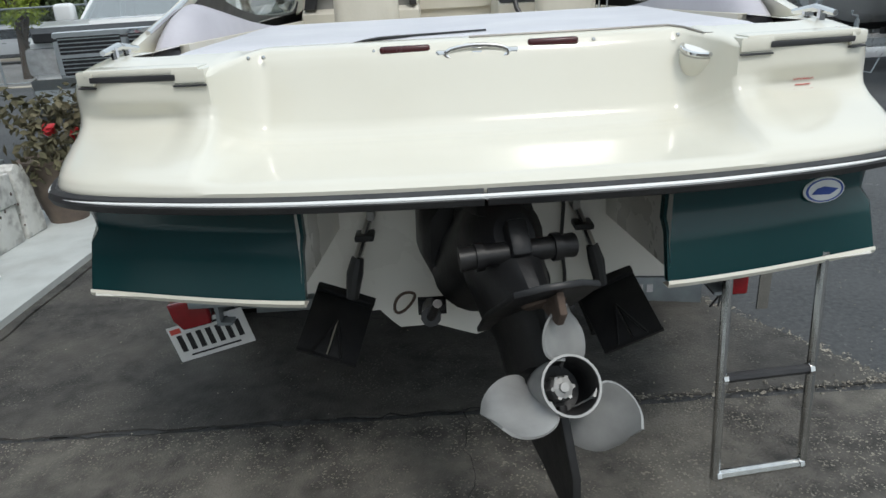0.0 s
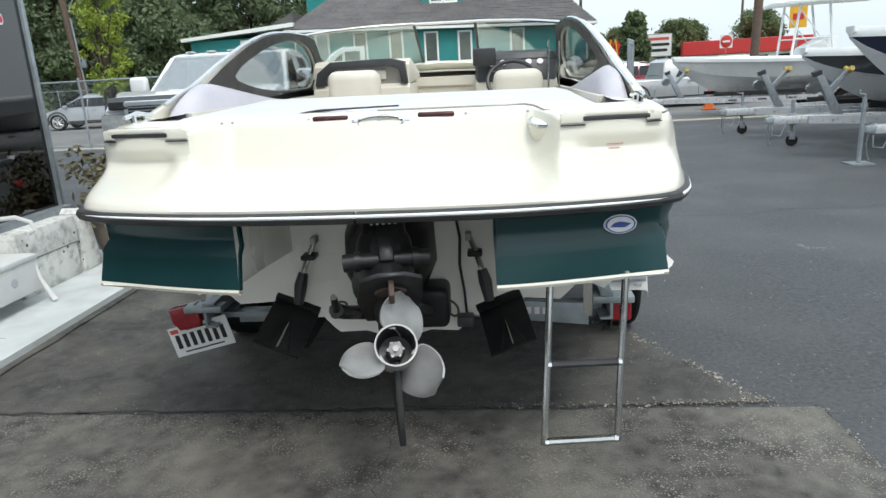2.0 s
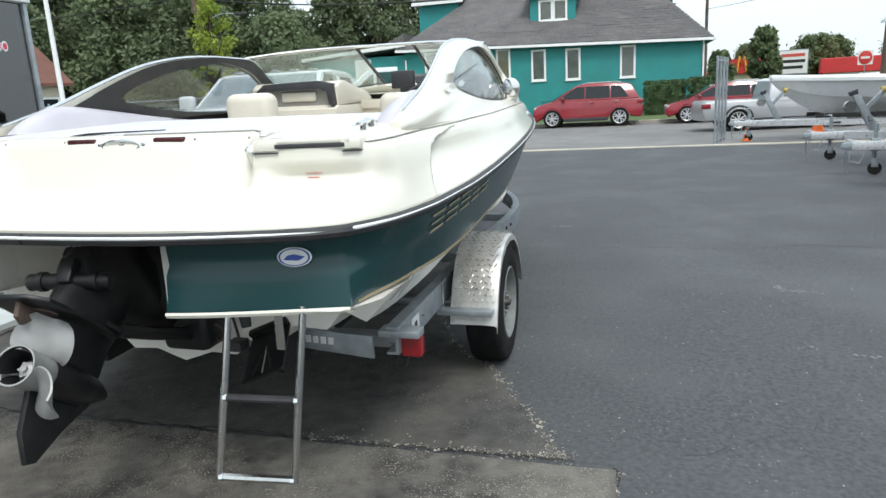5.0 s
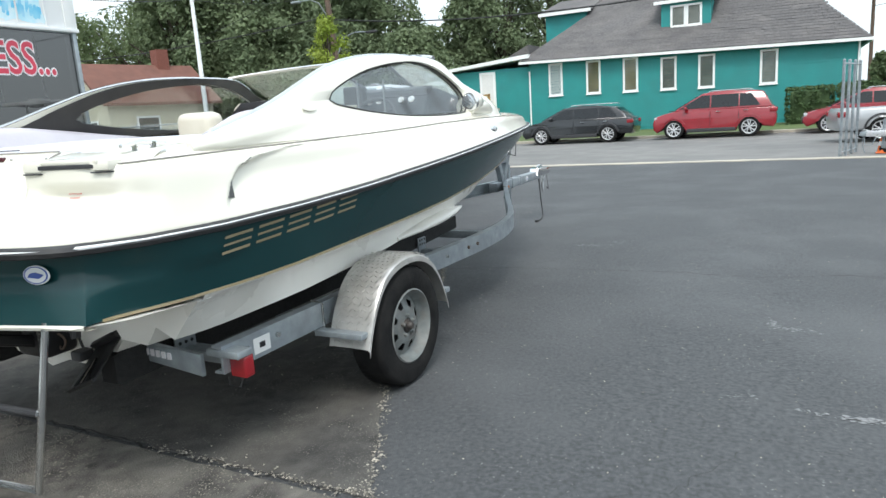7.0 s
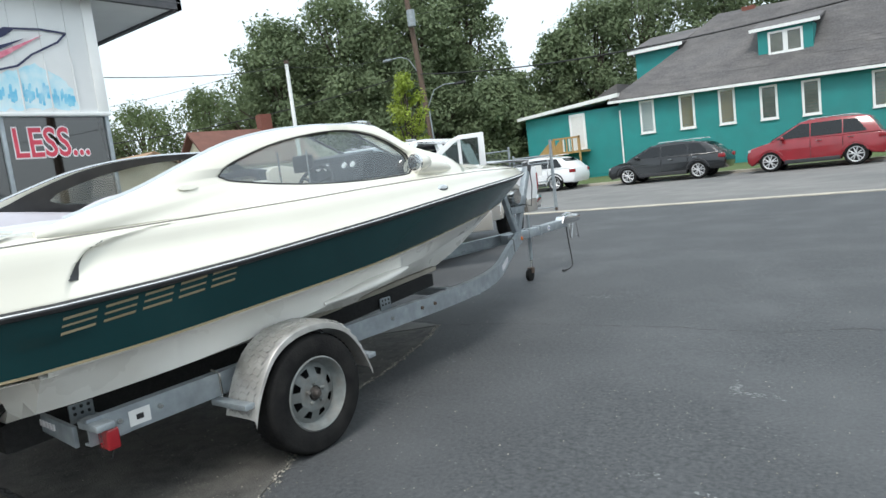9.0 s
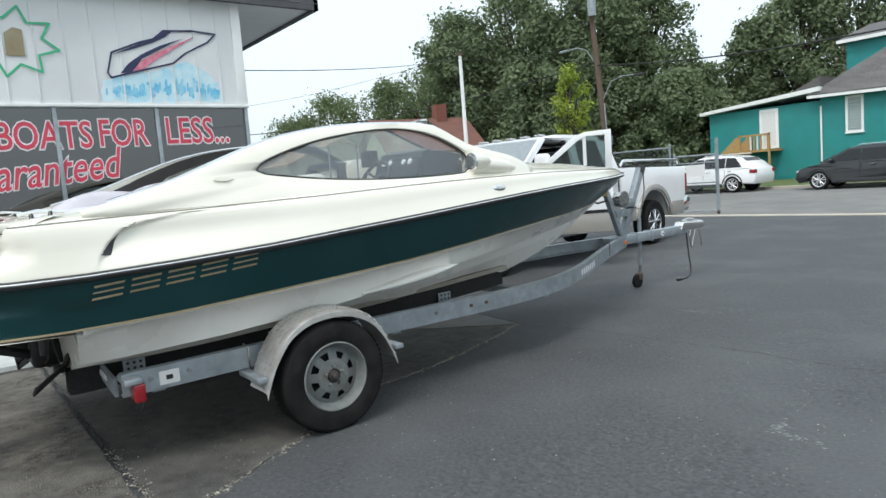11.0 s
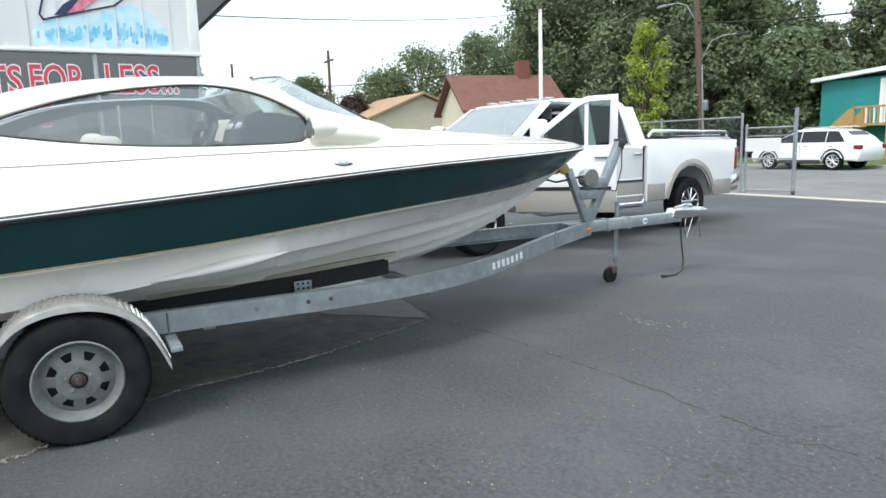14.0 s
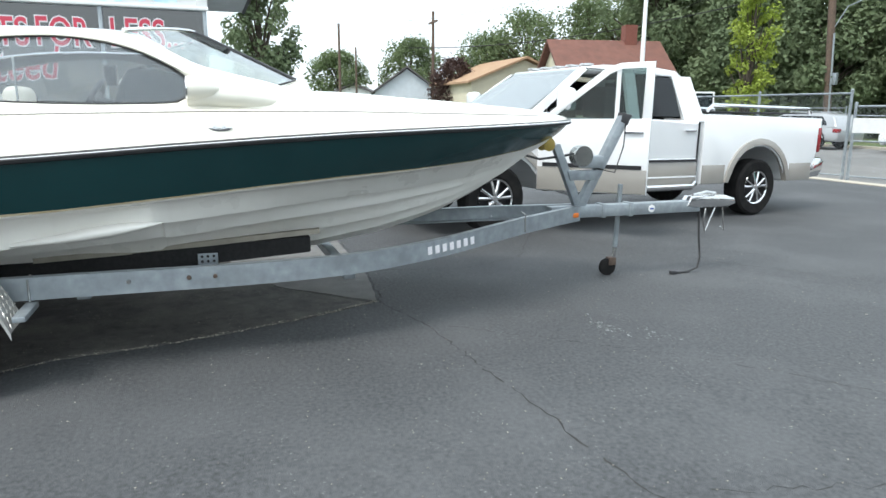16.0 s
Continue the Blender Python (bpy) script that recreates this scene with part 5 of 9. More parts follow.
for s in (1, -1):
    bm = bmesh.new()
    ln = side_line(34)
    loft(bm, [[(s * (q.x + o), q.y, rail_z(q.y) + dz) for o, dz in ((0.025, 0.062), (-0.03, 0.062), (-0.03, 0.052), (0.012, 0.048), (0.012, -0.048), (-0.03, -0.052), (-0.03, -0.062), (0.025, -0.062))] for q in ln])
    rail = part("frame_rail", bm, GALV, trailer, "galvanised C-channel rail, curving in to the tongue", angle=30)
    for y in (0.86, 1.06, 2.75, 3.06, 3.2):
        part("bolt", L([(0.0, 0.012), (0.012, 0.012), (0.014, 0.0)], (s * rail_x(y), y, rail_z(y) + 0.006), (s, 0, 0), 6), RUST if y > 3 else STEEL, rail, smooth=False)
    for y in (1.4, 2.265, 5.46):
        x = rail_x(y) - 0.025
        part("u_bolt", T([(s * (x - 0.04), y, 0.50 + 0.1 * (y > 4)), (s * (x + 0.03), y, 0.475 + 0.1 * (y > 4)), (s * (x + 0.03), y, 0.60 + 0.11 * (y > 4)), (s * (x - 0.04), y, 0.61 + 0.11 * (y > 4))], 0.006, 6), STEEL, rail)
    # maker's name plate shapes
    for k in range(7):
        y0 = 4.545 + 0.062 * k
        x0 = rail_x(y0) + 0.002
        ob = part("name_bar", B(-0.001, 0.002, 0, 0.036, -0.027, 0.027), SIGNWHITE, rail, "white bar mark on the rail", smooth=False)
        ob.matrix_local = pose(s * x0, y0, rail_z(y0) - 0.002, 5, 0, s * 23.5)
    lab = part("plate_label", B(s * 0.951 - 0.002, s * 0.951 + 0.003, 0.905, 1.01, 0.498, 0.572), PLATEW, rail, "white label on the rail", smooth=False)
    part("label_mark", B(s * 0.954 - 0.001, s * 0.954 + 0.002, 0.94, 0.975, 0.522, 0.547), INK, lab, smooth=False)
    # tail lamp on an arm
    arm = part("lamp_bracket", B(*sorted((s * 0.86, s * 1.045)), 0.715, 0.80, 0.552, 0.585, 0.006), GALV, trailer, "galvanised lamp bracket")
    if s > 0:
        lamp = part("tail_lamp", B(0.945, 1.04, 0.755, 0.815, 0.452, 0.553, 0.012, 3), REDLENS, trailer, "red tail lamp")
        part("lamp_wire", T([(0.93, 0.76, 0.45), (0.91, 0.78, 0.40), (0.95, 0.8, 0.39), (0.97, 0.82, 0.46)], 0.004, 5), RUBBER, lamp)
    else:
        lamp = part("tail_lamp", PR([(-0.069, 0.055), (-0.069, -0.01), (-0.045, -0.055), (0.062, -0.055), (0.069, -0.03), (0.069, 0.055)], -0.04, 0.03, 0.010, "y", 3), REDLENS, trailer, "red tail lamp hanging askew")
        lamp.matrix_local = pose(-1.055, 0.775, 0.52, 0, -11, 3)
        part("lamp_back", B(-0.06, 0.06, 0.03, 0.06, -0.045, 0.05, 0.006), GALV, lamp)
    # bunk
    bm = bmesh.new()
    loft(bm, [[(s * (xo - w), y, z) for w, z in ((0.0, zt), (0.0, zb), (0.10, zb), (0.10, zt))] for y, xo, zb, zt in ((0.535, 0.50, 0.445, 0.575), (0.56, 0.505, 0.44, 0.585), (2.2, 0.525, 0.47, 0.60), (3.79, 0.54, 0.565, 0.668), (3.805, 0.535, 0.57, 0.664))])
    bunk = part("bunk", bm, CARPET, trailer, "bunk board wrapped in black carpet")
    bm = bmesh.new()
    loft(bm, [[(s * (0.53 - w), y, zt - d) for w, d in ((0.0, 0.0), (0.0, 0.032), (0.05, 0.032), (0.05, 0.0))] for y, zt in ((2.2, 0.628), (2.6, 0.644), (3.0, 0.663), (3.44, 0.69), (3.87, 0.716))])
    part("bunk_timber", bm, WOOD, bunk, "bare timber edge", smooth=False)
    for y, z in ((0.87, 0.585), (3.163, 0.60)):
        br = part("bunk_bracket", B(s * 0.552 - 0.006, s * 0.552 + 0.006, y - 0.06, y + 0.06, 0.49, z, 0.003), GALV, trailer, "drilled galvanised bunk bracket")
        for k in (-0.035, 0.0, 0.035):
            for dz in (0.018, 0.05):
                part("hole", L([(0.0, 0.002), (0.009, 0.002), (0.009, 0.0)], (s * 0.558, y + k, z - dz), (s, 0, 0), 8), INK, br, smooth=False)
        part("bunk_leg", B(*sorted((s * 0.55, s * 0.92)), y - 0.03, y + 0.03, 0.485, 0.51), GALV, br)
    # wheel
    wh = thing("wheel", "", "")
    wh.parent = trailer
    c = (s * 1.145, 1.807, 0.38)
    tyre = bmesh.new()
    lathe(tyre, [(0.195, -0.088), (0.213, -0.097), (0.25, -0.104), (0.292, -0.1), (0.32, -0.088), (0.331, -0.066), (0.3335, 0.0), (0.331, 0.066), (0.32, 0.088), (0.308, 0.096), (0.303, 0.0965), (0.29, 0.1), (0.25, 0.104), (0.22, 0.0995), (0.213, 0.096), (0.195, 0.088)], c, (s, 0, 0), 48)
    part("tyre", tyre, TYRE, wh, "dusty black tyre")
    tr = bmesh.new()
    for k in range(60):
        a = 2 * math.pi * k / 60
        for off in (-0.05, 0.0, 0.05):
            ctr = Vector((c[0] + off, c[1] + 0.3355 * math.cos(a + off), c[2] + 0.3355 * math.sin(a + off)))
            t = Vector((0, -math.sin(a + off), math.cos(a + off)))
            r = Vector((0, math.cos(a + off), math.sin(a + off)))
            vs = [tr.verts.new(ctr + Vector((dx, 0, 0)) + t * dt + r * (0.0)) for dx, dt in ((-0.02, -0.012), (0.02, -0.012), (0.02, 0.012), (-0.02, 0.012))]
            tr.faces.new(vs)
    tagged(part("tread", tr, TYRE, wh, smooth=False), kind="stuff")
    # spoked rim: dish with eight openings
    rim = bmesh.new()
    lathe(rim, [(0.205, 0.085), (0.207, 0.095), (0.199, 0.1), (0.192, 0.092), (0.188, 0.06), (0.176, 0.045), (0.168, 0.03)], c, (s, 0, 0), 48)
    N = 48
    rads = [(0.168, 0.03), (0.142, 0.043), (0.104, 0.060), (0.088, 0.068), (0.06, 0.062), (0.042, 0.064)]
    pinch = (0.5, 1.5, 2.1, 2.9, 3.5, 4.8)
    turn = [[2 * math.pi * (k - k % 6 + pinch[k % 6] if i == 2 else k) / N for k in range(N)] for i in range(len(rads))]
    ring = [[Vector((c[0] + s * h, c[1] + r * math.cos(a), c[2] + r * math.sin(a))) for a in turn[i]] for i, (r, h) in enumerate(rads)]
    vs = [[rim.verts.new(p) for p in q] for q in ring]
    for i in range(len(vs) - 1):
        for k in range(N):
            if i == 1 and k % 6 in (1, 2, 3):
                continue
            rim.faces.new((vs[i][k], vs[i][(k + 1) % N], vs[i + 1][(k + 1) % N], vs[i + 1][k]))
    part("rim", rim, RIM, wh, "grey eight-spoke steel rim", angle=40)
    part("drum", L([(0.0, 0.0), (0.16, 0.0), (0.16, -0.04)], (c[0], c[1], c[2]), (s, 0, 0), 24), INK, wh, "dark brake drum")
    part("hub_cap", L([(0.0, 0.102), (0.016, 0.1), (0.022, 0.092), (0.024, 0.075), (0.034, 0.072), (0.04, 0.055)], c, (s, 0, 0), 18), mat("greasy_hub", (0.055, 0.045, 0.038), (0.03, 0.026, 0.024), 30.0, 0.5, bump=0.2), wh, "greasy dark hub cap")
    for k in range(5):
        a = 2 * math.pi * k / 5 + 0.3
        part("lug_nut", L([(0.0, 0.085), (0.009, 0.083), (0.011, 0.06)], (c[0], c[1] + 0.057 * math.cos(a), c[2] + 0.057 * math.sin(a)), (s, 0, 0), 6), RIM, wh, smooth=False)
    # fender: a bent sheet of tread plate with its raised bars
    arc = curve_through([(1.375, 0.385), (1.40, 0.46), (1.455, 0.575), (1.545, 0.69), (1.66, 0.752), (1.80, 0.772), (1.94, 0.755), (2.06, 0.695), (2.14, 0.605), (2.195, 0.50), (2.235, 0.40)], 40)
    bm = bmesh.new()
    loft(bm, [[(s * x, q.x, q.y + dz) for x, dz in ((1.0, 0), (1.03, 0.003), (1.19, 0.003), (1.235, 0.0), (1.248, -0.01), (1.25, -0.04))] for q in arc], False, False)
    bmesh.ops.recalc_face_normals(bm, faces=bm.faces)
    bmesh.ops.solidify(bm, geom=bm.faces[:], thickness=0.004)
    fender = part("fender", bm, ALLOY, trailer, "bright tread-plate fender")
    bars = bmesh.new()
    for i in range(1, 39):
        q, r = arc[i], arc[min(i + 1, 39)]
        d = Vector((0, r.x - q.x, r.y - q.y)).normalized()
        nrm = Vector((0, -d.z, d.y))
        nrm = nrm if nrm.z > 0 or i < 6 or i > 34 else -nrm
        out = Vector((0, q.x - 1.807, q.y - 0.38)).normalized()
        for j in range(8):
            x = 1.015 + 0.03 * j + (0.017 if i % 2 else 0)
            if x > 1.228:
                continue
            ctr = Vector((s * x, q.x, q.y)) + out * 0.009
            a = (d * 0.013 + Vector((0.008, 0, 0))) if (i + j) % 2 else (d * 0.004 + Vector((-0.011, 0, 0)))
            w = a.cross(out).normalized() * 0.0028
            tube(bars, [ctr - a, ctr, ctr + a], [0.001, 0.0042, 0.001], 4, cap=False)
    tagged(part("tread_plate", bars, ALLOY, fender, smooth=False), kind="stuff")
    for y, z in ((1.37, 0.475), (2.27, 0.475)):
        part("fender_stay", B(*sorted((s * 0.94, s * 1.23)), y - 0.03, y + 0.03, z - 0.03, z + 0.0, 0.004), GALV, fender)
part("axle", T([(-1.1, 1.807, 0.38), (1.1, 1.807, 0.38)], 0.03, 10), GALV, trailer, "axle tube")
for y in (0.92, 2.5, 4.0):
    part("cross_member", B(-0.85, 0.85, y - 0.035, y + 0.035, 0.44, 0.50, 0.004), GALV, trailer, "galvanised cross member")
part("rear_strap", PR([(0.25, 0.60), (0.84, 0.56), (0.84, 0.46), (0.25, 0.52)], 0.70, 0.72, 0.002, "y"), GALV, trailer, "sloping rear plate")
for k in range(7):
    part("strap_mark", B(0.42 + 0.036 * k, 0.442 + 0.036 * k, 0.694, 0.70, 0.53 - 0.002 * k, 0.56 - 0.002 * k), SIGNWHITE, trailer, "small white bar mark", smooth=False)
part("tongue", B(-0.05, 0.05, 5.85, 7.35, 0.605, 0.705, 0.006), GALV, trailer, "square galvanised tongue beam")
part("side_marker", B(0.09, 0.12, 6.0, 6.07, 0.62, 0.66, 0.008), AMBER, trailer, "amber side marker")
coup = part("coupler", PR([(7.2, 0.66), (7.25, 0.745), (7.45, 0.75), (7.62, 0.745), (7.72, 0.715), (7.74, 0.665), (7.66, 0.64), (7.3, 0.64)], -0.06, 0.06, 0.012), CHROME, trailer, "bright coupler head")
part("coupler_lever", T([(0.0, 7.3, 0.75), (0.0, 7.45, 0.775), (0.0, 7.55, 0.76)], 0.012, 8), STEEL, coup)
emblem = part("emblem", L([(0.0, 0.003), (0.032, 0.003), (0.034, 0.0)], (0.051, 6.83, 0.655), (1, 0, 0), 20), PLATEW, trailer, "oval white and blue emblem")
part("emblem_mark", B(0.0545, 0.0555, 6.81, 6.85, 0.648, 0.66), BLUE, emblem, smooth=False)
for y in (6.35, 6.62):
    part("tongue_clamp", B(-0.058, 0.058, y - 0.02, y + 0.02, 0.595, 0.715, 0.004), GALV, trailer)
# jack with a small wheel
jack = part("jack_tube", T([(-0.10, 6.60, 0.86), (-0.10, 6.58, 0.30)], 0.022, 10), GALV, trailer, "jack tube")
part("jack_foot", T([(-0.10, 6.58, 0.30), (-0.10, 6.565, 0.18)], 0.017, 8), STEEL, jack)
part("jack_wheel", L([(0.0, -0.025), (0.06, -0.025), (0.075, -0.02), (0.078, 0.0), (0.075, 0.02), (0.06, 0.025), (0.0, 0.025)], (-0.10, 6.51, 0.123), (1, 0, 0), 22), TYRE, jack, "small black jack wheel")
part("jack_fork", B(-0.135, -0.065, 6.51, 6.58, 0.14, 0.21, 0.006), RUST, jack)
# winch post: a vertical V of two bars, roller, reel and strap
post = thing("winch_post", "", "")
post.parent = trailer
part("main_bar", PR([(6.10, 0.70), (6.18, 0.70), (6.57, 1.44), (6.49, 1.46)], -0.035, 0.035, 0.006), GALV, post, "leaning galvanised winch bar")
part("bar_cap", PR([(6.475, 1.40), (6.545, 1.37), (6.585, 1.455), (6.49, 1.475)], -0.038, 0.038, 0.006), DASH, post, "black cap")
part("front_bar", PR([(5.86, 1.20), (5.92, 1.22), (6.15, 0.72), (6.08, 0.70)], -0.03, 0.03, 0.006), GALV, post, "bow stop bar")
part("cross_plate", PR([(6.02, 0.92), (6.26, 0.92), (6.30, 1.0), (5.99, 1.0)], -0.04, 0.04, 0.004), GALV, post)
part("bow_roller", L([(0.0, -0.07), (0.04, -0.07), (0.055, -0.06), (0.035, 0.0), (0.055, 0.06), (0.04, 0.07), (0.0, 0.07)], (0, 5.80, 1.22), (1, 0, 0), 18), YELLOW, post, "worn yellow bow roller")
reel = part("winch_reel", L([(0.0, -0.05), (0.085, -0.05), (0.085, -0.044), (0.055, -0.04), (0.06, 0.0), (0.055, 0.04), (0.085, 0.044), (0.085, 0.05), (0.0, 0.05)], (0.02, 6.12, 1.12), (1, 0, 0), 20), STEEL, post, "steel winch reel")
part("winch_box", B(-0.05, 0.06, 6.14, 6.32, 1.02, 1.12, 0.008), GALV, post, "winch housing")
part("winch_strap", T([(0.02, 6.05, 1.14), (0.0, 5.95, 1.12), (0.0, 5.75, 1.10), (0.0, 5.6, 1.14)], 0.01, 6), RUBBER, post)
part("safety_cable", T([(0.04, 6.25, 1.02), (0.07, 6.42, 0.98), (0.06, 6.5, 1.2), (0.04, 6.52, 1.38)], 0.006, 6), RUBBER, post)
# chains and wiring hanging from the coupler
part("safety_chain", T([(0.04, 7.42, 0.63), (0.045, 7.40, 0.5), (0.05, 7.42, 0.42), (0.045, 7.46, 0.5), (0.04, 7.52, 0.63)], 0.008, 6), STEEL, trailer, "hanging safety chain")
part("light_cable", T([(0.02, 7.36, 0.62), (0.03, 7.38, 0.35), (0.04, 7.40, 0.18), (0.06, 7.36, 0.09), (0.07, 7.25, 0.062), (0.07, 7.12, 0.06)], 0.009, 6), RUBBER, trailer, "black lighting cable hanging to the ground")
part("cable_plug", B(0.05, 0.09, 7.06, 7.12, 0.051, 0.083, 0.006), DASH, trailer)
part("spring_clip", T([(0.05, 7.60, 0.63), (0.06, 7.61, 0.5), (0.06, 7.63, 0.42), (0.055, 7.58, 0.46)], 0.006, 6), STEEL, trailer)
# number plate, hung crooked under the port lamp: plain bars
plate = part("number_plate", B(-0.15, 0.15, -0.002, 0.002, -0.075, 0.075, 0.0), PLATEW, trailer, "white number plate hanging crooked", smooth=False)
plate.matrix_local = pose(-1.0, 0.767, 0.418, 0, -13, 3)
for k in range(7):
    part("plate_bar", B(-0.125 + 0.038 * k, -0.105 + 0.038 * k, -0.005, -0.002, -0.035, 0.035), INK, plate, "dark bar", smooth=False)
part("plate_flag", B(-0.14, -0.10, -0.005, -0.002, 0.045, 0.065), REDPRINT, plate, smooth=False)
part("plate_line", B(-0.06, 0.09, -0.005, -0.002, 0.05, 0.058), INK, plate, smooth=False)
part("plate_line", B(-0.1, 0.1, -0.005, -0.002, -0.058, -0.052), INK, plate, smooth=False)


# ---- the shop beside the boat ----
shop = thing("shop_building", "white-boarded shop with dark windows, painted sign and slate mansard roof", "building", kind="structure")
WX = -3.2
shell = bmesh.new()
box(shell, WX - 0.14, WX, -9, 4.8, 0.0, 0.62)            # knee wall
box(shell, WX - 0.14, WX, -9, 4.8, 2.57, 3.81)           # board above the windows
box(shell, -12.0, WX - 0.14, 4.66, 4.8, 0.0, 3.81)       # north gable
box(shell, -12.0, WX, -9.14, -9.0, 0.0, 3.81)
box(shell, -12.14, -12.0, -9, 4.8, 0.0, 3.81)
part("wall", shell, BOARD, shop, "white painted wall", smooth=False)
part("shop_floor", B(-12, WX, -9, 4.66, 0.02, 0.12), CONCRETE, shop, smooth=False)
part("shop_ceiling", B(-12, WX - 0.14, -9, 4.66, 2.62, 2.70), BOARD, shop, smooth=False)
for k in range(50):
    y = 4.51 - 0.272 * k
    if y > -8.9:
        part("batten", B(WX - 0.002, WX + 0.012, y - 0.007, y + 0.007, 2.60, 3.80, 0.002), BOARD, shop, smooth=False)
part("drip_edge", B(WX - 0.02, WX + 0.03, -9, 4.82, 2.555, 2.59, 0.004), TRIM, shop, "white drip edge")
part("corner_board", B(WX - 0.01, WX + 0.016, 4.70, 4.815, 2.59, 3.80, 0.004), TRIM, shop)
part("window_sill", B(WX - 0.16, WX + 0.07, -9, 4.8, 0.60, 0.66, 0.008), GALV, shop, "grey metal window sill")
ys = [4.78, 3.73, 2.71, 1.69, 0.67, -0.35, -1.4, -2.6, -3.8, -5.0, -6.2, -7.4, -8.6]
for y in ys:
    part("mullion", B(WX - 0.05, WX + 0.004, y - 0.021, y + 0.021, 0.66, 2.57, 0.004), GALV, shop, "grey metal mullion")
part("mullion_rail", B(WX - 0.05, WX + 0.003, -9, 4.78, 2.545, 2.57), GALV, shop)
for a, c in zip(ys, ys[1:]):
    part("pane", B(WX - 0.03, WX - 0.024, c + 0.021, a - 0.021, 0.66, 2.545), SHOPGLASS, shop, "dark reflecting shop window", smooth=False)
part("side_glass", B(WX - 0.12, WX - 0.03, 4.69, 4.74, 0.66, 2.51), GALV, shop)
# soffit and mansard of slate shingles
EY, EX, EZ = 5.79, -3.06, 3.80
part("soffit", B(-12.7, EX + 0.02, -9.7, EY, EZ, EZ + 0.05), BOARD, shop, "white soffit", smooth=False)
part("fascia", PR([(EX + 0.03, EZ - 0.03), (EX + 0.03, EZ + 0.10), (EX - 0.03, EZ + 0.10), (EX - 0.03, EZ - 0.03)], -9.7, EY + 0.03, 0.0, "y"), MANSARD, shop, "dark fascia", smooth=False)
part("fascia", B(-12.7, EX + 0.03, EY - 0.03, EY + 0.03, EZ - 0.03, EZ + 0.10), MANSARD, shop, smooth=False)
core = bmesh.new()
loft(core, [[(EX, -9.6, EZ + 0.05), (EX, EY, EZ + 0.05), (-12.6, EY, EZ + 0.05), (-12.6, -9.6, EZ + 0.05)], [(EX - 0.62, -9.0, EZ + 1.25), (EX - 0.62, EY - 0.62, EZ + 1.25), (-12.0, EY - 0.62, EZ + 1.25), (-12.0, -9.0, EZ + 1.25)]])
part("mansard_core", core, MANSARD, shop, "steep dark mansard", smooth=False)
tiles = [finish("shingle", B(-h, h, -0.016, 0.0, 0.0, 0.37), MANSARD, False) for h in (0.082, 0.098, 0.112)]
rngs = random.Random(19)
for r in range(4):
    y = EY + 0.02 - 0.155 * r
    for k in range(34):
        i = rngs.randrange(3)
        h = (0.082, 0.098, 0.112)[i]
        ob = new("shingle", tiles[i])
        ob.parent = shop
        ob.matrix_local = pose(EX + 0.02 - 0.155 * r + rngs.uniform(0, 0.006), y - h, EZ + 0.05 + 0.295 * r - rngs.uniform(0, 0.012), -27.7, 0, 90)
        y -= 2 * h + rngs.uniform(0.004, 0.012)
for r in range(4):
    x = EX + 0.02 - 0.155 * r
    for k in range(14):
        i = rngs.randrange(3)
        h = (0.082, 0.098, 0.112)[i]
        ob = new("shingle", tiles[i])
        ob.parent = shop
        ob.matrix_local = pose(x - h, EY + 0.02 - 0.155 * r + rngs.uniform(0, 0.006), EZ + 0.05 + 0.295 * r - rngs.uniform(0, 0.012), -27.7, 0, 180)
        x -= 2 * h + rngs.uniform(0.004, 0.012)

# painted sign on the glass and on the board
WALL = lambda y, z, off=0.006: pose(WX + off, y, z, 90, 0, 90)
sign = thing("window_lettering", "red letters edged in white, painted on the shop glass", "sign", kind="structure")
for text, y, z, size, w in (("LL", 1.74, 2.115, 0.40, 0.92), ("BOATS", 2.15, 2.13, 0.40, 0.72), ("FOR", 3.10, 2.14, 0.41, 0.66), ("LESS...", 3.80, 2.15, 0.42, 0.70)):
    lettering("outline", text, size, SIGNWHITE, WALL(y, z, -0.0225), sign, 0.001, 0.019, squeeze=w)
    lettering("word", text, size, SIGNRED, WALL(y, z, -0.0205), sign, 0.0015, 0.004, squeeze=w)
script = Matrix.Rotation(radians(4.5), 4, "Z")
lettering("outline", "Guaranteed", 0.47, SIGNWHITE, WALL(1.70, 1.68, -0.0225) @ script, sign, 0.001, 0.016, 0.35, squeeze=0.70)
lettering("word", "Guaranteed", 0.47, SIGNRED, WALL(1.70, 1.68, -0.0205) @ script, sign, 0.0015, 0.003, 0.35, squeeze=0.70)
art = thing("painted_sign", "hand-painted motorboat over pale blue water on white boards", "sign", kind="structure")


def wall_line(pts, w, material, name, closed=True, off=0.014):
    bm = bmesh.new()
    p = [Vector((0, a, c)) for a, c in pts]
    n = len(p)
    for i in range(n if closed else n - 1):
        a, c = p[i], p[(i + 1) % n]
        d = (c - a).normalized()
        s = Vector((0, -d.z, d.y)) * w
        a, c = a - d * w * 0.6, c + d * w * 0.6
        vs = [bm.verts.new(q + Vector((WX + off, 0, 0))) for q in (a + s, c + s, c - s, a - s)]
        f = bm.faces.new(vs)
        off += 0.0003
    bmesh.ops.solidify(bm, geom=bm.faces[:], thickness=0.002)
    return part(name, bm, material, art, smooth=False)


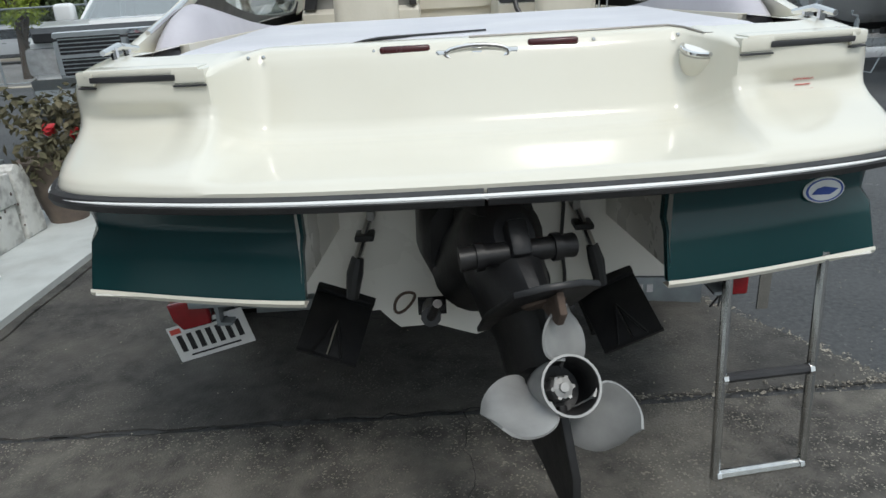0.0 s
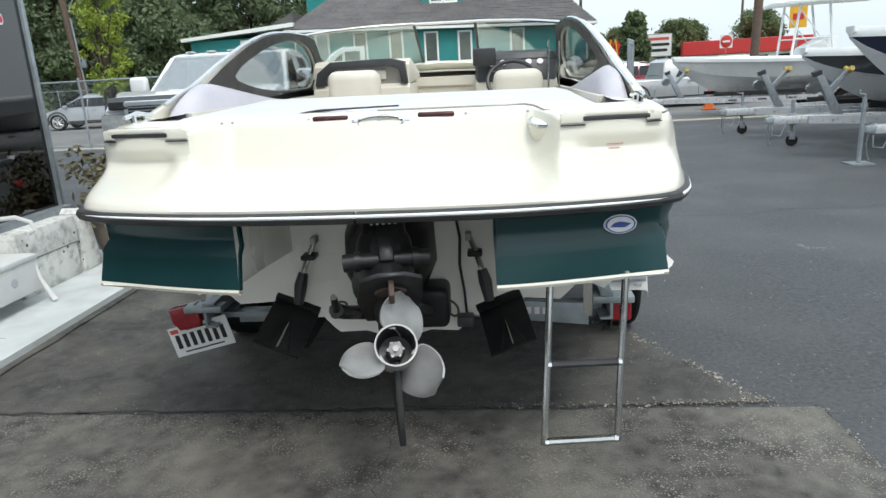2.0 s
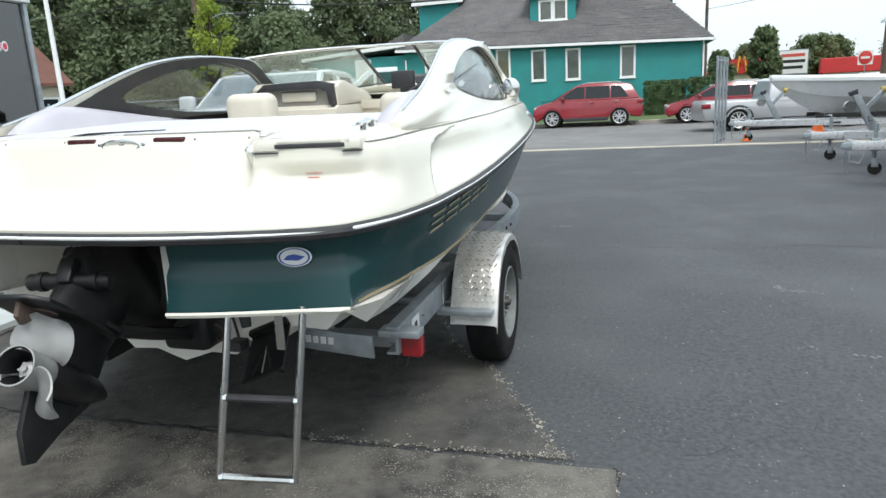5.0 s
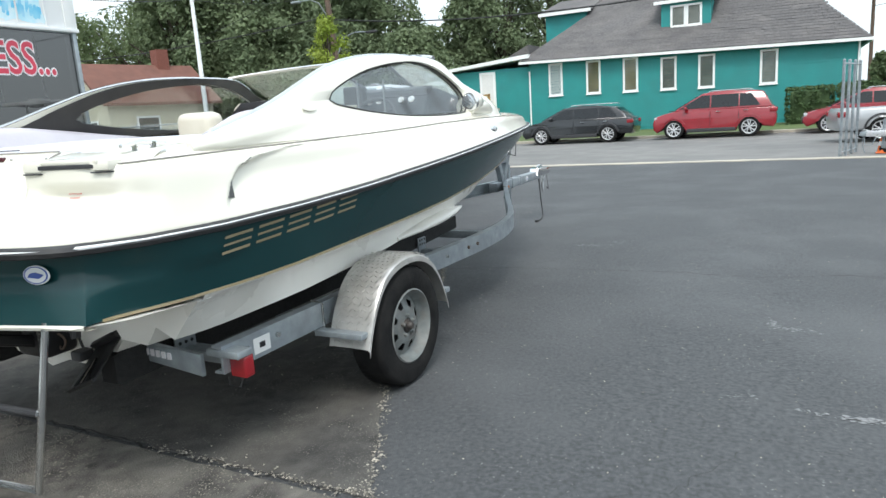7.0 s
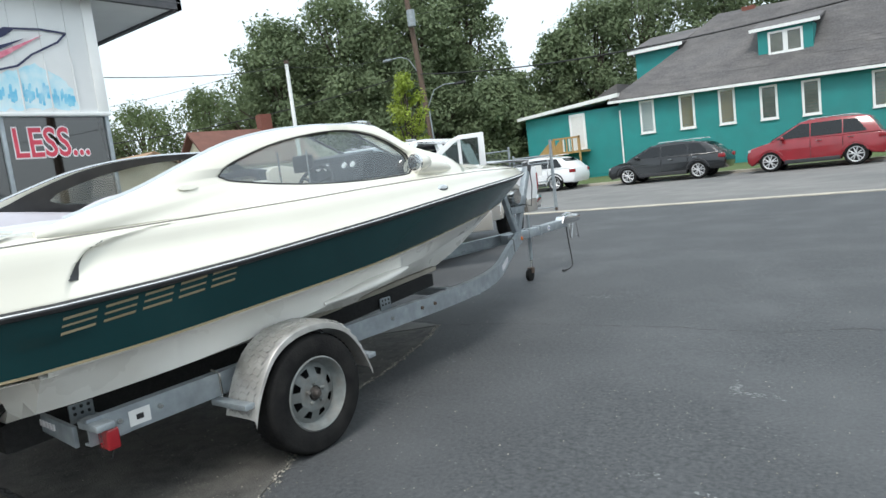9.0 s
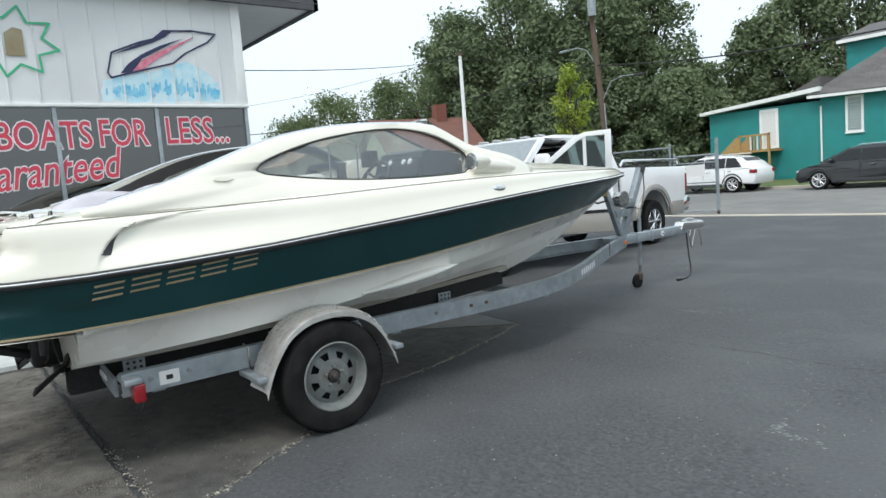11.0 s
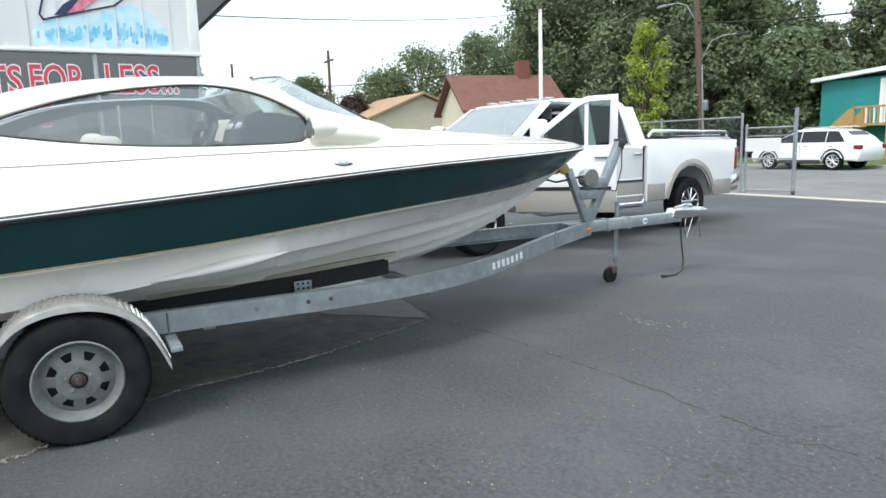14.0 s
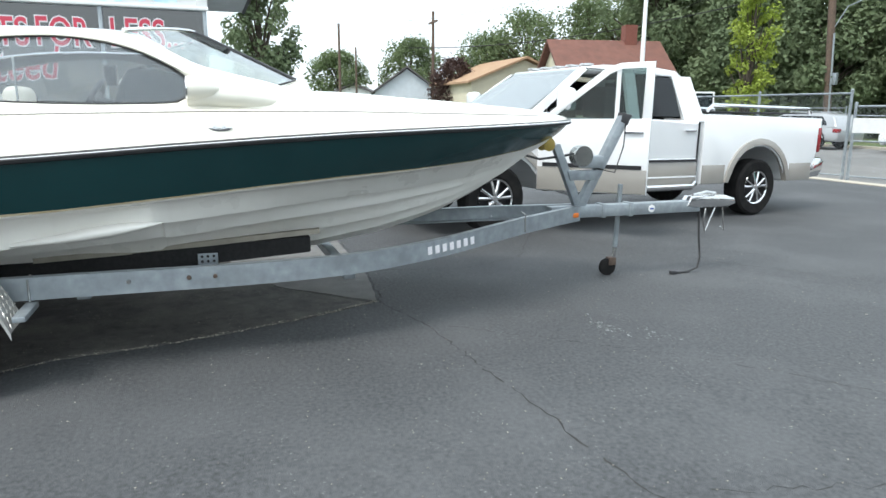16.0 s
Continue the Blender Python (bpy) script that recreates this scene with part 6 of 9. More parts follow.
WATER = [(3.19, 2.62), (3.2, 2.84), (3.54, 2.92), (3.97, 3.02), (4.14, 3.09), (4.36, 2.96), (4.47, 2.84), (4.5, 2.62)]
part("water_wash", PR(rough_edge(WATER, 0.05, 0.02, 4), WX - 0.004, WX + 0.0015, 0.0), SKYBLUE, art, "thin pale blue wash", smooth=False)
rngw = random.Random(12)
for j, (colour, count) in enumerate(((SKYBLUE, 70), (mat("deep_blue_brush_paint", (0.08, 0.42, 0.66), (0.25, 0.58, 0.74), 14.0, 0.6, stain=(0.55, 0.72, 0.8), sscale=9.0, samount=0.6), 95))):
    bm = bmesh.new()
    for k in range(count):
        y, w, h = rngw.uniform(3.22, 4.46), rngw.uniform(0.008, 0.022), rngw.uniform(0.03, 0.11)
        top = lerp(y, [3.2, 3.54, 3.97, 4.14, 4.36, 4.47], [2.84, 2.92, 3.02, 3.06, 2.94, 2.84]) - 0.05
        z = rngw.uniform(2.64, max(2.66, top - h)) if j == 0 else rngw.uniform(2.66, max(2.68, 2.66 + (top - 2.66) * 0.8 - h))
        off = WX + 0.002 + 0.0012 * j + 0.000006 * k
        bm.faces.new([bm.verts.new((off, y + a * w + d, z + c * h)) for a, c, d in ((-1, 0, 0), (0.3, -0.12, 0), (1, 0.05, 0), (0.9, 0.9, 0.004), (0, 1, 0.004), (-0.8, 0.85, 0.004))])
    bmesh.ops.solidify(bm, geom=bm.faces[:], thickness=0.001)
    part("brush_strokes", bm, colour, art, "short vertical brush strokes of blue paint", smooth=False)
wall_line([(3.27, 2.92), (3.33, 3.14), (3.64, 3.27), (3.78, 3.31), (3.9, 3.41), (4.24, 3.43), (4.49, 3.41), (4.39, 3.31), (4.12, 3.17), (3.97, 3.05), (3.55, 2.94), (3.3, 2.87)], 0.010, PAINTNAVY, "hull_outline")
part("deck_stripe", PR([(3.34, 3.12), (3.64, 3.26), (3.78, 3.31), (3.9, 3.41), (4.0, 3.41), (3.91, 3.34), (3.77, 3.27), (3.58, 3.20)], WX + 0.004, WX + 0.0135, 0.0), PAINTNAVY, art, smooth=False)
part("hull_stripe", PR([(3.4, 2.92), (3.49, 3.03), (3.63, 3.13), (3.84, 3.24), (4.09, 3.33), (3.84, 3.2), (3.64, 3.09), (3.52, 2.94)], WX + 0.004, WX + 0.016, 0.0), PAINTNAVY, art, smooth=False)
part("hull_stripe", PR([(3.53, 2.95), (3.62, 3.06), (3.84, 3.18), (4.25, 3.37), (3.99, 3.21), (3.78, 3.08), (3.64, 2.97)], WX + 0.004, WX + 0.0165, 0.0), SIGNPINK, art, smooth=False)
star = []
for k in range(16):
    a, r = 2 * math.pi * k / 16 + 0.2, 0.42 if k % 2 else 0.27
    star.append((2.42 + r * math.cos(a) * 1.0, 3.2 + r * math.sin(a) * 0.85))
wall_line(star, 0.012, PAINTGREEN, "star_outline")
part("star_mark", PR([(2.36, 3.06), (2.52, 3.06), (2.52, 3.32), (2.44, 3.34), (2.36, 3.28)], WX + 0.004, WX + 0.015, 0.0), GOLD, art, smooth=False)
wall_line([(1.2, 2.8), (1.5, 3.3), (1.9, 2.9)], 0.012, PAINTGREEN, "star_outline", False)

# raised porch walk, bench, planter
flat("porch_walk", rough_edge([(-12, -9), (-2.36, -9), (-2.36, 5.35), (-12, 5.35)], 0.4, 0.006, 8), -0.2, 0.11, PORCH, "raised porch walk in chipped pale grey paint", "pavement", 0.012)
crack([(-3.1, 2.9), (-2.38, 2.95)], 0.005, 31, z=0.1115, label="dark joint across the painted porch walk")
flat("porch_edge", rough_edge([(-2.36, -9), (-2.30, -9), (-2.29, 5.35), (-2.36, 5.35)], 0.2, 0.008, 9), -0.2, 0.07, CONCRETE, "bare broken concrete edge of the porch", "kerb")
bench = thing("garden_bench", "white painted iron bench with peeling paint against the shop wall", "bench", pose(-2.95, 3.1, 0.11))
part("seat", B(-0.2, 0.14, -0.75, 0.72, 0.33, 0.37, 0.01), PLATEW, bench, "white bench seat")
part("front_panel", B(0.11, 0.13, -0.75, 0.72, 0.10, 0.34, 0.005), PLATEW, bench, "white front panel with painted flowers")
for y in (-0.5, -0.2, 0.15, 0.45):
    part("painted_flower", L([(0.0, 0.003), (0.03, 0.003), (0.035, 0.0)], (0.131, y, 0.22), (1, 0, 0), 8), mat("violet_paint", (0.35, 0.25, 0.5)) if y == -0.5 else LAVENDER, bench, smooth=False)
for y in (-0.72, 0.70):
    part("arm", T([(-0.2, y, 0.62), (0.05, y, 0.64), (0.16, y, 0.60), (0.18, y, 0.54), (0.13, y, 0.52)], 0.016, 8), PLATEW, bench, "curled white arm")
    part("leg", T([(0.10, y, 0.35), (0.14, y, 0.18), (0.22, y, 0.01)], [0.018, 0.015, 0.02], 8), PLATEW, bench)
    part("leg", T([(-0.2, y, 0.62), (-0.2, y, 0.3), (-0.22, y, 0.01)], 0.016, 8), PLATEW, bench)
PEEL = mat("peeling_white_paint", (0.74, 0.74, 0.71), (0.66, 0.66, 0.62), 10, 0.7, bump=0.4, stain=(0.12, 0.11, 0.10), sscale=16, samount=0.55)
planter = thing("planter_box", "white board planter with peeling paint beside the shop window", "planter", pose(-3.07, 4.3, 0.11))
part("upper_board", B(-0.10, 0.10, -0.46, 0.26, 0.28, 0.50, 0.012), PEEL, planter, "peeling white board")
part("lower_board", B(-0.09, 0.085, -0.46, 0.25, 0.0, 0.275, 0.008), PEEL, planter, "peeling white board")
part("end_post", PR([(0.0, 0.0), (0.0, 0.50), (0.05, 0.54), (0.14, 0.52), (0.19, 0.40), (0.20, 0.12), (0.24, 0.0)], -0.09, 0.095, 0.02), PEEL, planter, "chipped white end post").matrix_local = pose(0, 0.30, 0)
rngq = random.Random(77)
for k in range(14):
    y, z, r = rngq.uniform(-0.42, 0.44), rngq.uniform(0.06, 0.46), rngq.uniform(0.006, 0.014)
    part("paint_chip", L([(0.0, 0.0025), (r * 0.8, 0.002), (r, 0.0)], (0.1 if z > 0.28 else 0.085, y, z), (1, 0, 0), 6), RUST, planter, smooth=False)
pot = thing("flower_pot", "brown pot with dry trailing vines and red flowers", "potted plant", pose(-2.92, 5.06, 0.11))
part("pot", L([(0.0, 0.0), (0.14, 0.0), (0.2, 0.25), (0.24, 0.46), (0.26, 0.48), (0.25, 0.5), (0.2, 0.48), (0.0, 0.46)], (0, 0, 0), (0, 0, 1), 20), TERRACOTTA, pot, "weathered brown pot")


def leaf_cloud(centres, n, size, seed, spread=1.0, flat_bias=0.5):
    """Many small bent leaves scattered about clump centres (x, y, z, radius)."""
    rng = np.random.RandomState(seed)
    c = np.array(centres)
    wgt = c[:, 3] ** 2
    idx = rng.choice(len(c), n, p=wgt / wgt.sum())
    d = rng.normal(size=(n, 3))
    d /= np.linalg.norm(d, axis=1)[:, None]
    r = c[idx, 3] * (0.25 + 0.55 * rng.rand(n) ** 0.5 + 0.28 * np.abs(rng.normal(size=n)))
    p = c[idx, :3] + d * r[:, None] * spread
    nrm = d + rng.normal(size=(n, 3)) * 0.8 + np.array([0, 0, flat_bias])
    nrm /= np.linalg.norm(nrm, axis=1)[:, None]
    t = np.cross(nrm, rng.normal(size=(n, 3)))
    t /= np.linalg.norm(t, axis=1)[:, None]
    b = np.cross(nrm, t)
    s = size * (0.6 + 0.8 * rng.rand(n))[:, None]
    v = np.stack([p - t * s, p + b * s * 0.55 + nrm * s * 0.12, p + t * s, p - b * s * 0.55 + nrm * s * 0.12], axis=1).reshape(-1, 3)
    me = bpy.data.meshes.new("leaves")
    me.from_pydata(v.tolist(), [], np.arange(4 * n).reshape(-1, 4).tolist())
    return me


def leaves(name, me, material, parent, label=""):
    me.materials.append(material)
    ob = new(name, me)
    ob.parent = parent
    return tagged(ob, label, kind="")


rngp = random.Random(5)
leaves("foliage", leaf_cloud([(rngp.uniform(-0.25, 0.25), rngp.uniform(-0.25, 0.25), 0.5 + rngp.uniform(-0.05, 0.4), 0.16) for _ in range(14)] + [(0.22 - 0.03 * k, -0.2 + 0.05 * k, 0.5 - 0.07 * k, 0.07) for k in range(5)], 1100, 0.035, 3), VINE, pot)
for k, spot in enumerate(((0.1, -0.15, 0.72, 0.035), (0.18, 0.05, 0.65, 0.03))):
    leaves("bloom", leaf_cloud([spot], 24, 0.03, 4 + k), FLOWER, pot, "red bloom")


# ---- vehicles ----
def arc_pts(cy, cz, r, a0, a1, n=9):
    return [(cy + r * math.cos(radians(a0 + (a1 - a0) * k / n)), cz + r * math.sin(radians(a0 + (a1 - a0) * k / n))) for k in range(n + 1)]


def road_wheel(parent, c, s, r, w, rim_r, rim_mat, spokes=5):
    wh = thing("wheel", "", "")
    wh.parent = parent
    part("tyre", L([(rim_r, -w * 0.42), (rim_r + 0.02, -w * 0.48), (r * 0.9, -w * 0.5), (r * 0.98, -w * 0.4), (r, 0), (r * 0.98, w * 0.4), (r * 0.9, w * 0.5), (rim_r + 0.02, w * 0.48), (rim_r, w * 0.42)], c, (s, 0, 0), 32), TYRE, wh, "black tyre")
    bm = L([(rim_r + 0.004, w * 0.44), (rim_r, w * 0.47), (rim_r * 0.92, w * 0.42), (rim_r * 0.88, w * 0.1)], c, (s, 0, 0), 32)
    C = Vector(c)
    for k in range(spokes):
        a = 2 * math.pi * k / spokes + 0.3
        d, t = Vector((0, math.cos(a), math.sin(a))), Vector((0, -math.sin(a), math.cos(a)))
        for o in (-0.16, 0.16):
            q = [C + Vector((s * w * 0.40, 0, 0)) + d * rim_r * 0.16, C + Vector((s * w * 0.40, 0, 0)) + d * rim_r * 0.55 + t * rim_r * o * 0.8, C + Vector((s * w * 0.36, 0, 0)) + d * rim_r * 0.93 + t * rim_r * o * 1.5]
            tube(bm, q, [rim_r * 0.1, rim_r * 0.075, rim_r * 0.085], 6)
    lathe(bm, [(0.0, w * 0.47), (rim_r * 0.16, w * 0.46), (rim_r * 0.2, w * 0.40)], c, (s, 0, 0), 12)
    part("rim", bm, rim_mat, wh, "spoked bright rim")
    part("brake", L([(0.0, w * 0.08), (rim_r * 0.9, w * 0.08), (rim_r * 0.9, -w * 0.2)], c, (s, 0, 0), 20), INK, wh)
    return wh


truck = thing("pickup_truck", "white crew-cab pickup with tan lower panels and its driver door open", "pickup truck", pose(-3.534, 12.111, 0, 0.7, 0, 186.2) @ Matrix.Diagonal((1, 1, 1.03, 1)))
HW = 0.98
lower = [(1.16, 0.47), (1.16, 1.31), (2.3, 1.33), (3.45, 1.31), (3.62, 1.30), (4.1, 1.27), (4.55, 1.2), (4.72, 1.12), (4.76, 0.95), (4.76, 0.62), (4.45, 0.56)] + arc_pts(3.82, 0.42, 0.54, 20, 165) + [(3.25, 0.47)]
part("cab_body", PR(lower, -HW, HW, 0.045, taper=lambda u, v: 0.05 * max(0, u - 3.9) ** 1.0), TRUCKW, truck, "white cab and hood")
bed = [(-1.12, 0.50), (-1.22, 0.75), (-1.29, 1.1), (-1.30, 1.37), (1.10, 1.40), (1.10, 0.47), (0.66, 0.47)] + arc_pts(0, 0.42, 0.60, 8, 172) + [(-0.64, 0.47)]
part("bed", PR(bed, -HW, HW, 0.04), TRUCKW, truck, "white cargo bed")
part("bed_cover", B(-0.86, 0.86, -1.16, 1.06, 1.425, 1.442, 0.004), DASH, truck, "black bed cover")
tp = lambda u, v: 0.02 + max(0.0, v - 1.3) * 0.24
roof = [(1.20, 1.29), (1.24, 1.45), (1.36, 1.86), (1.48, 1.94), (1.8, 1.965), (2.55, 1.965), (2.78, 1.93), (2.86, 1.90), (3.54, 1.30)]
part("roof", PR([(1.36, 1.85), (1.48, 1.94), (1.8, 1.965), (2.55, 1.965), (2.78, 1.93), (2.83, 1.89)], -HW, HW, 0.03, taper=tp), TRUCKW, truck, "white roof")
for s in (1, -1):
    for a, c, w in (((1.24, 1.30), (1.40, 1.87), 0.16), ((2.20, 1.30), (2.22, 1.88), 0.07), ((3.46, 1.30), (2.80, 1.90), 0.05)):
        q0, q1 = Vector((s * (HW - tp(0, a[1]) - 0.03), a[0], a[1])), Vector((s * (HW - tp(0, c[1]) - 0.03), c[0], c[1]))
        d, o, i = Vector((0, w, 0)), Vector((s * 0.025, 0, 0)), Vector((s * -0.03, 0, 0))
        bm = bmesh.new()
        loft(bm, [[q - d + o, q + d + o, q + d + i, q - d + i] for q in (q0, q1)])
        part("pillar", bm, TRUCKW, truck, "white roof pillar")
inside = bmesh.new()
box(inside, -0.84, 0.84, 1.5, 3.3, 1.0, 1.315)
for x in (-0.42, 0.42):
    box(inside, x - 0.24, x + 0.24, 2.25, 2.42, 1.2, 1.72, 0.05)
    box(inside, x - 0.24, x + 0.24, 1.45, 1.58, 1.2, 1.66, 0.05)
part("interior", inside, DASH, truck, "dark interior")
ws_t = PR([(2.79, 1.90), (3.50, 1.31), (3.52, 1.325), (2.81, 1.915)], -HW + 0.05, HW - 0.05, 0.0, taper=tp)
part("windscreen", ws_t, glass("truck_glass", (0.55, 0.62, 0.6), 0.04, 0.4), truck, "pale reflecting windscreen", smooth=False)
part("rear_window", PR([(1.255, 1.34), (1.385, 1.84), (1.37, 1.845), (1.24, 1.34)], -0.86, 0.86, 0.0, taper=lambda u, v: max(0, v - 1.3) * 0.2), CARGLASS, truck, smooth=False)
for s in (1, -1):
    def side_pane(poly, name="side_window"):
        bm = bmesh.new()
        loft(bm, [[(s * (HW - tp(0, v) - o), u, v) for u, v in poly] for o in (0.012, 0.02)])
        part(name, bm, CARGLASS, truck, "dark tinted window", smooth=False)
    side_pane([(1.46, 1.36), (1.55, 1.84), (2.13, 1.86), (2.13, 1.36)])
    if s > 0:
        side_pane([(2.28, 1.36), (2.28, 1.86), (2.70, 1.86), (3.28, 1.36)])
    part("tail_lamp", B(*sorted((s * 0.84, s * 0.985)), -1.308, -1.21, 0.88, 1.24, 0.02), REDLENS, truck, "red tail lamp")
    part("headlamp", PR([(4.50, 0.90), (4.78, 0.90), (4.80, 1.0), (4.77, 1.08), (4.52, 1.12)], *sorted((s * 0.68, s * 0.965)), 0.02), LAMPGLASS, truck, "clear headlamp")
    for c in (0.0, 3.82):
        ring = arc_pts(c, 0.42, 0.665 if c == 0 else 0.62, 6, 174, 14) + arc_pts(c, 0.42, 0.59 if c == 0 else 0.53, 174, 6, 14)
        part("arch_flare", PR(ring, *sorted((s * (HW - 0.06), s * (HW + 0.03))), 0.012), TAN, truck, "tan wheel-arch flare")
        road_wheel(truck, (s * 0.84, c, 0.40), s, 0.40, 0.27, 0.235, CHROME)
    for y0, y1 in ((1.17, 2.16), (2.20, 3.24)):
        part("lower_panel", B(*sorted((s * (HW - 0.02), s * (HW + 0.006))), y0, y1, 0.475, 0.775, 0.004), TAN, truck, "tan lower door panel")
        part("sill_line", B(*sorted((s * (HW + 0.002), s * (HW + 0.01))), y0, y1, 0.575, 0.595, 0.003), TRUCKW, truck, "pale crease along the sill")
        if not (s < 0 and y0 > 2):
            part("door_moulding", B(*sorted((s * HW, s * (HW + 0.018))), y0 + 0.02, y1 - 0.02, 0.775, 0.825, 0.005), CHROME, truck, "chrome-edged door moulding")
            part("moulding_insert", B(*sorted((s * (HW + 0.01), s * (HW + 0.021))), y0 + 0.03, y1 - 0.03, 0.786, 0.814, 0.002), INK, truck, "dark moulding insert", smooth=False)
            part("door_handle", B(*sorted((s * HW, s * (HW + 0.035))), y0 + 0.06, y0 + 0.24, 1.17, 1.20, 0.01), CHROME, truck, "chrome door handle")
            part("door_seam", B(*sorted((s * (HW - 0.01), s * (HW + 0.003))), y0 - 0.006, y0 + 0.006, 0.6, 1.29), INK, truck, smooth=False)
    for y0, y1 in ((-1.13, -0.66), (0.66, 1.08)):
        part("lower_panel", B(*sorted((s * (HW - 0.02), s * (HW + 0.006))), y0, y1, 0.48, 0.73, 0.004), TAN, truck, "tan lower bed panel")
    rl = part("bed_rail", T([(s * 0.90, -1.1, 1.43), (s * 0.90, -1.05, 1.50), (s * 0.90, 0.9, 1.52), (s * 0.90, 1.0, 1.44)], 0.024, 8), CHROME, truck, "chrome bed rail")
    part("side_step", T([(s * 1.0, 1.2, 0.50), (s * 1.06, 1.3, 0.46), (s * 1.06, 3.05, 0.46), (s * 1.0, 3.15, 0.50)], 0.042, 10), CHROME, truck, "chrome side step")
    m = part("tow_mirror", B(*sorted((s * 1.02, s * 1.26)), 3.12, 3.24, 1.40, 1.66, 0.05, 3), TRUCKW, truck, "white tow mirror")
    part("mirror_arm", T([(s * 0.94, 3.22, 1.40), (s * 1.08, 3.18, 1.44)], 0.03, 8), DASH, m)
    part("mirror_glass", B(*sorted((s * 1.04, s * 1.22)), 3.115, 3.125, 1.43, 1.63), CHROME, m, smooth=False)
part("front_bumper", PR([(4.60, 0.50), (4.88, 0.54), (4.96, 0.64), (4.97, 0.80), (4.90, 0.87), (4.66, 0.87)], -1.0, 1.0, 0.03, taper=lambda u, v: max(0, u - 4.8) * 0.6), CHROME, truck, "chrome front bumper")
part("rear_bumper", PR([(-1.0, 0.50), (-1.34, 0.52), (-1.42, 0.62), (-1.43, 0.74), (-1.38, 0.80), (-1.16, 0.80)], -0.985, 0.985, 0.04), CHROME, truck, "chrome rear bumper")
gr = part("grille", B(-0.68, 0.68, 4.70, 4.82, 0.86, 1.19, 0.03), CHROME, truck, "chrome crosshair grille")
for x0, x1 in ((-0.62, -0.04), (0.04, 0.62)):
    for z0, z1 in ((0.885, 1.005), (1.03, 1.15)):
        part("grille_opening", B(x0, x1, 4.80, 4.83, z0, z1), INK, gr, smooth=False)
        for k in range(4):
            part("grille_bar", B(x0, x1, 4.83, 4.836, z0 + 0.018 + k * 0.028, z0 + 0.026 + k * 0.028), GALV, gr, smooth=False)
part("hood_shield", PR([(4.52, 1.20), (4.70, 1.165), (4.80, 1.12), (4.83, 1.13), (4.79, 1.185), (4.56, 1.225)], -0.95, 0.95, 0.012, taper=lambda u, v: 0.5 * max(0, u - 4.6)), INK, truck, "dark smoked deflector along the hood edge")
part("hood_scoop", PR([(3.7, 1.27), (4.5, 1.2), (4.45, 1.255), (3.8, 1.33)], -0.42, 0.42, 0.02), TRUCKW, truck)
for x in (-0.6, -0.3, 0.0, 0.3, 0.6):
    part("roof_lamp", B(x - 0.06, x + 0.06, 2.58, 2.70, 1.955, 1.985, 0.012), LAMPGLASS, truck, "small clearance lamp")
# open driver door, hinged at its front edge
door = thing("open_door", "", "")
door.parent = truck
part("door_panel", PR([(0.0, 0.50), (0.0, 1.31), (-1.06, 1.33), (-1.06, 0.50)], -0.09, 0.0, 0.02), TRUCKW, door, "white door panel")
part("door_lower", PR([(-0.01, 0.51), (-0.01, 0.775), (-1.05, 0.775), (-1.05, 0.51)], -0.1, -0.085, 0.004), TAN, door, "tan lower strip")
part("moulding", B(-0.105, -0.085, -1.0, -0.06, 0.778, 0.822), INK, door, smooth=False)
part("handle", B(-0.125, -0.085, -1.0, -0.82, 1.17, 1.20, 0.01), CHROME, door)
fr = [(-0.02, 1.31), (-0.62, 1.86), (-0.75, 1.915), (-1.06, 1.93), (-1.06, 1.31), (-0.97, 1.31), (-0.99, 1.87), (-0.76, 1.86), (-0.66, 1.81), (-0.13, 1.31)]
part("window_frame", PR(fr, -0.07, -0.02, 0.008), TRUCKW, door, "white window frame")
ob = part("pane", PR([(-0.12, 1.31), (-0.67, 1.82), (-0.76, 1.865), (-0.99, 1.875), (-0.97, 1.31)], -0.05, -0.044, 0.0), glass("door_glass", (0.42, 0.50, 0.49)), door, "green-tinted door glass", smooth=False)
part("vent_bar", B(-0.055, -0.035, -0.76, -0.72, 1.31, 1.86), TRUCKW, door, smooth=False)

# true lengths along the truck: the cab and the hood are drawn out from the first layout
OLD, TRUE = [-2, 1.1, 1.2, 2.2, 3.3, 3.82, 4.76, 5.0], [-2, 1.14, 1.28, 2.34, 3.72, 4.38, 5.25, 5.47]
for ob in truck.children_recursive:
    if ob.type != "MESH" or ob.parent is door:
        continue
    if ob.parent.name.startswith("wheel"):
        if max(v.co.y for v in ob.data.vertices) > 3:
            ob.data.transform(Matrix.Translation((0, 0.56, 0)))
    else:
        for v in ob.data.vertices:
            v.co.z += 0.30 * max(0.0, v.co.z - 0.62) * step(v.co.y, 3.3, 4.1)
            v.co.y = lerp(v.co.y, OLD, TRUE)
door.matrix_local = pose(-HW + 0.02, 3.80, 0, 0, 0, -47) @ Matrix.Diagonal((1, 1.2, 1, 1))


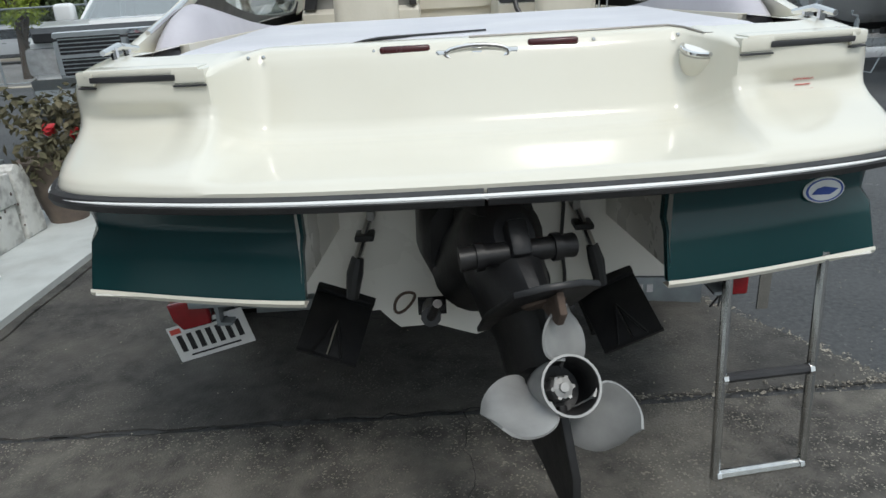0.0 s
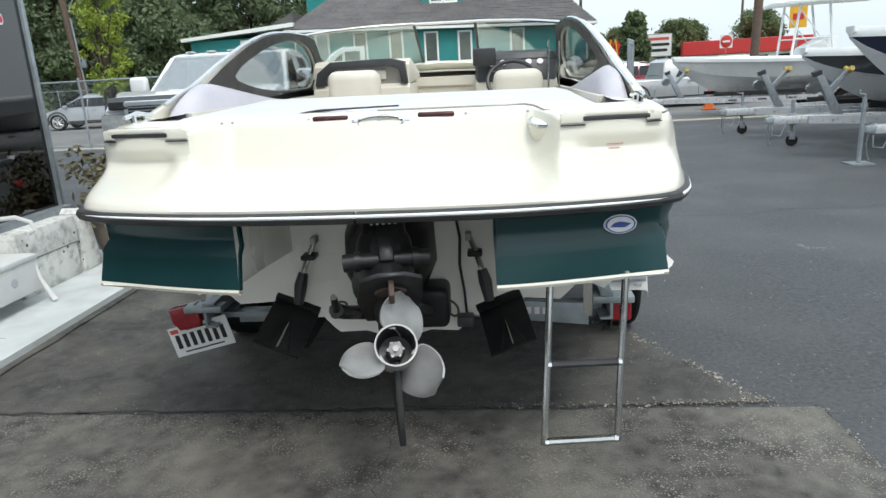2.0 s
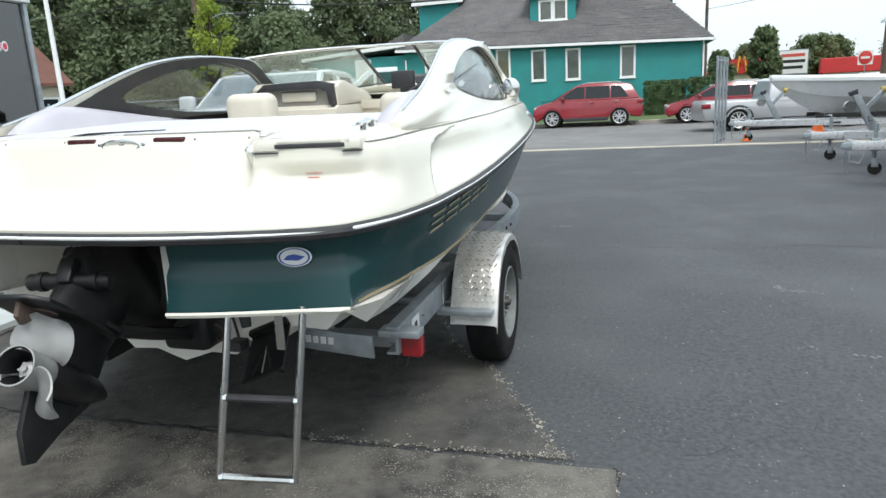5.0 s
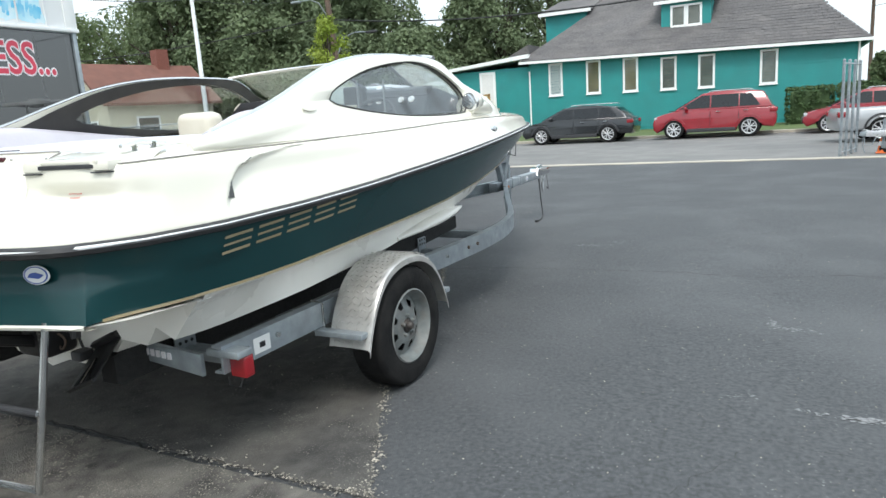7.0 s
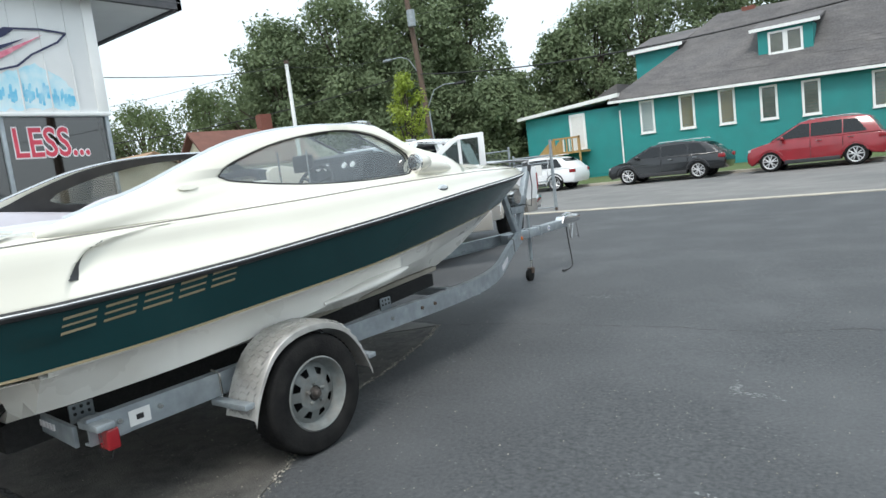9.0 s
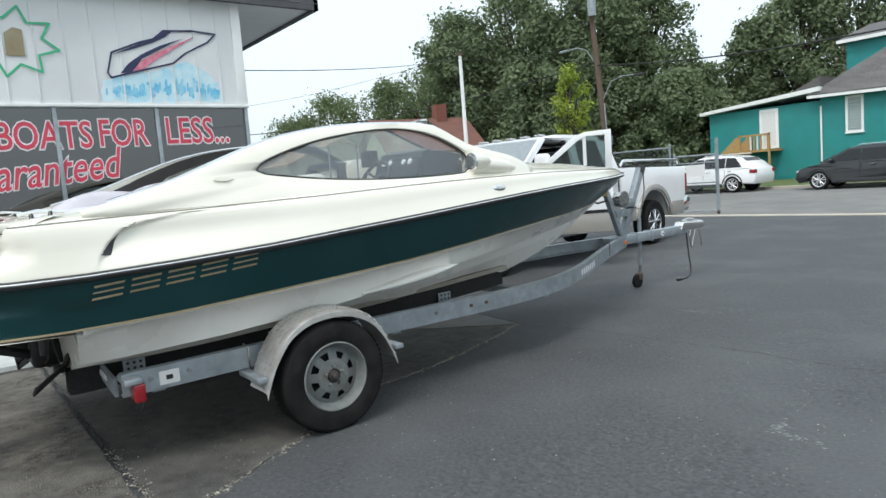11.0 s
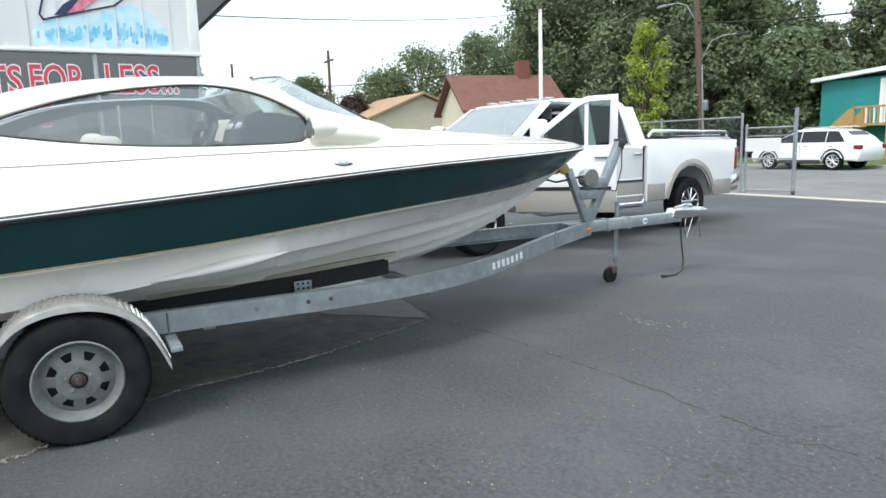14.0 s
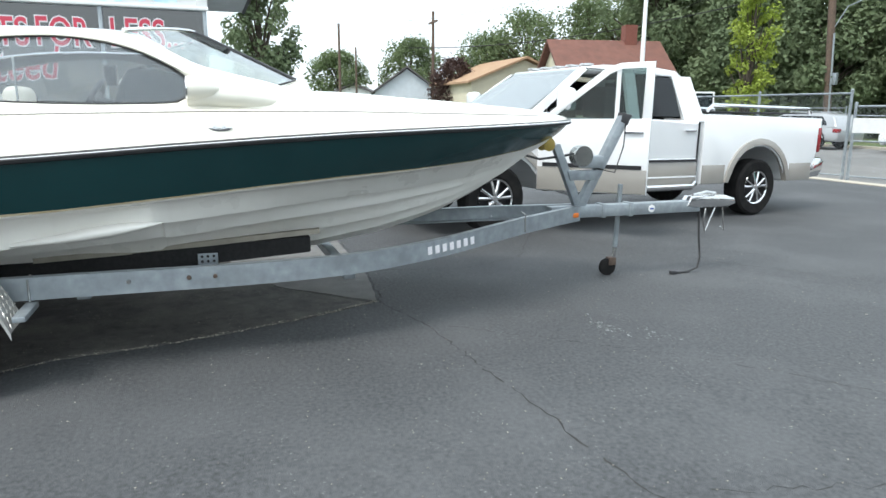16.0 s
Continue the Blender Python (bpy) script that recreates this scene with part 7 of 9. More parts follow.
def suv(name, label, m, paint, length=4.7, wb=2.85, h=1.68, hw=0.92, r=0.36, hood=1.02, tail=0.0, glass_z=0.98, pickup=False, sleek=False):
    """A parked sport-utility car; y forward from the middle of the wheelbase."""
    car = thing(name, label, "car", m, "parked cars")
    f, b = wb / 2, -wb / 2
    nose, rear = f + (length - wb) * 0.47, b - (length - wb) * 0.53
    belt = h * 0.635 if not pickup else glass_z
    body = [(rear + 0.10, 0.34), (rear + 0.02, 0.48), (rear, 0.70), (rear + 0.05, belt - 0.08), (rear + 0.12, belt), (f - 0.30, belt - 0.02), (f + 0.05, belt - 0.04), (nose - 0.55, belt - 0.10),
            (nose - 0.2, belt - 0.19), (nose - 0.05, belt - 0.32), (nose, belt - 0.5), (nose - 0.02, 0.42), (nose - 0.16, 0.27)]
    body += arc_pts(f, r, r + 0.06, 0, 180) + [(f - r - 0.1, 0.25), (b + r + 0.1, 0.25)] + arc_pts(b, r, r + 0.06, 0, 180)
    part("body", PR(body, -hw, hw, 0.07, seg=3, taper=lambda u, v: 0.16 * max(0, u - nose + 0.7) ** 1.3 + 0.12 * max(0, rear + 0.5 - u) + 0.10 * max(0, v - belt + 0.25)), paint, car)
    t = lambda u, v: 0.035 + max(0, v - belt) * 0.38
    if pickup:
        house = [(b + 0.9, belt - 0.04), (b + 1.0, h - 0.10), (b + 1.15, h - 0.01), (f - 1.15, h), (f - 0.92, h - 0.05), (f - 0.1, belt - 0.03)]
    elif not sleek:
        house = [(rear + 0.08 + tail, belt - 0.04), (rear + 0.24 + tail, belt + 0.24), (rear + 0.42 + tail, h - 0.10), (rear + 0.70 + tail, h - 0.03), (rear + 1.6, h), (f - 1.35, h - 0.005), (f - 1.08, h - 0.05), (f + 0.02, belt - 0.04)]
    else:
        house = [(rear + 0.06 + tail, belt - 0.04), (rear + 0.26 + tail, belt + 0.20), (rear + 0.58 + tail, h - 0.17), (rear + 0.95 + tail, h - 0.075), (rear + 1.5 + tail, h - 0.02), (f - 1.75, h), (f - 1.35, h - 0.02), (f - 1.08, h - 0.07), (f + 0.08, belt - 0.05)]
    part("greenhouse", PR(house, -hw, hw, 0.05, seg=3, taper=t), paint, car)
    y0, y1, n = house[0][0] + 0.40, f - 0.16, (2 if pickup else 3)
    cuts = [0.0, 0.26, 0.60, 1.0] if n == 3 else [0.0, 0.45, 1.0]
    zb = belt + 0.045
    for s in (1, -1):
        for k in range(n):
            a, c = y0 + (y1 - y0) * cuts[k] + 0.02, y0 + (y1 - y0) * cuts[k + 1] - 0.02
            za = h - 0.125
            if k == n - 1:
                poly = [(a, zb), (c - 0.02, zb), (c - 0.86, za), (a, za)]
            elif k == 0:
                poly = [(a + 0.02, zb), (c, zb), (c, za), (a + 0.34, za - 0.02), (a + 0.10, zb + 0.12)]
            else:
                poly = [(a, zb), (c, zb), (c, za), (a, za)]
            bm = bmesh.new()
            loft(bm, [[(s * (hw - t(0, v) + o), u, v) for u, v in poly] for o in (-0.012, 0.006)])
            part("side_window", bm, CARGLASS, car, "dark window", smooth=False)
        for c in (f, b):
            road_wheel(car, (s * (hw - 0.12), c, r), s, r, 0.23, r * 0.7, RIMB)
            part("arch_trim", PR(arc_pts(c, r, r + 0.105, 8, 172, 14) + arc_pts(c, r, r + 0.05, 172, 8, 14), *sorted((s * (hw - 0.05), s * (hw + 0.008))), 0.004), paint if paint is CARRED else DASH, car)
        part("tail_lamp", B(*sorted((s * (hw - 0.24), s * (hw - 0.035))), rear - 0.004, rear + 0.26, belt - 0.24, belt - 0.08, 0.03), REDLENS, car)
        part("headlamp", B(*sorted((s * (hw - 0.40), s * (hw - 0.085))), nose - 0.36, nose - 0.055, belt - 0.36, belt - 0.23, 0.04), LAMPGLASS, car)
        part("sill", B(*sorted((s * (hw - 0.04), s * (hw + 0.006))), b + r + 0.1, f - r - 0.1, 0.25, 0.40, 0.006), DASH, car)
        part("door_line", B(*sorted((s * (hw - 0.01), s * (hw + 0.003))), y0 + (y1 - y0) * cuts[1], y0 + (y1 - y0) * cuts[1] + 0.012, 0.42, belt - 0.06), INK, car, smooth=False)
        part("door_line", B(*sorted((s * (hw - 0.01), s * (hw + 0.003))), y0 + (y1 - y0) * cuts[n - 1], y0 + (y1 - y0) * cuts[n - 1] + 0.012, 0.42, belt - 0.06), INK, car, smooth=False)
        part("mirror", B(*sorted((s * (hw - 0.06), s * (hw + 0.17))), f - 0.52, f - 0.40, belt + 0.0, belt + 0.14, 0.045, 3), paint, car)
        for k in range(2):
            part("handle", B(*sorted((s * (hw - 0.01), s * (hw + 0.022))), y0 + 0.45 + k * 1.0, y0 + 0.63 + k * 1.0, belt - 0.13, belt - 0.10), CHROME, car, smooth=False)
    part("windscreen", PR([(f - 1.05, h - 0.075), (f - 0.05, belt + 0.02), (f - 0.02, belt + 0.03), (f - 1.02, h - 0.06)], -hw + 0.06, hw - 0.06, 0.0, taper=t), CARGLASS, car, smooth=False)
    part("rear_glass", PR([(house[1][0] - 0.08, belt + 0.10), (house[2][0] - 0.025, h - 0.15), (house[2][0] + 0.01, h - 0.15), (house[1][0] - 0.04, belt + 0.10)], -hw + 0.16, hw - 0.16, 0.0, taper=t), CARGLASS, car, smooth=False)
    part("grille", B(-0.45, 0.45, nose - 0.06, nose + 0.008, belt - 0.60, belt - 0.38, 0.01), DASH, car)
    if not pickup:
        for s in (1, -1):
            part("roof_bar", T([(s * (hw - 0.30), rear + 0.9, h + 0.0), (s * (hw - 0.30), rear + 1.0, h + 0.03), (s * (hw - 0.30), f - 1.4, h + 0.03), (s * (hw - 0.30), f - 1.3, h)], 0.016, 6), CHROME, car)
    return car


CY = 29.9
suv("dark_suv", "dark grey sport-utility car parked at the kerb", pose(-5.2, CY, -0.008, 0, 0, 90), CARDARK, 4.95, 2.95, 1.60, 0.94, 0.37, tail=0.16, sleek=True)
suv("red_suv", "bright red sport-utility car parked at the kerb", pose(0.35, CY + 0.1, -0.008, 0, 0, 90), CARRED, 4.6, 2.8, 1.8, 0.98, 0.39, 1.14, glass_z=1.15, tail=0.06)
suv("white_suv", "white compact sport-utility car parked at the kerb", pose(-11.6, CY + 0.1, -0.008, 0, 0, 90), TRUCKW, 4.6, 2.7, 1.63, tail=0.1, sleek=True)
suv("red_car", "dark red car parked near the hedge", pose(5.75, CY, -0.008, 0, 0, 90), CARRED, 4.5, 2.65, 1.55)
suv("silver_pickup", "silver pickup parked across the street entrance", pose(7.0, 24.2, -0.008, 0, 0, -82), CARSILVER, 5.4, 3.3, 1.62, 0.92, 0.36, 1.0, pickup=True)
suv("silver_sedan", "silver car parked beyond the fence", pose(-17.5, 29.2, -0.008, 0, 0, 96), CARSILVER, 4.6, 2.75, 1.48)
suv("grey_sedan", "grey car parked beyond the fence", pose(-23.5, 30.0, -0.008, 0, 0, 88), CARDARK, 4.6, 2.75, 1.48)


# ---- the teal house across the street ----
house = thing("teal_house", "long teal clapboard house with white windows and grey shingle roof", "house")
FY, BY, X0, X1, EAVE = 39.5, 50.5, -10.9, 6.1, 3.95


def clapboard(bm, x0, x1, y, z0, z1, pitch=0.16):
    """A wall face of lapped boards that looks towards -y."""
    n = int((z1 - z0) / pitch)
    for k in range(n + 1):
        a, c = z0 + k * pitch, min(z1, z0 + (k + 1) * pitch)
        if c - a < 0.01:
            continue
        vs = [bm.verts.new(p) for p in ((x0, y - 0.022, a), (x1, y - 0.022, a), (x1, y - 0.002, c), (x0, y - 0.002, c))]
        bm.faces.new(vs)
        vs2 = [bm.verts.new(p) for p in ((x0, y - 0.022, a), (x1, y - 0.022, a), (x1, y, a), (x0, y, a))]
        bm.faces.new(vs2)


wall = bmesh.new()
box(wall, X0, X1, FY, BY, 0.05, EAVE)
clapboard(wall, X0, X1, FY, 0.25, EAVE)
tagged(part("wall", wall, TEAL, house, smooth=False), "teal lapped siding", kind="stuff")
part("frieze", PR([(X0, EAVE - 0.02), (X1, EAVE - 0.02), (X1, EAVE + 0.14), (X0, EAVE + 0.62)], FY - 0.012, FY + 0.4, 0.0, "y"), TEAL, house, "teal boards under the eave", smooth=False)
# main roof with a hipped left end and a raised rear storey
rf = bmesh.new()
ze, zr, o = EAVE - 0.05, 8.7, 0.45
ridge = FY + 5.2
for poly in ([(X0 - o, FY - o, ze + 0.5), (X1 + o, FY - o, ze), (2.0, ridge, zr), (-6.0, ridge, zr)],
             [(X1 + o, FY - o, ze), (X1 + o, BY + o, ze), (2.0, ridge, zr)],
             [(X0 - o, BY + o, ze + 0.5), (X0 - o, FY - o, ze + 0.5), (-6.0, ridge, zr)],
             [(X1 + o, BY + o, ze), (X0 - o, BY + o, ze + 0.5), (-6.0, ridge, zr), (2.0, ridge, zr)]):
    rf.faces.new([rf.verts.new(p) for p in poly])
bmesh.ops.solidify(rf, geom=rf.faces[:], thickness=0.12)
roof_ob = part("roof", rf, SHINGLE, house, "grey asphalt-shingle roof", smooth=False)
sh = bmesh.new()
rng = random.Random(11)
for r in range(30):
    f = r / 30
    y = FY - o + (ridge - FY + o) * f
    xa, xb = X0 - o + (-6.0 - X0 + o) * f, X1 + o + (2.0 - X1 - o) * f
    x = xa
    while x < xb - 0.01:
        w = rng.uniform(0.35, 0.9)
        x2 = min(xb, x + w)
        za = lambda xx: ze + 0.5 * (X1 + o - xx) / (X1 - X0 + 2 * o) * (1 - f) + (zr - ze) * f + 0.07
        d = Vector((0, (ridge - FY + o) / 30 * 0.94, (zr - ze) / 30 * 0.94))
        lift = rng.uniform(0.0, 0.012)
        p = [Vector((x, y, za(x) + lift)), Vector((x2 - 0.02, y, za(x2) + lift))]
        q = [v + d - Vector((0, 0, 0.012)) for v in p]
        if x == xa:
            q[0].x += (-6.0 - X0 + o) / 30
        if x2 == xb:
            q[1].x += (2.0 - X1 - o) / 30
        vs = [sh.verts.new(v) for v in (p[0], p[1], q[1], q[0])]
        sh.faces.new(vs)
        x = x2
tagged(part("shingles", sh, SHINGLE, roof_ob, smooth=False), kind="stuff")
part("eave_board", PR([(X0 - o - 0.02, ze + 0.38), (X1 + o + 0.02, ze - 0.12), (X1 + o + 0.02, ze + 0.03), (X0 - o - 0.02, ze + 0.53)], FY - o - 0.04, FY - o, 0.0, "y"), TRIM, house, "white gutter board", smooth=False)
part("gable_board", B(X1 + o, X1 + o + 0.05, FY - o, BY + o, ze - 0.1, ze + 0.05), TRIM, house, smooth=False)
for x in (X0 + 0.05, X1 - 0.06):
    part("downpipe", T([(x, FY - 0.07, 0.1), (x, FY - 0.07, EAVE - 0.1)], 0.05, 8), TRIM, house, "white downpipe")


def window(parent, x0, x1, z0, z1, y, blind, cross=False):
    w = thing("window", "", "")
    w.parent = parent
    f = bmesh.new()
    for a in ((x0, x0 + 0.11, z0 + 0.1, z1 - 0.1), (x1 - 0.11, x1, z0 + 0.1, z1 - 0.1), (x0, x1, z1 - 0.1, z1), (x0, x1, z0, z0 + 0.1)):
        box(f, a[0], a[1], y - 0.07, y - 0.005, a[2], a[3])
    part("frame", f, TRIM, w, "white window frame", smooth=False)
    part("pane", B(x0 + 0.1, x1 - 0.1, y - 0.035, y - 0.026, z0 + 0.09, z1 - 0.09), CLEARGLASS, w, smooth=False)
    part("blind", B(x0 + 0.1, x1 - 0.1, y - 0.02, y - 0.012, z0 + 0.09, z1 - 0.09), blind, w, "drawn window blind", smooth=False)
    part("sill", B(x0 - 0.03, x1 + 0.03, y - 0.1, y - 0.005, z0 - 0.05, z0), TRIM, w, smooth=False)


for k, (x, bl) in enumerate(((-9.25, TRIM), (-7.0, BLINDTAN), (-4.9, BLINDTAN), (-2.85, BLIND), (-0.9, BLIND), (2.1, BLIND))):
    dz = -0.045 * k
    window(house, x - 0.42, x + 0.42, 2.32 + dz, 4.18 + dz - (0.12 if k > 2 else 0), FY, bl)
# dormer
dorm = thing("dormer", "", "")
dorm.parent = house
dorm.matrix_local = Matrix.Translation((0.5, -0.9, -0.45))
part("dormer_wall", B(-3.95, -1.35, FY + 2.2, FY + 5.0, 5.3, 7.35), TEAL, dorm, "teal dormer wall", smooth=False)
part("dormer_roof", PR([(FY + 2.0, 7.33), (FY + 6.0, 8.3), (FY + 6.0, 8.42), (FY + 2.0, 7.45)], -4.3, -1.0, 0.0), SHINGLE, dorm, smooth=False)
part("dormer_fascia", B(-4.32, -0.98, FY + 1.95, FY + 2.01, 7.30, 7.46), TRIM, dorm, smooth=False)
window(dorm, -3.45, -2.63, 6.02, 7.18, FY + 2.2, BLIND)
window(dorm, -2.62, -1.8, 6.02, 7.18, FY + 2.2, BLIND)
# upper storey showing behind both ends of the main roof
for x0, x1, z0, z1, y in ((-10.8, -8.2, 4.8, 7.3, FY + 3.2), (2.3, 4.6, 4.6, 6.55, FY + 3.2)):
    up = thing("upper_storey", "", "")
    up.parent = house
    part("upper_wall", B(x0, x1, y, y + 4, z0, z1), TEAL, up, "teal upper wall", smooth=False)
    part("upper_roof", PR([(y - 0.35, z1), (y + 4.3, z1 + 1.3), (y + 4.3, z1 + 1.45), (y - 0.35, z1 + 0.14)], x0 - 0.35, x1 + 0.35, 0.0), SHINGLE, up, smooth=False)
    part("upper_fascia", B(x0 - 0.37, x1 + 0.37, y - 0.4, y - 0.35, z1 - 0.03, z1 + 0.15), TRIM, up, smooth=False)
rear = bmesh.new()
loft(rear, [[(-8.4, FY + 3.4, 7.2), (2.6, FY + 3.4, 6.7), (2.6, FY + 9, 6.7), (-8.4, FY + 9, 7.2)], [(-6.4, FY + 5.6, 9.0), (1.6, FY + 5.6, 8.7), (1.6, FY + 6.6, 8.7), (-6.4, FY + 6.6, 9.0)]])
part("ridge_roof", rear, SHINGLE, house, smooth=False)
part("chimney", B(-4.95, -4.25, FY + 5.2, FY + 5.9, 7.2, 9.0, 0.02), BRICK, house, "red brick chimney", smooth=False)
# low wing on the left with a door and raw timber steps
wing = thing("side_wing", "", "")
wing.parent = house
ww = bmesh.new()
box(ww, -17.2, X0, FY + 0.02, FY + 7, 0.05, 4.15)
clapboard(ww, -17.2, X0 - 0.05, FY + 0.02, 0.25, 4.15)
tagged(part("wing_wall", ww, TEAL, wing, smooth=False), "teal wing wall", kind="stuff")
part("wing_roof", PR([(-17.6, 4.12), (X0 + 0.1, 4.62), (X0 + 0.1, 4.85), (-17.6, 4.3)], FY - 0.4, FY + 7.4, 0.0, "y"), TRIM, wing, "white-edged flat roof", smooth=False)
part("wing_top", PR([(-17.5, 4.305), (X0 + 0.1, 4.855), (X0 + 0.1, 5.4), (-12.2, 4.75)], FY - 0.3, FY + 7.3, 0.0, "y"), SHINGLE, wing, smooth=False)
d = part("side_door", B(-14.15, -13.1, FY - 0.05, FY + 0.02, 1.85, 4.05), TRIM, wing, "white door", smooth=False)
part("door_panel", B(-14.0, -13.25, FY - 0.06, FY - 0.05, 2.0, 3.9), PLATEW, d, smooth=False)
stoop = thing("timber_stoop", "new raw timber steps and railing at the side door", "steps")
part("deck", B(-14.6, -12.9, FY - 1.5, FY - 0.05, 1.70, 1.82), TIMBER, stoop, smooth=False)
for k in range(7):
    part("baluster", B(-14.2 + 0.19 * k, -14.12 + 0.19 * k, FY - 1.5, FY - 1.44, 1.82, 2.6), PLATEW if k % 2 else TIMBER, stoop, smooth=False)
part("hand_rail", B(-14.6, -12.9, FY - 1.52, FY - 1.42, 2.58, 2.68), TIMBER, stoop, smooth=False)
for x in (-14.6, -12.95):
    part("post", B(x - 0.05, x + 0.05, FY - 1.52, FY - 1.42, 0.05, 2.7), TIMBER, stoop, smooth=False)
for k in range(6):
    part("tread", B(-16.4 + 0.29 * k, -16.08 + 0.29 * k, FY - 1.4, FY - 0.2, 0.28 + 0.26 * k, 0.34 + 0.26 * k), TIMBER, stoop, smooth=False)
for dy in (-1.45, -0.15):
    part("stringer", PR([(-16.5, 0.05), (-14.6, 1.72), (-14.6, 2.6), (-14.8, 2.6), (-16.7, 0.9), (-16.7, 0.05)], FY + dy - 0.03, FY + dy + 0.03, 0.0, "y"), TIMBER, stoop, smooth=False)
rail = thing("iron_railing", "black iron railing on the grass beside the house", "railing")
for k in range(14):
    part("bar", T([(-2.6 + 0.13 * k, FY - 1.2, 0.05), (-2.6 + 0.13 * k, FY - 1.2, 1.0)], 0.012, 5), WIRE, rail)
part("top_bar", T([(-2.65, FY - 1.2, 1.0), (-0.85, FY - 1.2, 1.0)], 0.02, 6), WIRE, rail)


def hedge(x0, x1, y0, y1, h, seed):
    hd = thing("hedge", "clipped dark green hedge block in front of the teal house", "hedge", group="hedges")
    rng = random.Random(seed)
    part("core", B(x0 + 0.12, x1 - 0.12, y0 + 0.12, y1 - 0.12, 0.05, h - 0.1, 0.1), HEDGE, hd)
    cs = []
    for _ in range(220):
        x, y, z = rng.uniform(x0, x1), rng.uniform(y0, y1), rng.uniform(0.1, h)
        k = rng.randrange(3)
        if k == 0:
            y = y0
        elif k == 1:
            z = h
        else:
            x = rng.choice((x0, x1))
        cs.append((x, y, z, 0.12))
    leaves("foliage", leaf_cloud(cs, 3500, 0.05, seed), HEDGE, hd)


hedge(3.0, 4.9, 36.4, 37.8, 1.72, 1)
hedge(5.15, 6.6, 36.4, 37.8, 1.78, 2)


# ---- fences, poles, cables ----
def chain_fence(name, label, p, q, h, gap=2.4, cell=0.075, top=True):
    """Chain-link between two ground points: posts, rails, woven wire."""
    f = thing(name, label, "fence")
    p, q = Vector((*p, 0)), Vector((*q, 0))
    d = (q - p)
    n = max(1, round(d.length / gap))
    for k in range(n + 1):
        c = p + d * k / n
        post = part("post", T([c, c + Vector((0, 0, h + 0.06))], 0.032, 8), GALV, f, "galvanised post")
        part("cap", L([(0.036, 0.0), (0.03, 0.03), (0.0, 0.045)], c + Vector((0, 0, h + 0.055)), (0, 0, 1), 8), GALV, post)
    part("top_rail", T([p + Vector((0, 0, h)), q + Vector((0, 0, h))], 0.022, 6), GALV, f)
    part("bottom_rail", T([p + Vector((0, 0, 0.1)), q + Vector((0, 0, 0.1))], 0.018, 6), GALV, f)
    u = d.normalized()
    nrm = Vector((-u.y, u.x, 0)) * 0.004
    bm = bmesh.new()
    hh = h - 0.12
    m = int((d.length + hh) / cell)
    for s in (1, -1):
        for k in range(m):
            a = k * cell - (hh if s > 0 else 0)
            pts = []
            for zz in (0, hh):
                t = a + (zz if s > 0 else -zz + 0)
                pts.append((t, zz))
            (t0, z0), (t1, z1) = pts
            lo, hi = min(t0, t1), max(t0, t1)
            if hi < 0 or lo > d.length:
                continue
            def clip(t):
                t = min(max(t, 0), d.length)
                return t, (z0 + (z1 - z0) * (t - t0) / (t1 - t0))
            (ta, za), (tb, zb) = clip(t0), clip(t1)
            A, C = p + u * ta + Vector((0, 0, za + 0.1)), p + u * tb + Vector((0, 0, zb + 0.1))
            w = Vector((0, 0, 0.0022))
            vs = [bm.verts.new(x) for x in (A + w + nrm * s, C + w + nrm * s, C - w + nrm * s, A - w + nrm * s)]
            bm.faces.new(vs)
    tagged(part("woven_wire", bm, GALV, f, smooth=False), kind="stuff")
    return f


chain_fence("chain_link_fence", "galvanised chain-link fence along the street", (-6.06, 18.12), (-26.0, 17.2), 1.9)
sg = chain_fence("chain_link_gate", "open galvanised chain-link gate on a castor wheel", (-4.88, 18.45), (-5.94, 18.14), 1.62, 1.2)
part("end_post", T([(-4.86, 18.46, 0.1), (-4.86, 18.46, 2.06)], 0.045, 10), GALV, sg, "tall galvanised end post")
part("castor", L([(0.0, 0.03), (0.045, 0.03), (0.06, 0.015), (0.06, -0.015), (0.045, -0.03), (0.0, -0.03)], (-4.86, 18.46, 0.06), (1, 0.2, 0), 14), RUST, sg, "rusty castor wheel")
part("middle_rail", T([(-4.88, 18.45, 0.87), (-5.94, 18.14, 0.87)], 0.02, 6), GALV, sg)
part("middle_rail", T([(-4.88, 18.45, 1.42), (-5.94, 18.14, 1.42)], 0.016, 6), GALV, sg)
part("sign_board", PR([(-0.42, 1.05), (0.40, 1.05), (0.40, 1.37), (-0.42, 1.37)], -0.004, 0.004, 0.0, "y"), PLATEW, sg, "blank white sign board", smooth=False).matrix_local = pose(-5.53, 18.22, 0, 0, 0, 16.3)
chain_fence("chain_link_gate", "folded-back galvanised chain-link gate at the lot entrance", (4.2, 18.15), (4.62, 19.6), 2.1, 0.5)
chain_fence("dark_fence", "dark chain-link fence beyond the street", (-19.0, 33.6), (-48.0, 30.5), 1.7, 3.0, 0.14)


def pole(name, label, x, y, h, r, material, lean=(0, 0), cat="utility pole"):
    p = thing(name, label, cat, pose(x, y, 0))
    part("shaft", T([(0, 0, -0.1), (lean[0] * 0.5, lean[1] * 0.5, h * 0.5), (lean[0], lean[1], h)], [r, r * 0.9, r * 0.75], 12), material, p)
    return p


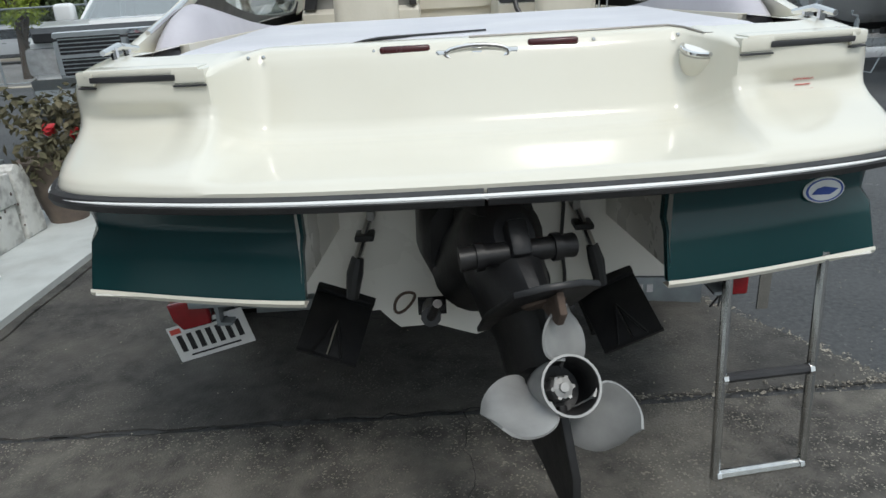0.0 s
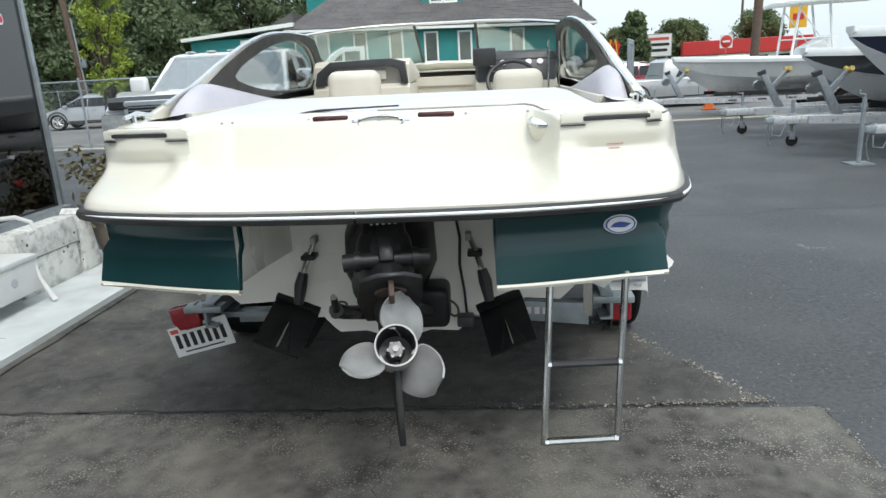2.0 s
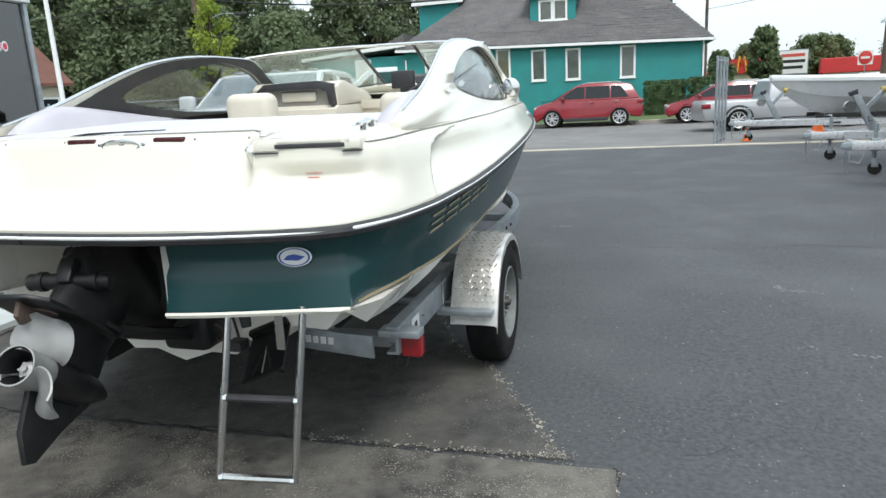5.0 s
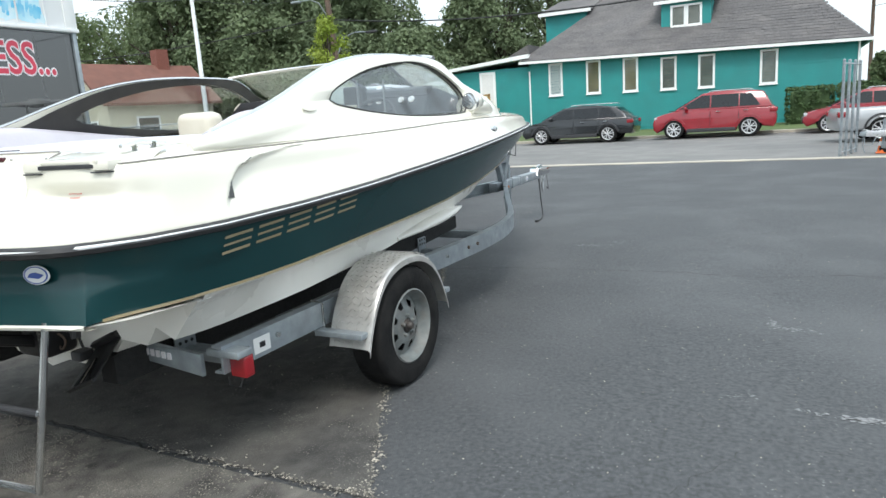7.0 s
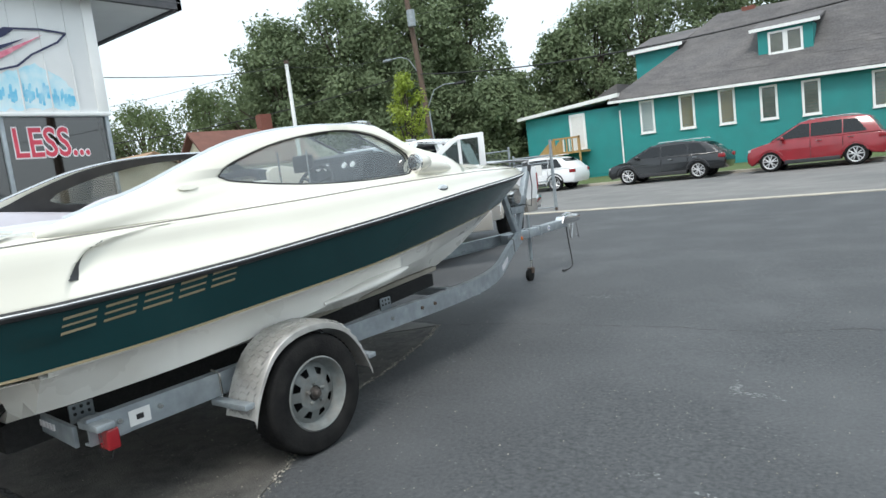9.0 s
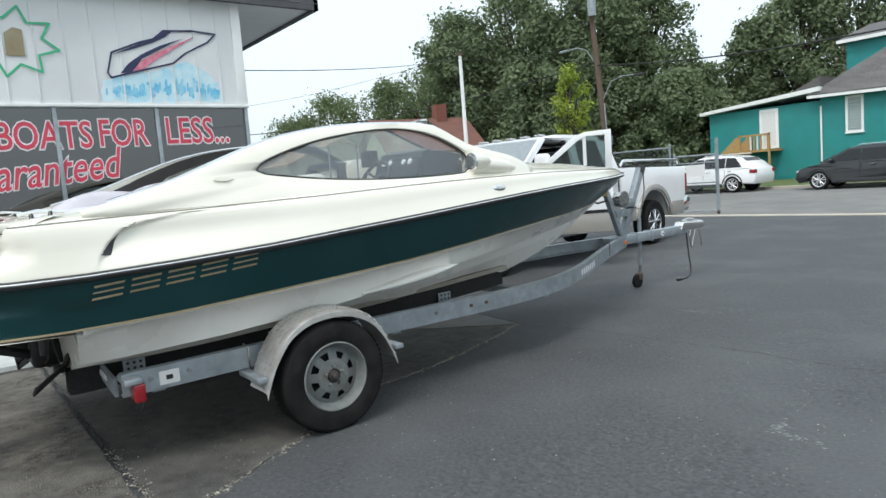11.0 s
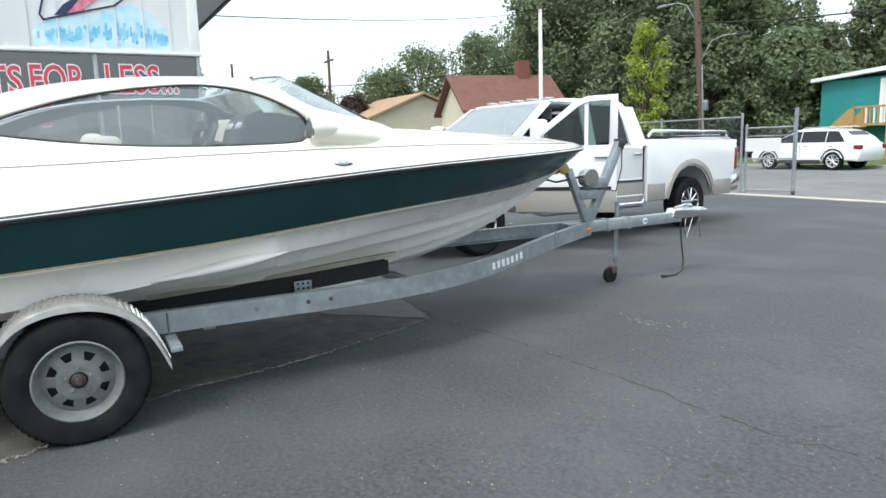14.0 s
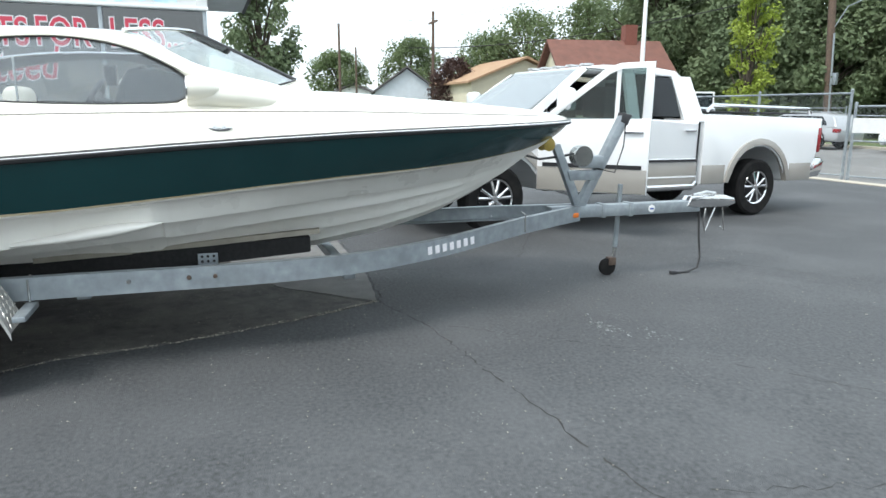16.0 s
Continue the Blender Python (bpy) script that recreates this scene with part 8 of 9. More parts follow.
lp = pole("utility_pole", "leaning brown wooden utility pole with a street lamp and transformer", -22.0, 36.0, 15.0, 0.2, POLEWOOD, (-0.65, -0.65))
part("lamp_arm", T([(-0.3, -0.3, 7.7), (-0.9, -0.6, 8.9), (-1.3, -0.9, 9.1), (-1.9, -1.2, 9.05)], 0.035, 8), GALV, lp, "curved lamp arm")
part("lamp_head", B(-2.5, -1.8, -1.35, -1.1, 8.95, 9.1, 0.05), GALV, lp, "street lamp head")
part("lamp_arm", T([(-0.1, -0.2, 5.8), (0.3, 0.1, 6.8), (0.9, 0.4, 7.05), (1.8, 0.6, 7.0)], 0.035, 8), GALV, lp, "curved lamp arm")
part("lamp_head", B(1.6, 2.4, 0.5, 0.75, 6.9, 7.05, 0.05), DASH, lp, "street lamp head")
part("transformer", T([(-0.2, -0.75, 10.8), (-0.2, -0.75, 11.8)], 0.26, 14), GALV, lp, "grey transformer")
part("meter_box", B(0.12, 0.36, -0.25, -0.05, 2.9, 3.5, 0.02), GALV, lp, "grey meter box")
part("conduit", T([(0.16, -0.14, 0.2), (0.02, -0.3, 5.5)], 0.05, 8), GALV, lp)
wp = pole("flag_pole", "slender white metal pole inside the fence", -20.9, 23.3, 7.6, 0.11, TRIM, (0, 0), "pole")
part("pole_cap", T([(0, 0, 7.55), (0, 0, 7.7)], 0.125, 8), RUST, wp)
pole("wooden_pole", "thick brown wooden utility pole by the street", 11.05, 27.9, 12.0, 0.18, POLEWOOD, (0.2, 0))
pole("far_pole", "thin far utility pole", 8.2, 59.0, 11.0, 0.14, POLEWOOD)
pole("utility_pole", "brown wooden utility pole at the edge of the lot", 21.0, 15.0, 11.5, 0.2, POLEWOOD)
pole("far_pole", "thin far utility pole", 24.5, 68.0, 9.5, 0.13, POLEWOOD)
fp = pole("far_pole", "thin far utility pole with a cross arm", -47.5, 22.5, 9.2, 0.14, POLEWOOD)
part("cross_arm", B(-1.0, 1.0, -0.06, 0.06, 8.3, 8.45), POLEWOOD, fp)
pole("far_pole", "thin far utility pole", -50.5, 15.5, 8.3, 0.12, POLEWOOD)
pole("far_pole", "thin far utility pole", -58.0, 18.5, 7.2, 0.10, POLEWOOD)


def cable(name, a, c, sag, r=0.012, n=20):
    a, c = Vector(a), Vector(c)
    pts = [a.lerp(c, k / n) - Vector((0, 0, sag * 4 * (k / n) * (1 - k / n))) for k in range(n + 1)]
    return solid(name, T(pts, r, 5), WIRE, "thin black overhead cable between poles", "cable", group="overhead cables")


P1, P2 = (-22.4, 35.6), (10.8, 27.9)
cable("cable", (*P1, 7.9), (*P2, 6.4), 1.15, 0.035)
cable("cable", (*P1, 11.6), (*P2, 9.6), 0.9)
cable("cable", (*P1, 13.7), (*P2, 10.8), 0.8)
cable("cable", (*P1, 8.1), (-46.0, 20.0, 6.2), 0.9, 0.03)
cable("cable", (*P1, 11.8), (-46.0, 20.0, 8.2), 1.0)
cable("cable", (*P1, 9.5), (-20.9, 23.3, 7.4), 0.4)
cable("cable", (*P1, 10.8), (-30.0, 29.0, 6.3), 0.4)
cable("cable", (*P2, 9.0), (60, 24.0, 9.0), 1.5, 0.02)
for z0_, z1_ in ((10.4, 10.6), (9.7, 9.9), (9.0, 9.4), (8.0, 8.6), (7.3, 8.0)):
    cable("cable", (8.2, 59.0, z0_), (21.0, 15.0, z1_), 0.9, 0.018)
cable("cable", (-20.9, 23.3, 7.45), (-8.0, 4.8, 3.9), 0.25)


# ---- trees and far buildings ----
def tree(label, x, y, h, r, seed, material=LEAF, n=4200, size=0.30, low=0.3, clumps=80, name="tree", squash=1.0, trunk=True):
    t = thing(name, label, "tree", pose(x, y, 0), "background trees")
    rng = random.Random(seed)
    lean = Vector((rng.uniform(-0.4, 0.4), rng.uniform(-0.4, 0.4), 0))
    tr = T([Vector((0, 0, -0.1)), Vector((0, 0, h * 0.25)) + lean * 0.4, Vector((0, 0, h * 0.6)) + lean, Vector((0, 0, h * 0.9)) + lean], [h * 0.026, h * 0.02, h * 0.011, h * 0.004], 8)
    cs = []
    for k in range(clumps):
        f = low + (1 - low) * (k + rng.random()) / clumps
        width = r * (math.sin(math.pi * min(1, 0.14 + 0.82 * (f - low) / (1 - low))) ** 0.6) * squash
        a = rng.uniform(0, 2 * math.pi)
        d = width * rng.uniform(0.35, 1.0)
        cr = r * rng.uniform(0.12, 0.32)
        c = Vector((d * math.cos(a), d * math.sin(a), min(h * f, h - cr * 0.7))) + lean
        cs.append((c.x, c.y, c.z, cr))
        if k % 3 == 0:
            base = Vector((0, 0, h * max(0.15, f * 0.55))) + lean * 0.7
            tube(tr, [base, base.lerp(c, 0.5) + Vector((0, 0, 0.1 * r)), c], [h * 0.009, h * 0.006, h * 0.002], 5)
    part("trunk", tr, BARK, t, "rough brown trunk and limbs")
    leaves("crown", leaf_cloud(cs, n, size, seed), material, t)
    return t


DK, MD = "large dark green leafy tree behind the street", "mid-green leafy tree behind the houses"
for k, (x, y, h, r) in enumerate(((-34.3, 34.2, 13.6, 4.0), (-30.8, 38.0, 15.2, 4.7), (-26.5, 41.5, 15.6, 4.6), (-22.0, 46.0, 8.2, 3.4), (-17.0, 51.5, 13.0, 4.2), (-14.2, 55.0, 14.2, 5.0), (-24.5, 43.6, 15.4, 3.2), (-19.4, 49.6, 11.0, 2.6), (-28.8, 40.0, 13.0, 4.2), (-32.6, 36.4, 11.5, 4.2), (-9.0, 57.0, 14.4, 4.6),
                                  (-3.5, 59.0, 13.6, 4.3), (-28.6, 36.5, 9.0, 3.6), (-24.5, 38.0, 8.0, 3.4), (-20.6, 41.0, 7.2, 3.0))):
    tree(DK, x, y, h, r, 40 + k, LEAF, 19000, 0.15, 0.18, 110)
for k, (x, y, h, r) in enumerate(((-45.0, 35.5, 10.6, 3.8), (-52.0, 29.0, 8.0, 3.4), (-40.5, 36.5, 11.5, 3.8), (-64.0, 18.0, 7.2, 3.2), (-62.0, 25.0, 8.4, 3.2), (-48.8, 31.6, 9.8, 4.4), (8.3, 50.0, 3.6, 0.9), (11.4, 54.0, 5.2, 1.1), (16.5, 62.0, 4.8, 1.8), (20.0, 68.0, 5.0, 1.9), (13.0, 66, 4.6, 1.9), (24.5, 64, 5.4, 2.2))):
    tree(MD, x, y, h, r, 70 + k, LEAFMID, 11000, 0.13, 0.2, 95)
tree("dark evergreen tree beside the shop corner", -30.4, 7.9, 8.4, 1.9, 91, LEAF, 9000, 0.12, 0.2)
tree("small dark purple-leaved tree by the pale house", -46.6, 23.9, 5.6, 1.9, 92, LEAFRED, 5000, 0.11, 0.25)
tree("young lime-green tree inside the fence", -12.0, 20.6, 5.3, 0.85, 93, LEAFLIME, 4200, 0.06, 0.28, 75, squash=0.8)
# undergrowth that closes the view beneath the trees
for k in range(15):
    x = -46 + 2.3 * k
    tree("low leafy undergrowth beneath tall trees", x, 37.5 + 0.36 * k + (k % 3), 4.2 + (k * 7 % 5) * 0.3, 2.1, 120 + k, LEAF, 4500, 0.14, 0.1, 40, name="shrub")


def cottage(name, label, x, y, rz, w, d, eave, ridge_h, wall_mat, roof_mat, chimney=None, windows=2):
    c = thing(name, label, "house", pose(x, y, 0, 0, 0, rz))
    part("wall", PR([(-w / 2, 0), (-w / 2, eave), (0, ridge_h - 0.12), (w / 2, eave), (w / 2, 0)], 0, d, 0.0, "y"), wall_mat, c, smooth=False)
    for s in (1, -1):
        bm = PR([(0, ridge_h), (s * (w / 2 + 0.4), eave - 0.25), (s * (w / 2 + 0.4), eave - 0.1), (0, ridge_h + 0.16)], -0.4, d + 0.4, 0.0, "y")
        part("roof", bm, roof_mat, c, smooth=False)
    for k in range(windows):
        window(c, -w * 0.3 + k * w * 0.35, -w * 0.3 + k * w * 0.35 + 0.9, 1.2, 2.5, 0.0, BLIND)
    for k in range(3):
        wn_ = part("side_window", B(w / 2 - 0.02, w / 2 + 0.04, 1.5 + k * 3.0, 2.6 + k * 3.0, 1.2, 2.5), CARGLASS, c, smooth=False)
        part("side_frame", B(w / 2 + 0.0, w / 2 + 0.03, 1.4 + k * 3.0, 2.7 + k * 3.0, 1.1, 2.6), TRIM, wn_, smooth=False)
    if chimney:
        part("chimney", B(chimney[0] - 0.35, chimney[0] + 0.35, chimney[1] - 0.35, chimney[1] + 0.35, eave, ridge_h + 1.0), BRICK, c, "brick chimney", smooth=False)
    return c


cottage("red_roofed_house", "cream house with a faded red roof and brick chimney", -30.2, 23.9, -12, 4.9, 6.0, 3.4, 5.35, STUCCO, ROOFRED, (0.0, 4.5))
cottage("cream_house", "small cream house with a tan roof", -41.2, 27.6, 90, 8.6, 8.0, 3.7, 5.3, STUCCO, ROOFTAN)
cottage("pale_blue_house", "small pale blue house with a grey roof", -56.5, 23.0, 75, 6.0, 8.0, 3.2, 5.4, PALEWALL, SHINGLE)
cottage("white_house", "small far white house", -62.0, 19.0, 70, 7.0, 8.0, 2.6, 4.0, TRIM, SHINGLE)
# far street on the right: a red diner with a yellow roof shape, signs
diner = thing("far_diner", "low red and white diner far along the street", "building", pose(20.8, 56.0, 0, 0, 0, -12))
part("wall", B(-4.5, 4.5, 0, 8, 0, 2.0), TRIM, diner, smooth=False)
part("red_roof", B(-4.8, 4.8, -0.3, 8.3, 1.8, 2.9, 0.05), REDSIGN, diner, "red roof band", smooth=False)
for k in range(4):
    part("window", B(-3.8 + 2 * k, -2.4 + 2 * k, -0.04, 0.0, 0.6, 1.6), CARGLASS, diner, smooth=False)
d2 = thing("far_restaurant", "far red-roofed restaurant with yellow marks", "building", pose(12.2, 62.0, 0, 0, 0, -6))
part("wall", B(-3.2, 3.2, 0, 6, 0, 2.3), STUCCO, d2, smooth=False)
part("red_roof", PR([(-3.6, 2.2), (3.6, 2.2), (3.0, 3.4), (-3.0, 3.4)], -0.3, 6.3, 0.0, "y"), REDSIGN, d2, "red roof", smooth=False)
for x in (-0.8, 1.6):
    part("yellow_mark", T([(x - 0.35, -0.4, 2.3), (x - 0.2, -0.4, 3.6), (x, -0.4, 2.9), (x + 0.2, -0.4, 3.6), (x + 0.35, -0.4, 2.3)], 0.07, 6), SIGNYELLOW, d2, "yellow mark on the roof")
sg = thing("roadside_sign", "white roadside sign board with red and dark lines", "sign", pose(14.4, 57.9, 0, 0, 0, -8))
part("board", B(-1.0, 1.0, -0.08, 0.08, 1.95, 3.65), PLATEW, sg, smooth=False)
part("frame", B(-1.06, 1.06, -0.05, 0.05, 1.88, 3.72), GALV, sg, smooth=False)
for k, (w, m_) in enumerate(((0.8, REDPRINT), (0.85, INK), (0.7, INK))):
    part("line", B(-w, w, -0.095, -0.08, 3.2 - 0.45 * k, 3.42 - 0.45 * k), m_, sg, smooth=False)
for x in (-0.7, 0.7):
    part("leg", T([(x, 0, 0), (x, 0, 2)], 0.06, 6), GALV, sg)
st = thing("no_entry_sign", "round red and white no-entry road sign", "sign", pose(14.6, 42.0, 0, 0, 0, -10) @ Matrix.Diagonal((0.85, 0.85, 0.95, 1)))
part("disc", L([(0.0, 0.01), (0.36, 0.01), (0.38, 0.0), (0.36, -0.01), (0.0, -0.01)], (0, 0, 2.6), (0, -1, 0), 24), REDSIGN, st)
part("bar", B(-0.24, 0.24, -0.02, -0.011, 2.54, 2.66), PLATEW, st, smooth=False)
part("panel", B(-0.42, 0.42, 0.012, 0.03, 2.2, 3.0), PLATEW, st, smooth=False)
part("post", T([(0, 0.05, 0), (0, 0.05, 2.9)], 0.03, 6), GALV, st)
ys_ = thing("yellow_sign", "tall yellow and red sign board behind the boats", "sign", pose(17.8, 40.0, 0.4, 0, 0, -15) @ Matrix.Diagonal((0.8, 0.8, 0.85, 1)))
part("board", B(-0.55, 0.55, -0.06, 0.06, 3.0, 4.4), SIGNYELLOW, ys_, smooth=False)
part("mark", B(-0.35, 0.35, -0.075, -0.06, 3.5, 3.9), REDSIGN, ys_, smooth=False)
part("post", T([(0, 0, -1.2), (0, 0, 3.0)], 0.06, 6), GALV, ys_)
for x, y, p in ((9.6, 52.0, CARSILVER), (12.5, 50.0, CARSILVER), (16.0, 47.0, TRUCKW)):
    suv("far_car", "pale car far along the street", pose(x, y, -0.03, 0, 0, 80), p)


# ---- boats on trailers across the lot ----
def far_trailer(label, x, y, rz, length=6.5, rail_h=0.47, post=True, plug=GALV, jack=True):
    """Aluminium trailer; y forward, origin under the coupler."""
    t = thing("boat_trailer", label, "trailer", pose(x, y, -0.0, 0, 0, rz), "trailers across the lot")
    zr0, zr1 = rail_h - 0.065, rail_h + 0.065
    for s in (1, -1):
        bm = bmesh.new()
        loft(bm, [[(s * (c - 0.035), yy, zr0), (s * (c + 0.035), yy, zr0), (s * (c + 0.035), yy, zr1), (s * (c - 0.035), yy, zr1)] for c, yy in ((0.95, -length), (0.95, -2.3), (0.80, -1.75), (0.10, -0.55))])
        rl = part("frame_rail", bm, RIMB, t, "bright aluminium box rail", smooth=False)
        for k in range(6):
            part("slot", B(*sorted((s * 0.984, s * 0.988)), -length + 0.5 + 0.75 * k, -length + 0.72 + 0.75 * k, rail_h - 0.018, rail_h + 0.02), INK, rl, smooth=False)
        road_wheel(t, (s * 1.12, -length + 1.6, 0.33), s, 0.33, 0.2, 0.19, RIM)
        part("fender", PR(arc_pts(-length + 1.6, 0.33, 0.44, 10, 170, 12) + arc_pts(-length + 1.6, 0.33, 0.42, 170, 10, 12), *sorted((s * 1.0, s * 1.26)), 0.0), ALLOY, t)
        bk = part("bunk", B(s * 0.5 - 0.05, s * 0.5 + 0.05, -length + 0.2, -1.8, rail_h + 0.10, rail_h + 0.20, 0.01), CARPET, t, "black-carpeted bunk")
        for yy in (-length + 0.8, -length + 2.4, -2.3):
            part("bunk_post", B(s * 0.5 - 0.03, s * 0.5 + 0.03, yy - 0.03, yy + 0.03, rail_h - 0.05, rail_h + 0.10), RIMB, bk, smooth=False)
    for k in range(4):
        part("cross_member", B(-0.93, 0.93, -length + 0.6 + k * 1.3, -length + 0.7 + k * 1.3, zr0, zr0 + 0.08), RIMB, t, smooth=False)
    tg = part("tongue", B(-0.06, 0.06, -2.6, 0.0, rail_h - 0.065, rail_h + 0.065, 0.006), RIMB, t, "bright square tongue beam")
    for k in range(4):
        part("slot", B(0.0605, 0.063, -0.9 - 0.42 * k, -0.75 - 0.42 * k, rail_h - 0.018, rail_h + 0.018), INK, tg, smooth=False)
    cp = part("coupler", PR([(-0.2, rail_h - 0.06), (-0.18, rail_h + 0.05), (0.02, rail_h + 0.065), (0.12, rail_h + 0.04), (0.14, rail_h - 0.03), (0.06, rail_h - 0.06)], -0.055, 0.055, 0.012), GALV, t, "galvanised coupler")
    part("lever", T([(0, -0.1, rail_h + 0.055), (0, 0.0, rail_h + 0.09), (0, 0.08, rail_h + 0.085)], 0.012, 6), STEEL, cp)
    if jack:
        j = part("jack", T([(0.11, -0.36, 0.22), (0.11, -0.36, rail_h + 0.33)], 0.032, 8), GALV, t, "jack post")
        part("crank", T([(0.11, -0.36, rail_h + 0.33), (0.11, -0.36, rail_h + 0.37), (0.11, -0.24, rail_h + 0.37), (0.11, -0.24, rail_h + 0.44)], 0.01, 5), STEEL, j)
        part("jack_clamp", B(0.05, 0.16, -0.42, -0.30, rail_h - 0.10, rail_h + 0.10, 0.008), GALV, j)
        part("jack_wheel", L([(0.0, -0.03), (0.09, -0.03), (0.1, -0.015), (0.1, 0.015), (0.09, 0.03), (0.0, 0.03)], (0.11, -0.38, 0.1), (1, 0, 0), 16), TYRE, j)
        part("jack_fork", B(0.06, 0.16, -0.42, -0.32, 0.12, 0.26, 0.008), GALV, j)
    if post:
        w = part("winch_bar", PR([(-1.14, rail_h + 0.06), (-0.98, rail_h + 0.06), (-0.62, rail_h + 0.76), (-0.72, rail_h + 0.80)], -0.055, 0.055, 0.008), GALV, t, "leaning galvanised winch post")
        part("bar_cap", PR([(-0.735, rail_h + 0.74), (-0.61, rail_h + 0.70), (-0.585, rail_h + 0.78), (-0.72, rail_h + 0.83)], -0.058, 0.058, 0.006), DASH, w, "black cap")
        part("brace", PR([(-0.86, rail_h + 0.36), (-0.80, rail_h + 0.42), (-1.12, rail_h + 0.80), (-1.19, rail_h + 0.77)], -0.04, 0.04, 0.006), GALV, w, "bow stop bar")
        part("reel", L([(0.0, -0.07), (0.10, -0.07), (0.10, -0.06), (0.05, -0.05), (0.05, 0.05), (0.10, 0.06), (0.10, 0.07), (0.0, 0.07)], (0.0, -0.62, rail_h + 0.52), (1, 0, 0), 14), STEEL, w)
        for sx in (1, -1):
            part("bow_roller", L([(0.0, -0.06), (0.035, -0.06), (0.05, -0.045), (0.03, 0.0), (0.05, 0.045), (0.035, 0.06), (0.0, 0.06)], (sx * 0.07, -1.17, rail_h + 0.80), (1, 0, sx * 0.4), 12), YELLOW, w, "yellow bow roller")
    part("chain", T([(0.05, 0.05, rail_h - 0.08), (0.06, 0.06, 0.25), (0.07, 0.03, 0.10), (0.07, 0.0, 0.02)], 0.012, 5), plug, t, "hanging safety chain")
    part("chain", T([(-0.05, 0.03, rail_h - 0.08), (-0.06, 0.02, 0.22), (-0.05, -0.12, 0.20), (-0.05, -0.2, rail_h - 0.08)], 0.012, 5), GALV, t)
    return t


def centre_console(name, label, x, y, rz, length, beam, top_mat, keel, gun, bow_z, top=None):
    """Open fishing boat; y forward, origin below the stem head; keel, gun: heights of keel and gunwale aft."""
    b = thing(name, label, "boat", pose(x, y, 0, 0, 0, rz), "boats across the lot")
    secs_top, secs_bot = [], []
    for k in range(41):
        f = k / 40
        yy = -length * (1 - f)
        hb = beam / 2 * (1 - max(0, (f - 0.45) / 0.55) ** 2.3) * (0.92 + 0.08 * min(1, f * 3))
        zg = gun + (bow_z - gun) * f ** 2
        zk = keel + (bow_z - 0.12 - keel) * max(0, (f - 0.80) / 0.20) ** 1.7
        zc = keel + 0.30 + (bow_z - keel - 0.42) * max(0, (f - 0.45) / 0.55) ** 5.0
        zc = max(zc, zk + 0.02)
        hc = hb * (0.86 - 0.5 * max(0, (f - 0.4) / 0.6) ** 1.2)
        zm = zc + (zg - zc) * 0.15
        hm = hc + (hb - hc) * 0.35
        secs_top.append([Vector((hb, yy, zg)), Vector((hb * 0.985 + 0.0, yy, zg - 0.05)), Vector((hm + (hb - hm) * 0.55, yy, zm + (zg - zm) * 0.5)), Vector((hm, yy, zm))])
        secs_bot.append([Vector((hm, yy, zm)), Vector((hc, yy, zc)), Vector((hc * 0.55, yy, zc + (zk - zc) * 0.5)), Vector((0, yy, zk))])
    both(secs_top, "hull_side", top_mat, b, "glossy hull side")
    both(secs_bot, "hull_bottom", WHITEHULL, b, "white hull bottom")
    deck = bmesh.new()
    loft(deck, [[Vector((s[0].x - 0.02, s[0].y, s[0].z)), Vector((0, s[0].y, s[0].z + 0.02)), Vector((-s[0].x + 0.02, s[0].y, s[0].z))] for s in secs_top[22:]], False, False)
    part("foredeck", deck, TRIM, b, "white foredeck")
    part("transom", PR([(-beam * 0.45, gun - 0.05), (beam * 0.45, gun - 0.05), (beam * 0.38, keel + 0.4), (0, keel), (-beam * 0.38, keel + 0.4)], -length - 0.05, -length, 0.0, "y"), WHITEHULL, b, smooth=False)
    g = bmesh.new()
    for s in (1, -1):
        loft(g, [[Vector((s * (q[0].x + o), q[0].y, q[0].z + dz)) for o, dz in ((0.02, -0.10), (0.035, -0.02), (0.0, 0.045), (-0.12, 0.045), (-0.12, -0.03))] for q in secs_top])
    part("gunwale", g, TRIM, b, "white gunwale cap")
    part("console", PR([(-length * 0.58, keel + 0.5), (-length * 0.58, gun + 0.55), (-length * 0.55, gun + 0.6), (-length * 0.47, gun + 0.3), (-length * 0.45, keel + 0.5)], -0.4, 0.4, 0.04), TRIM, b, "white console")
    if top:
        f0, f1, zt = top
        fm = f0 + (f1 - f0) * 0.32
        for sx in (1, -1):
            for ya, yb in ((fm - 0.07, fm - 0.05), (fm + 0.08, fm + 0.05)):
                part("top_leg", T([(sx * 0.5, -length * ya, gun), (sx * 0.55, -length * yb, zt)], 0.035, 6), TRIM, b, "white top leg")
            part("cross_brace", T([(sx * 0.5, -length * (fm + 0.08), gun + 0.1), (sx * 0.55, -length * (fm - 0.05), zt - 0.15)], 0.018, 5), TRIM, b)
            part("side_rail", T([(sx * 0.53, -length * (fm - 0.06), gun + 0.55), (sx * 0.53, -length * (fm + 0.07), gun + 0.55)], 0.018, 5), TRIM, b)
            part("antenna", T([(sx * 0.6, -length * (f1 - 0.1), zt), (sx * 0.7, -length * (f1 - 0.06), zt + 2.0)], 0.012, 5), TRIM, b)
        bm = bmesh.new()
        loft(bm, [[(0.85 * w * c, -length * (f0 + (f1 - f0) * u), zt + 0.05 * (1 - c * c) + (0.07 if up else 0.0) + dz) for c, up in ((-1, 0), (-1, 0.4), (-0.5, 1), (0, 1), (0.5, 1), (1, 0.4), (1, 0), (0, 0))] for u, w, dz in ((0.0, 0.8, -0.05), (0.05, 0.95, -0.015), (0.5, 1.0, 0.02), (0.95, 0.97, 0.03), (1.0, 0.85, 0.02))])
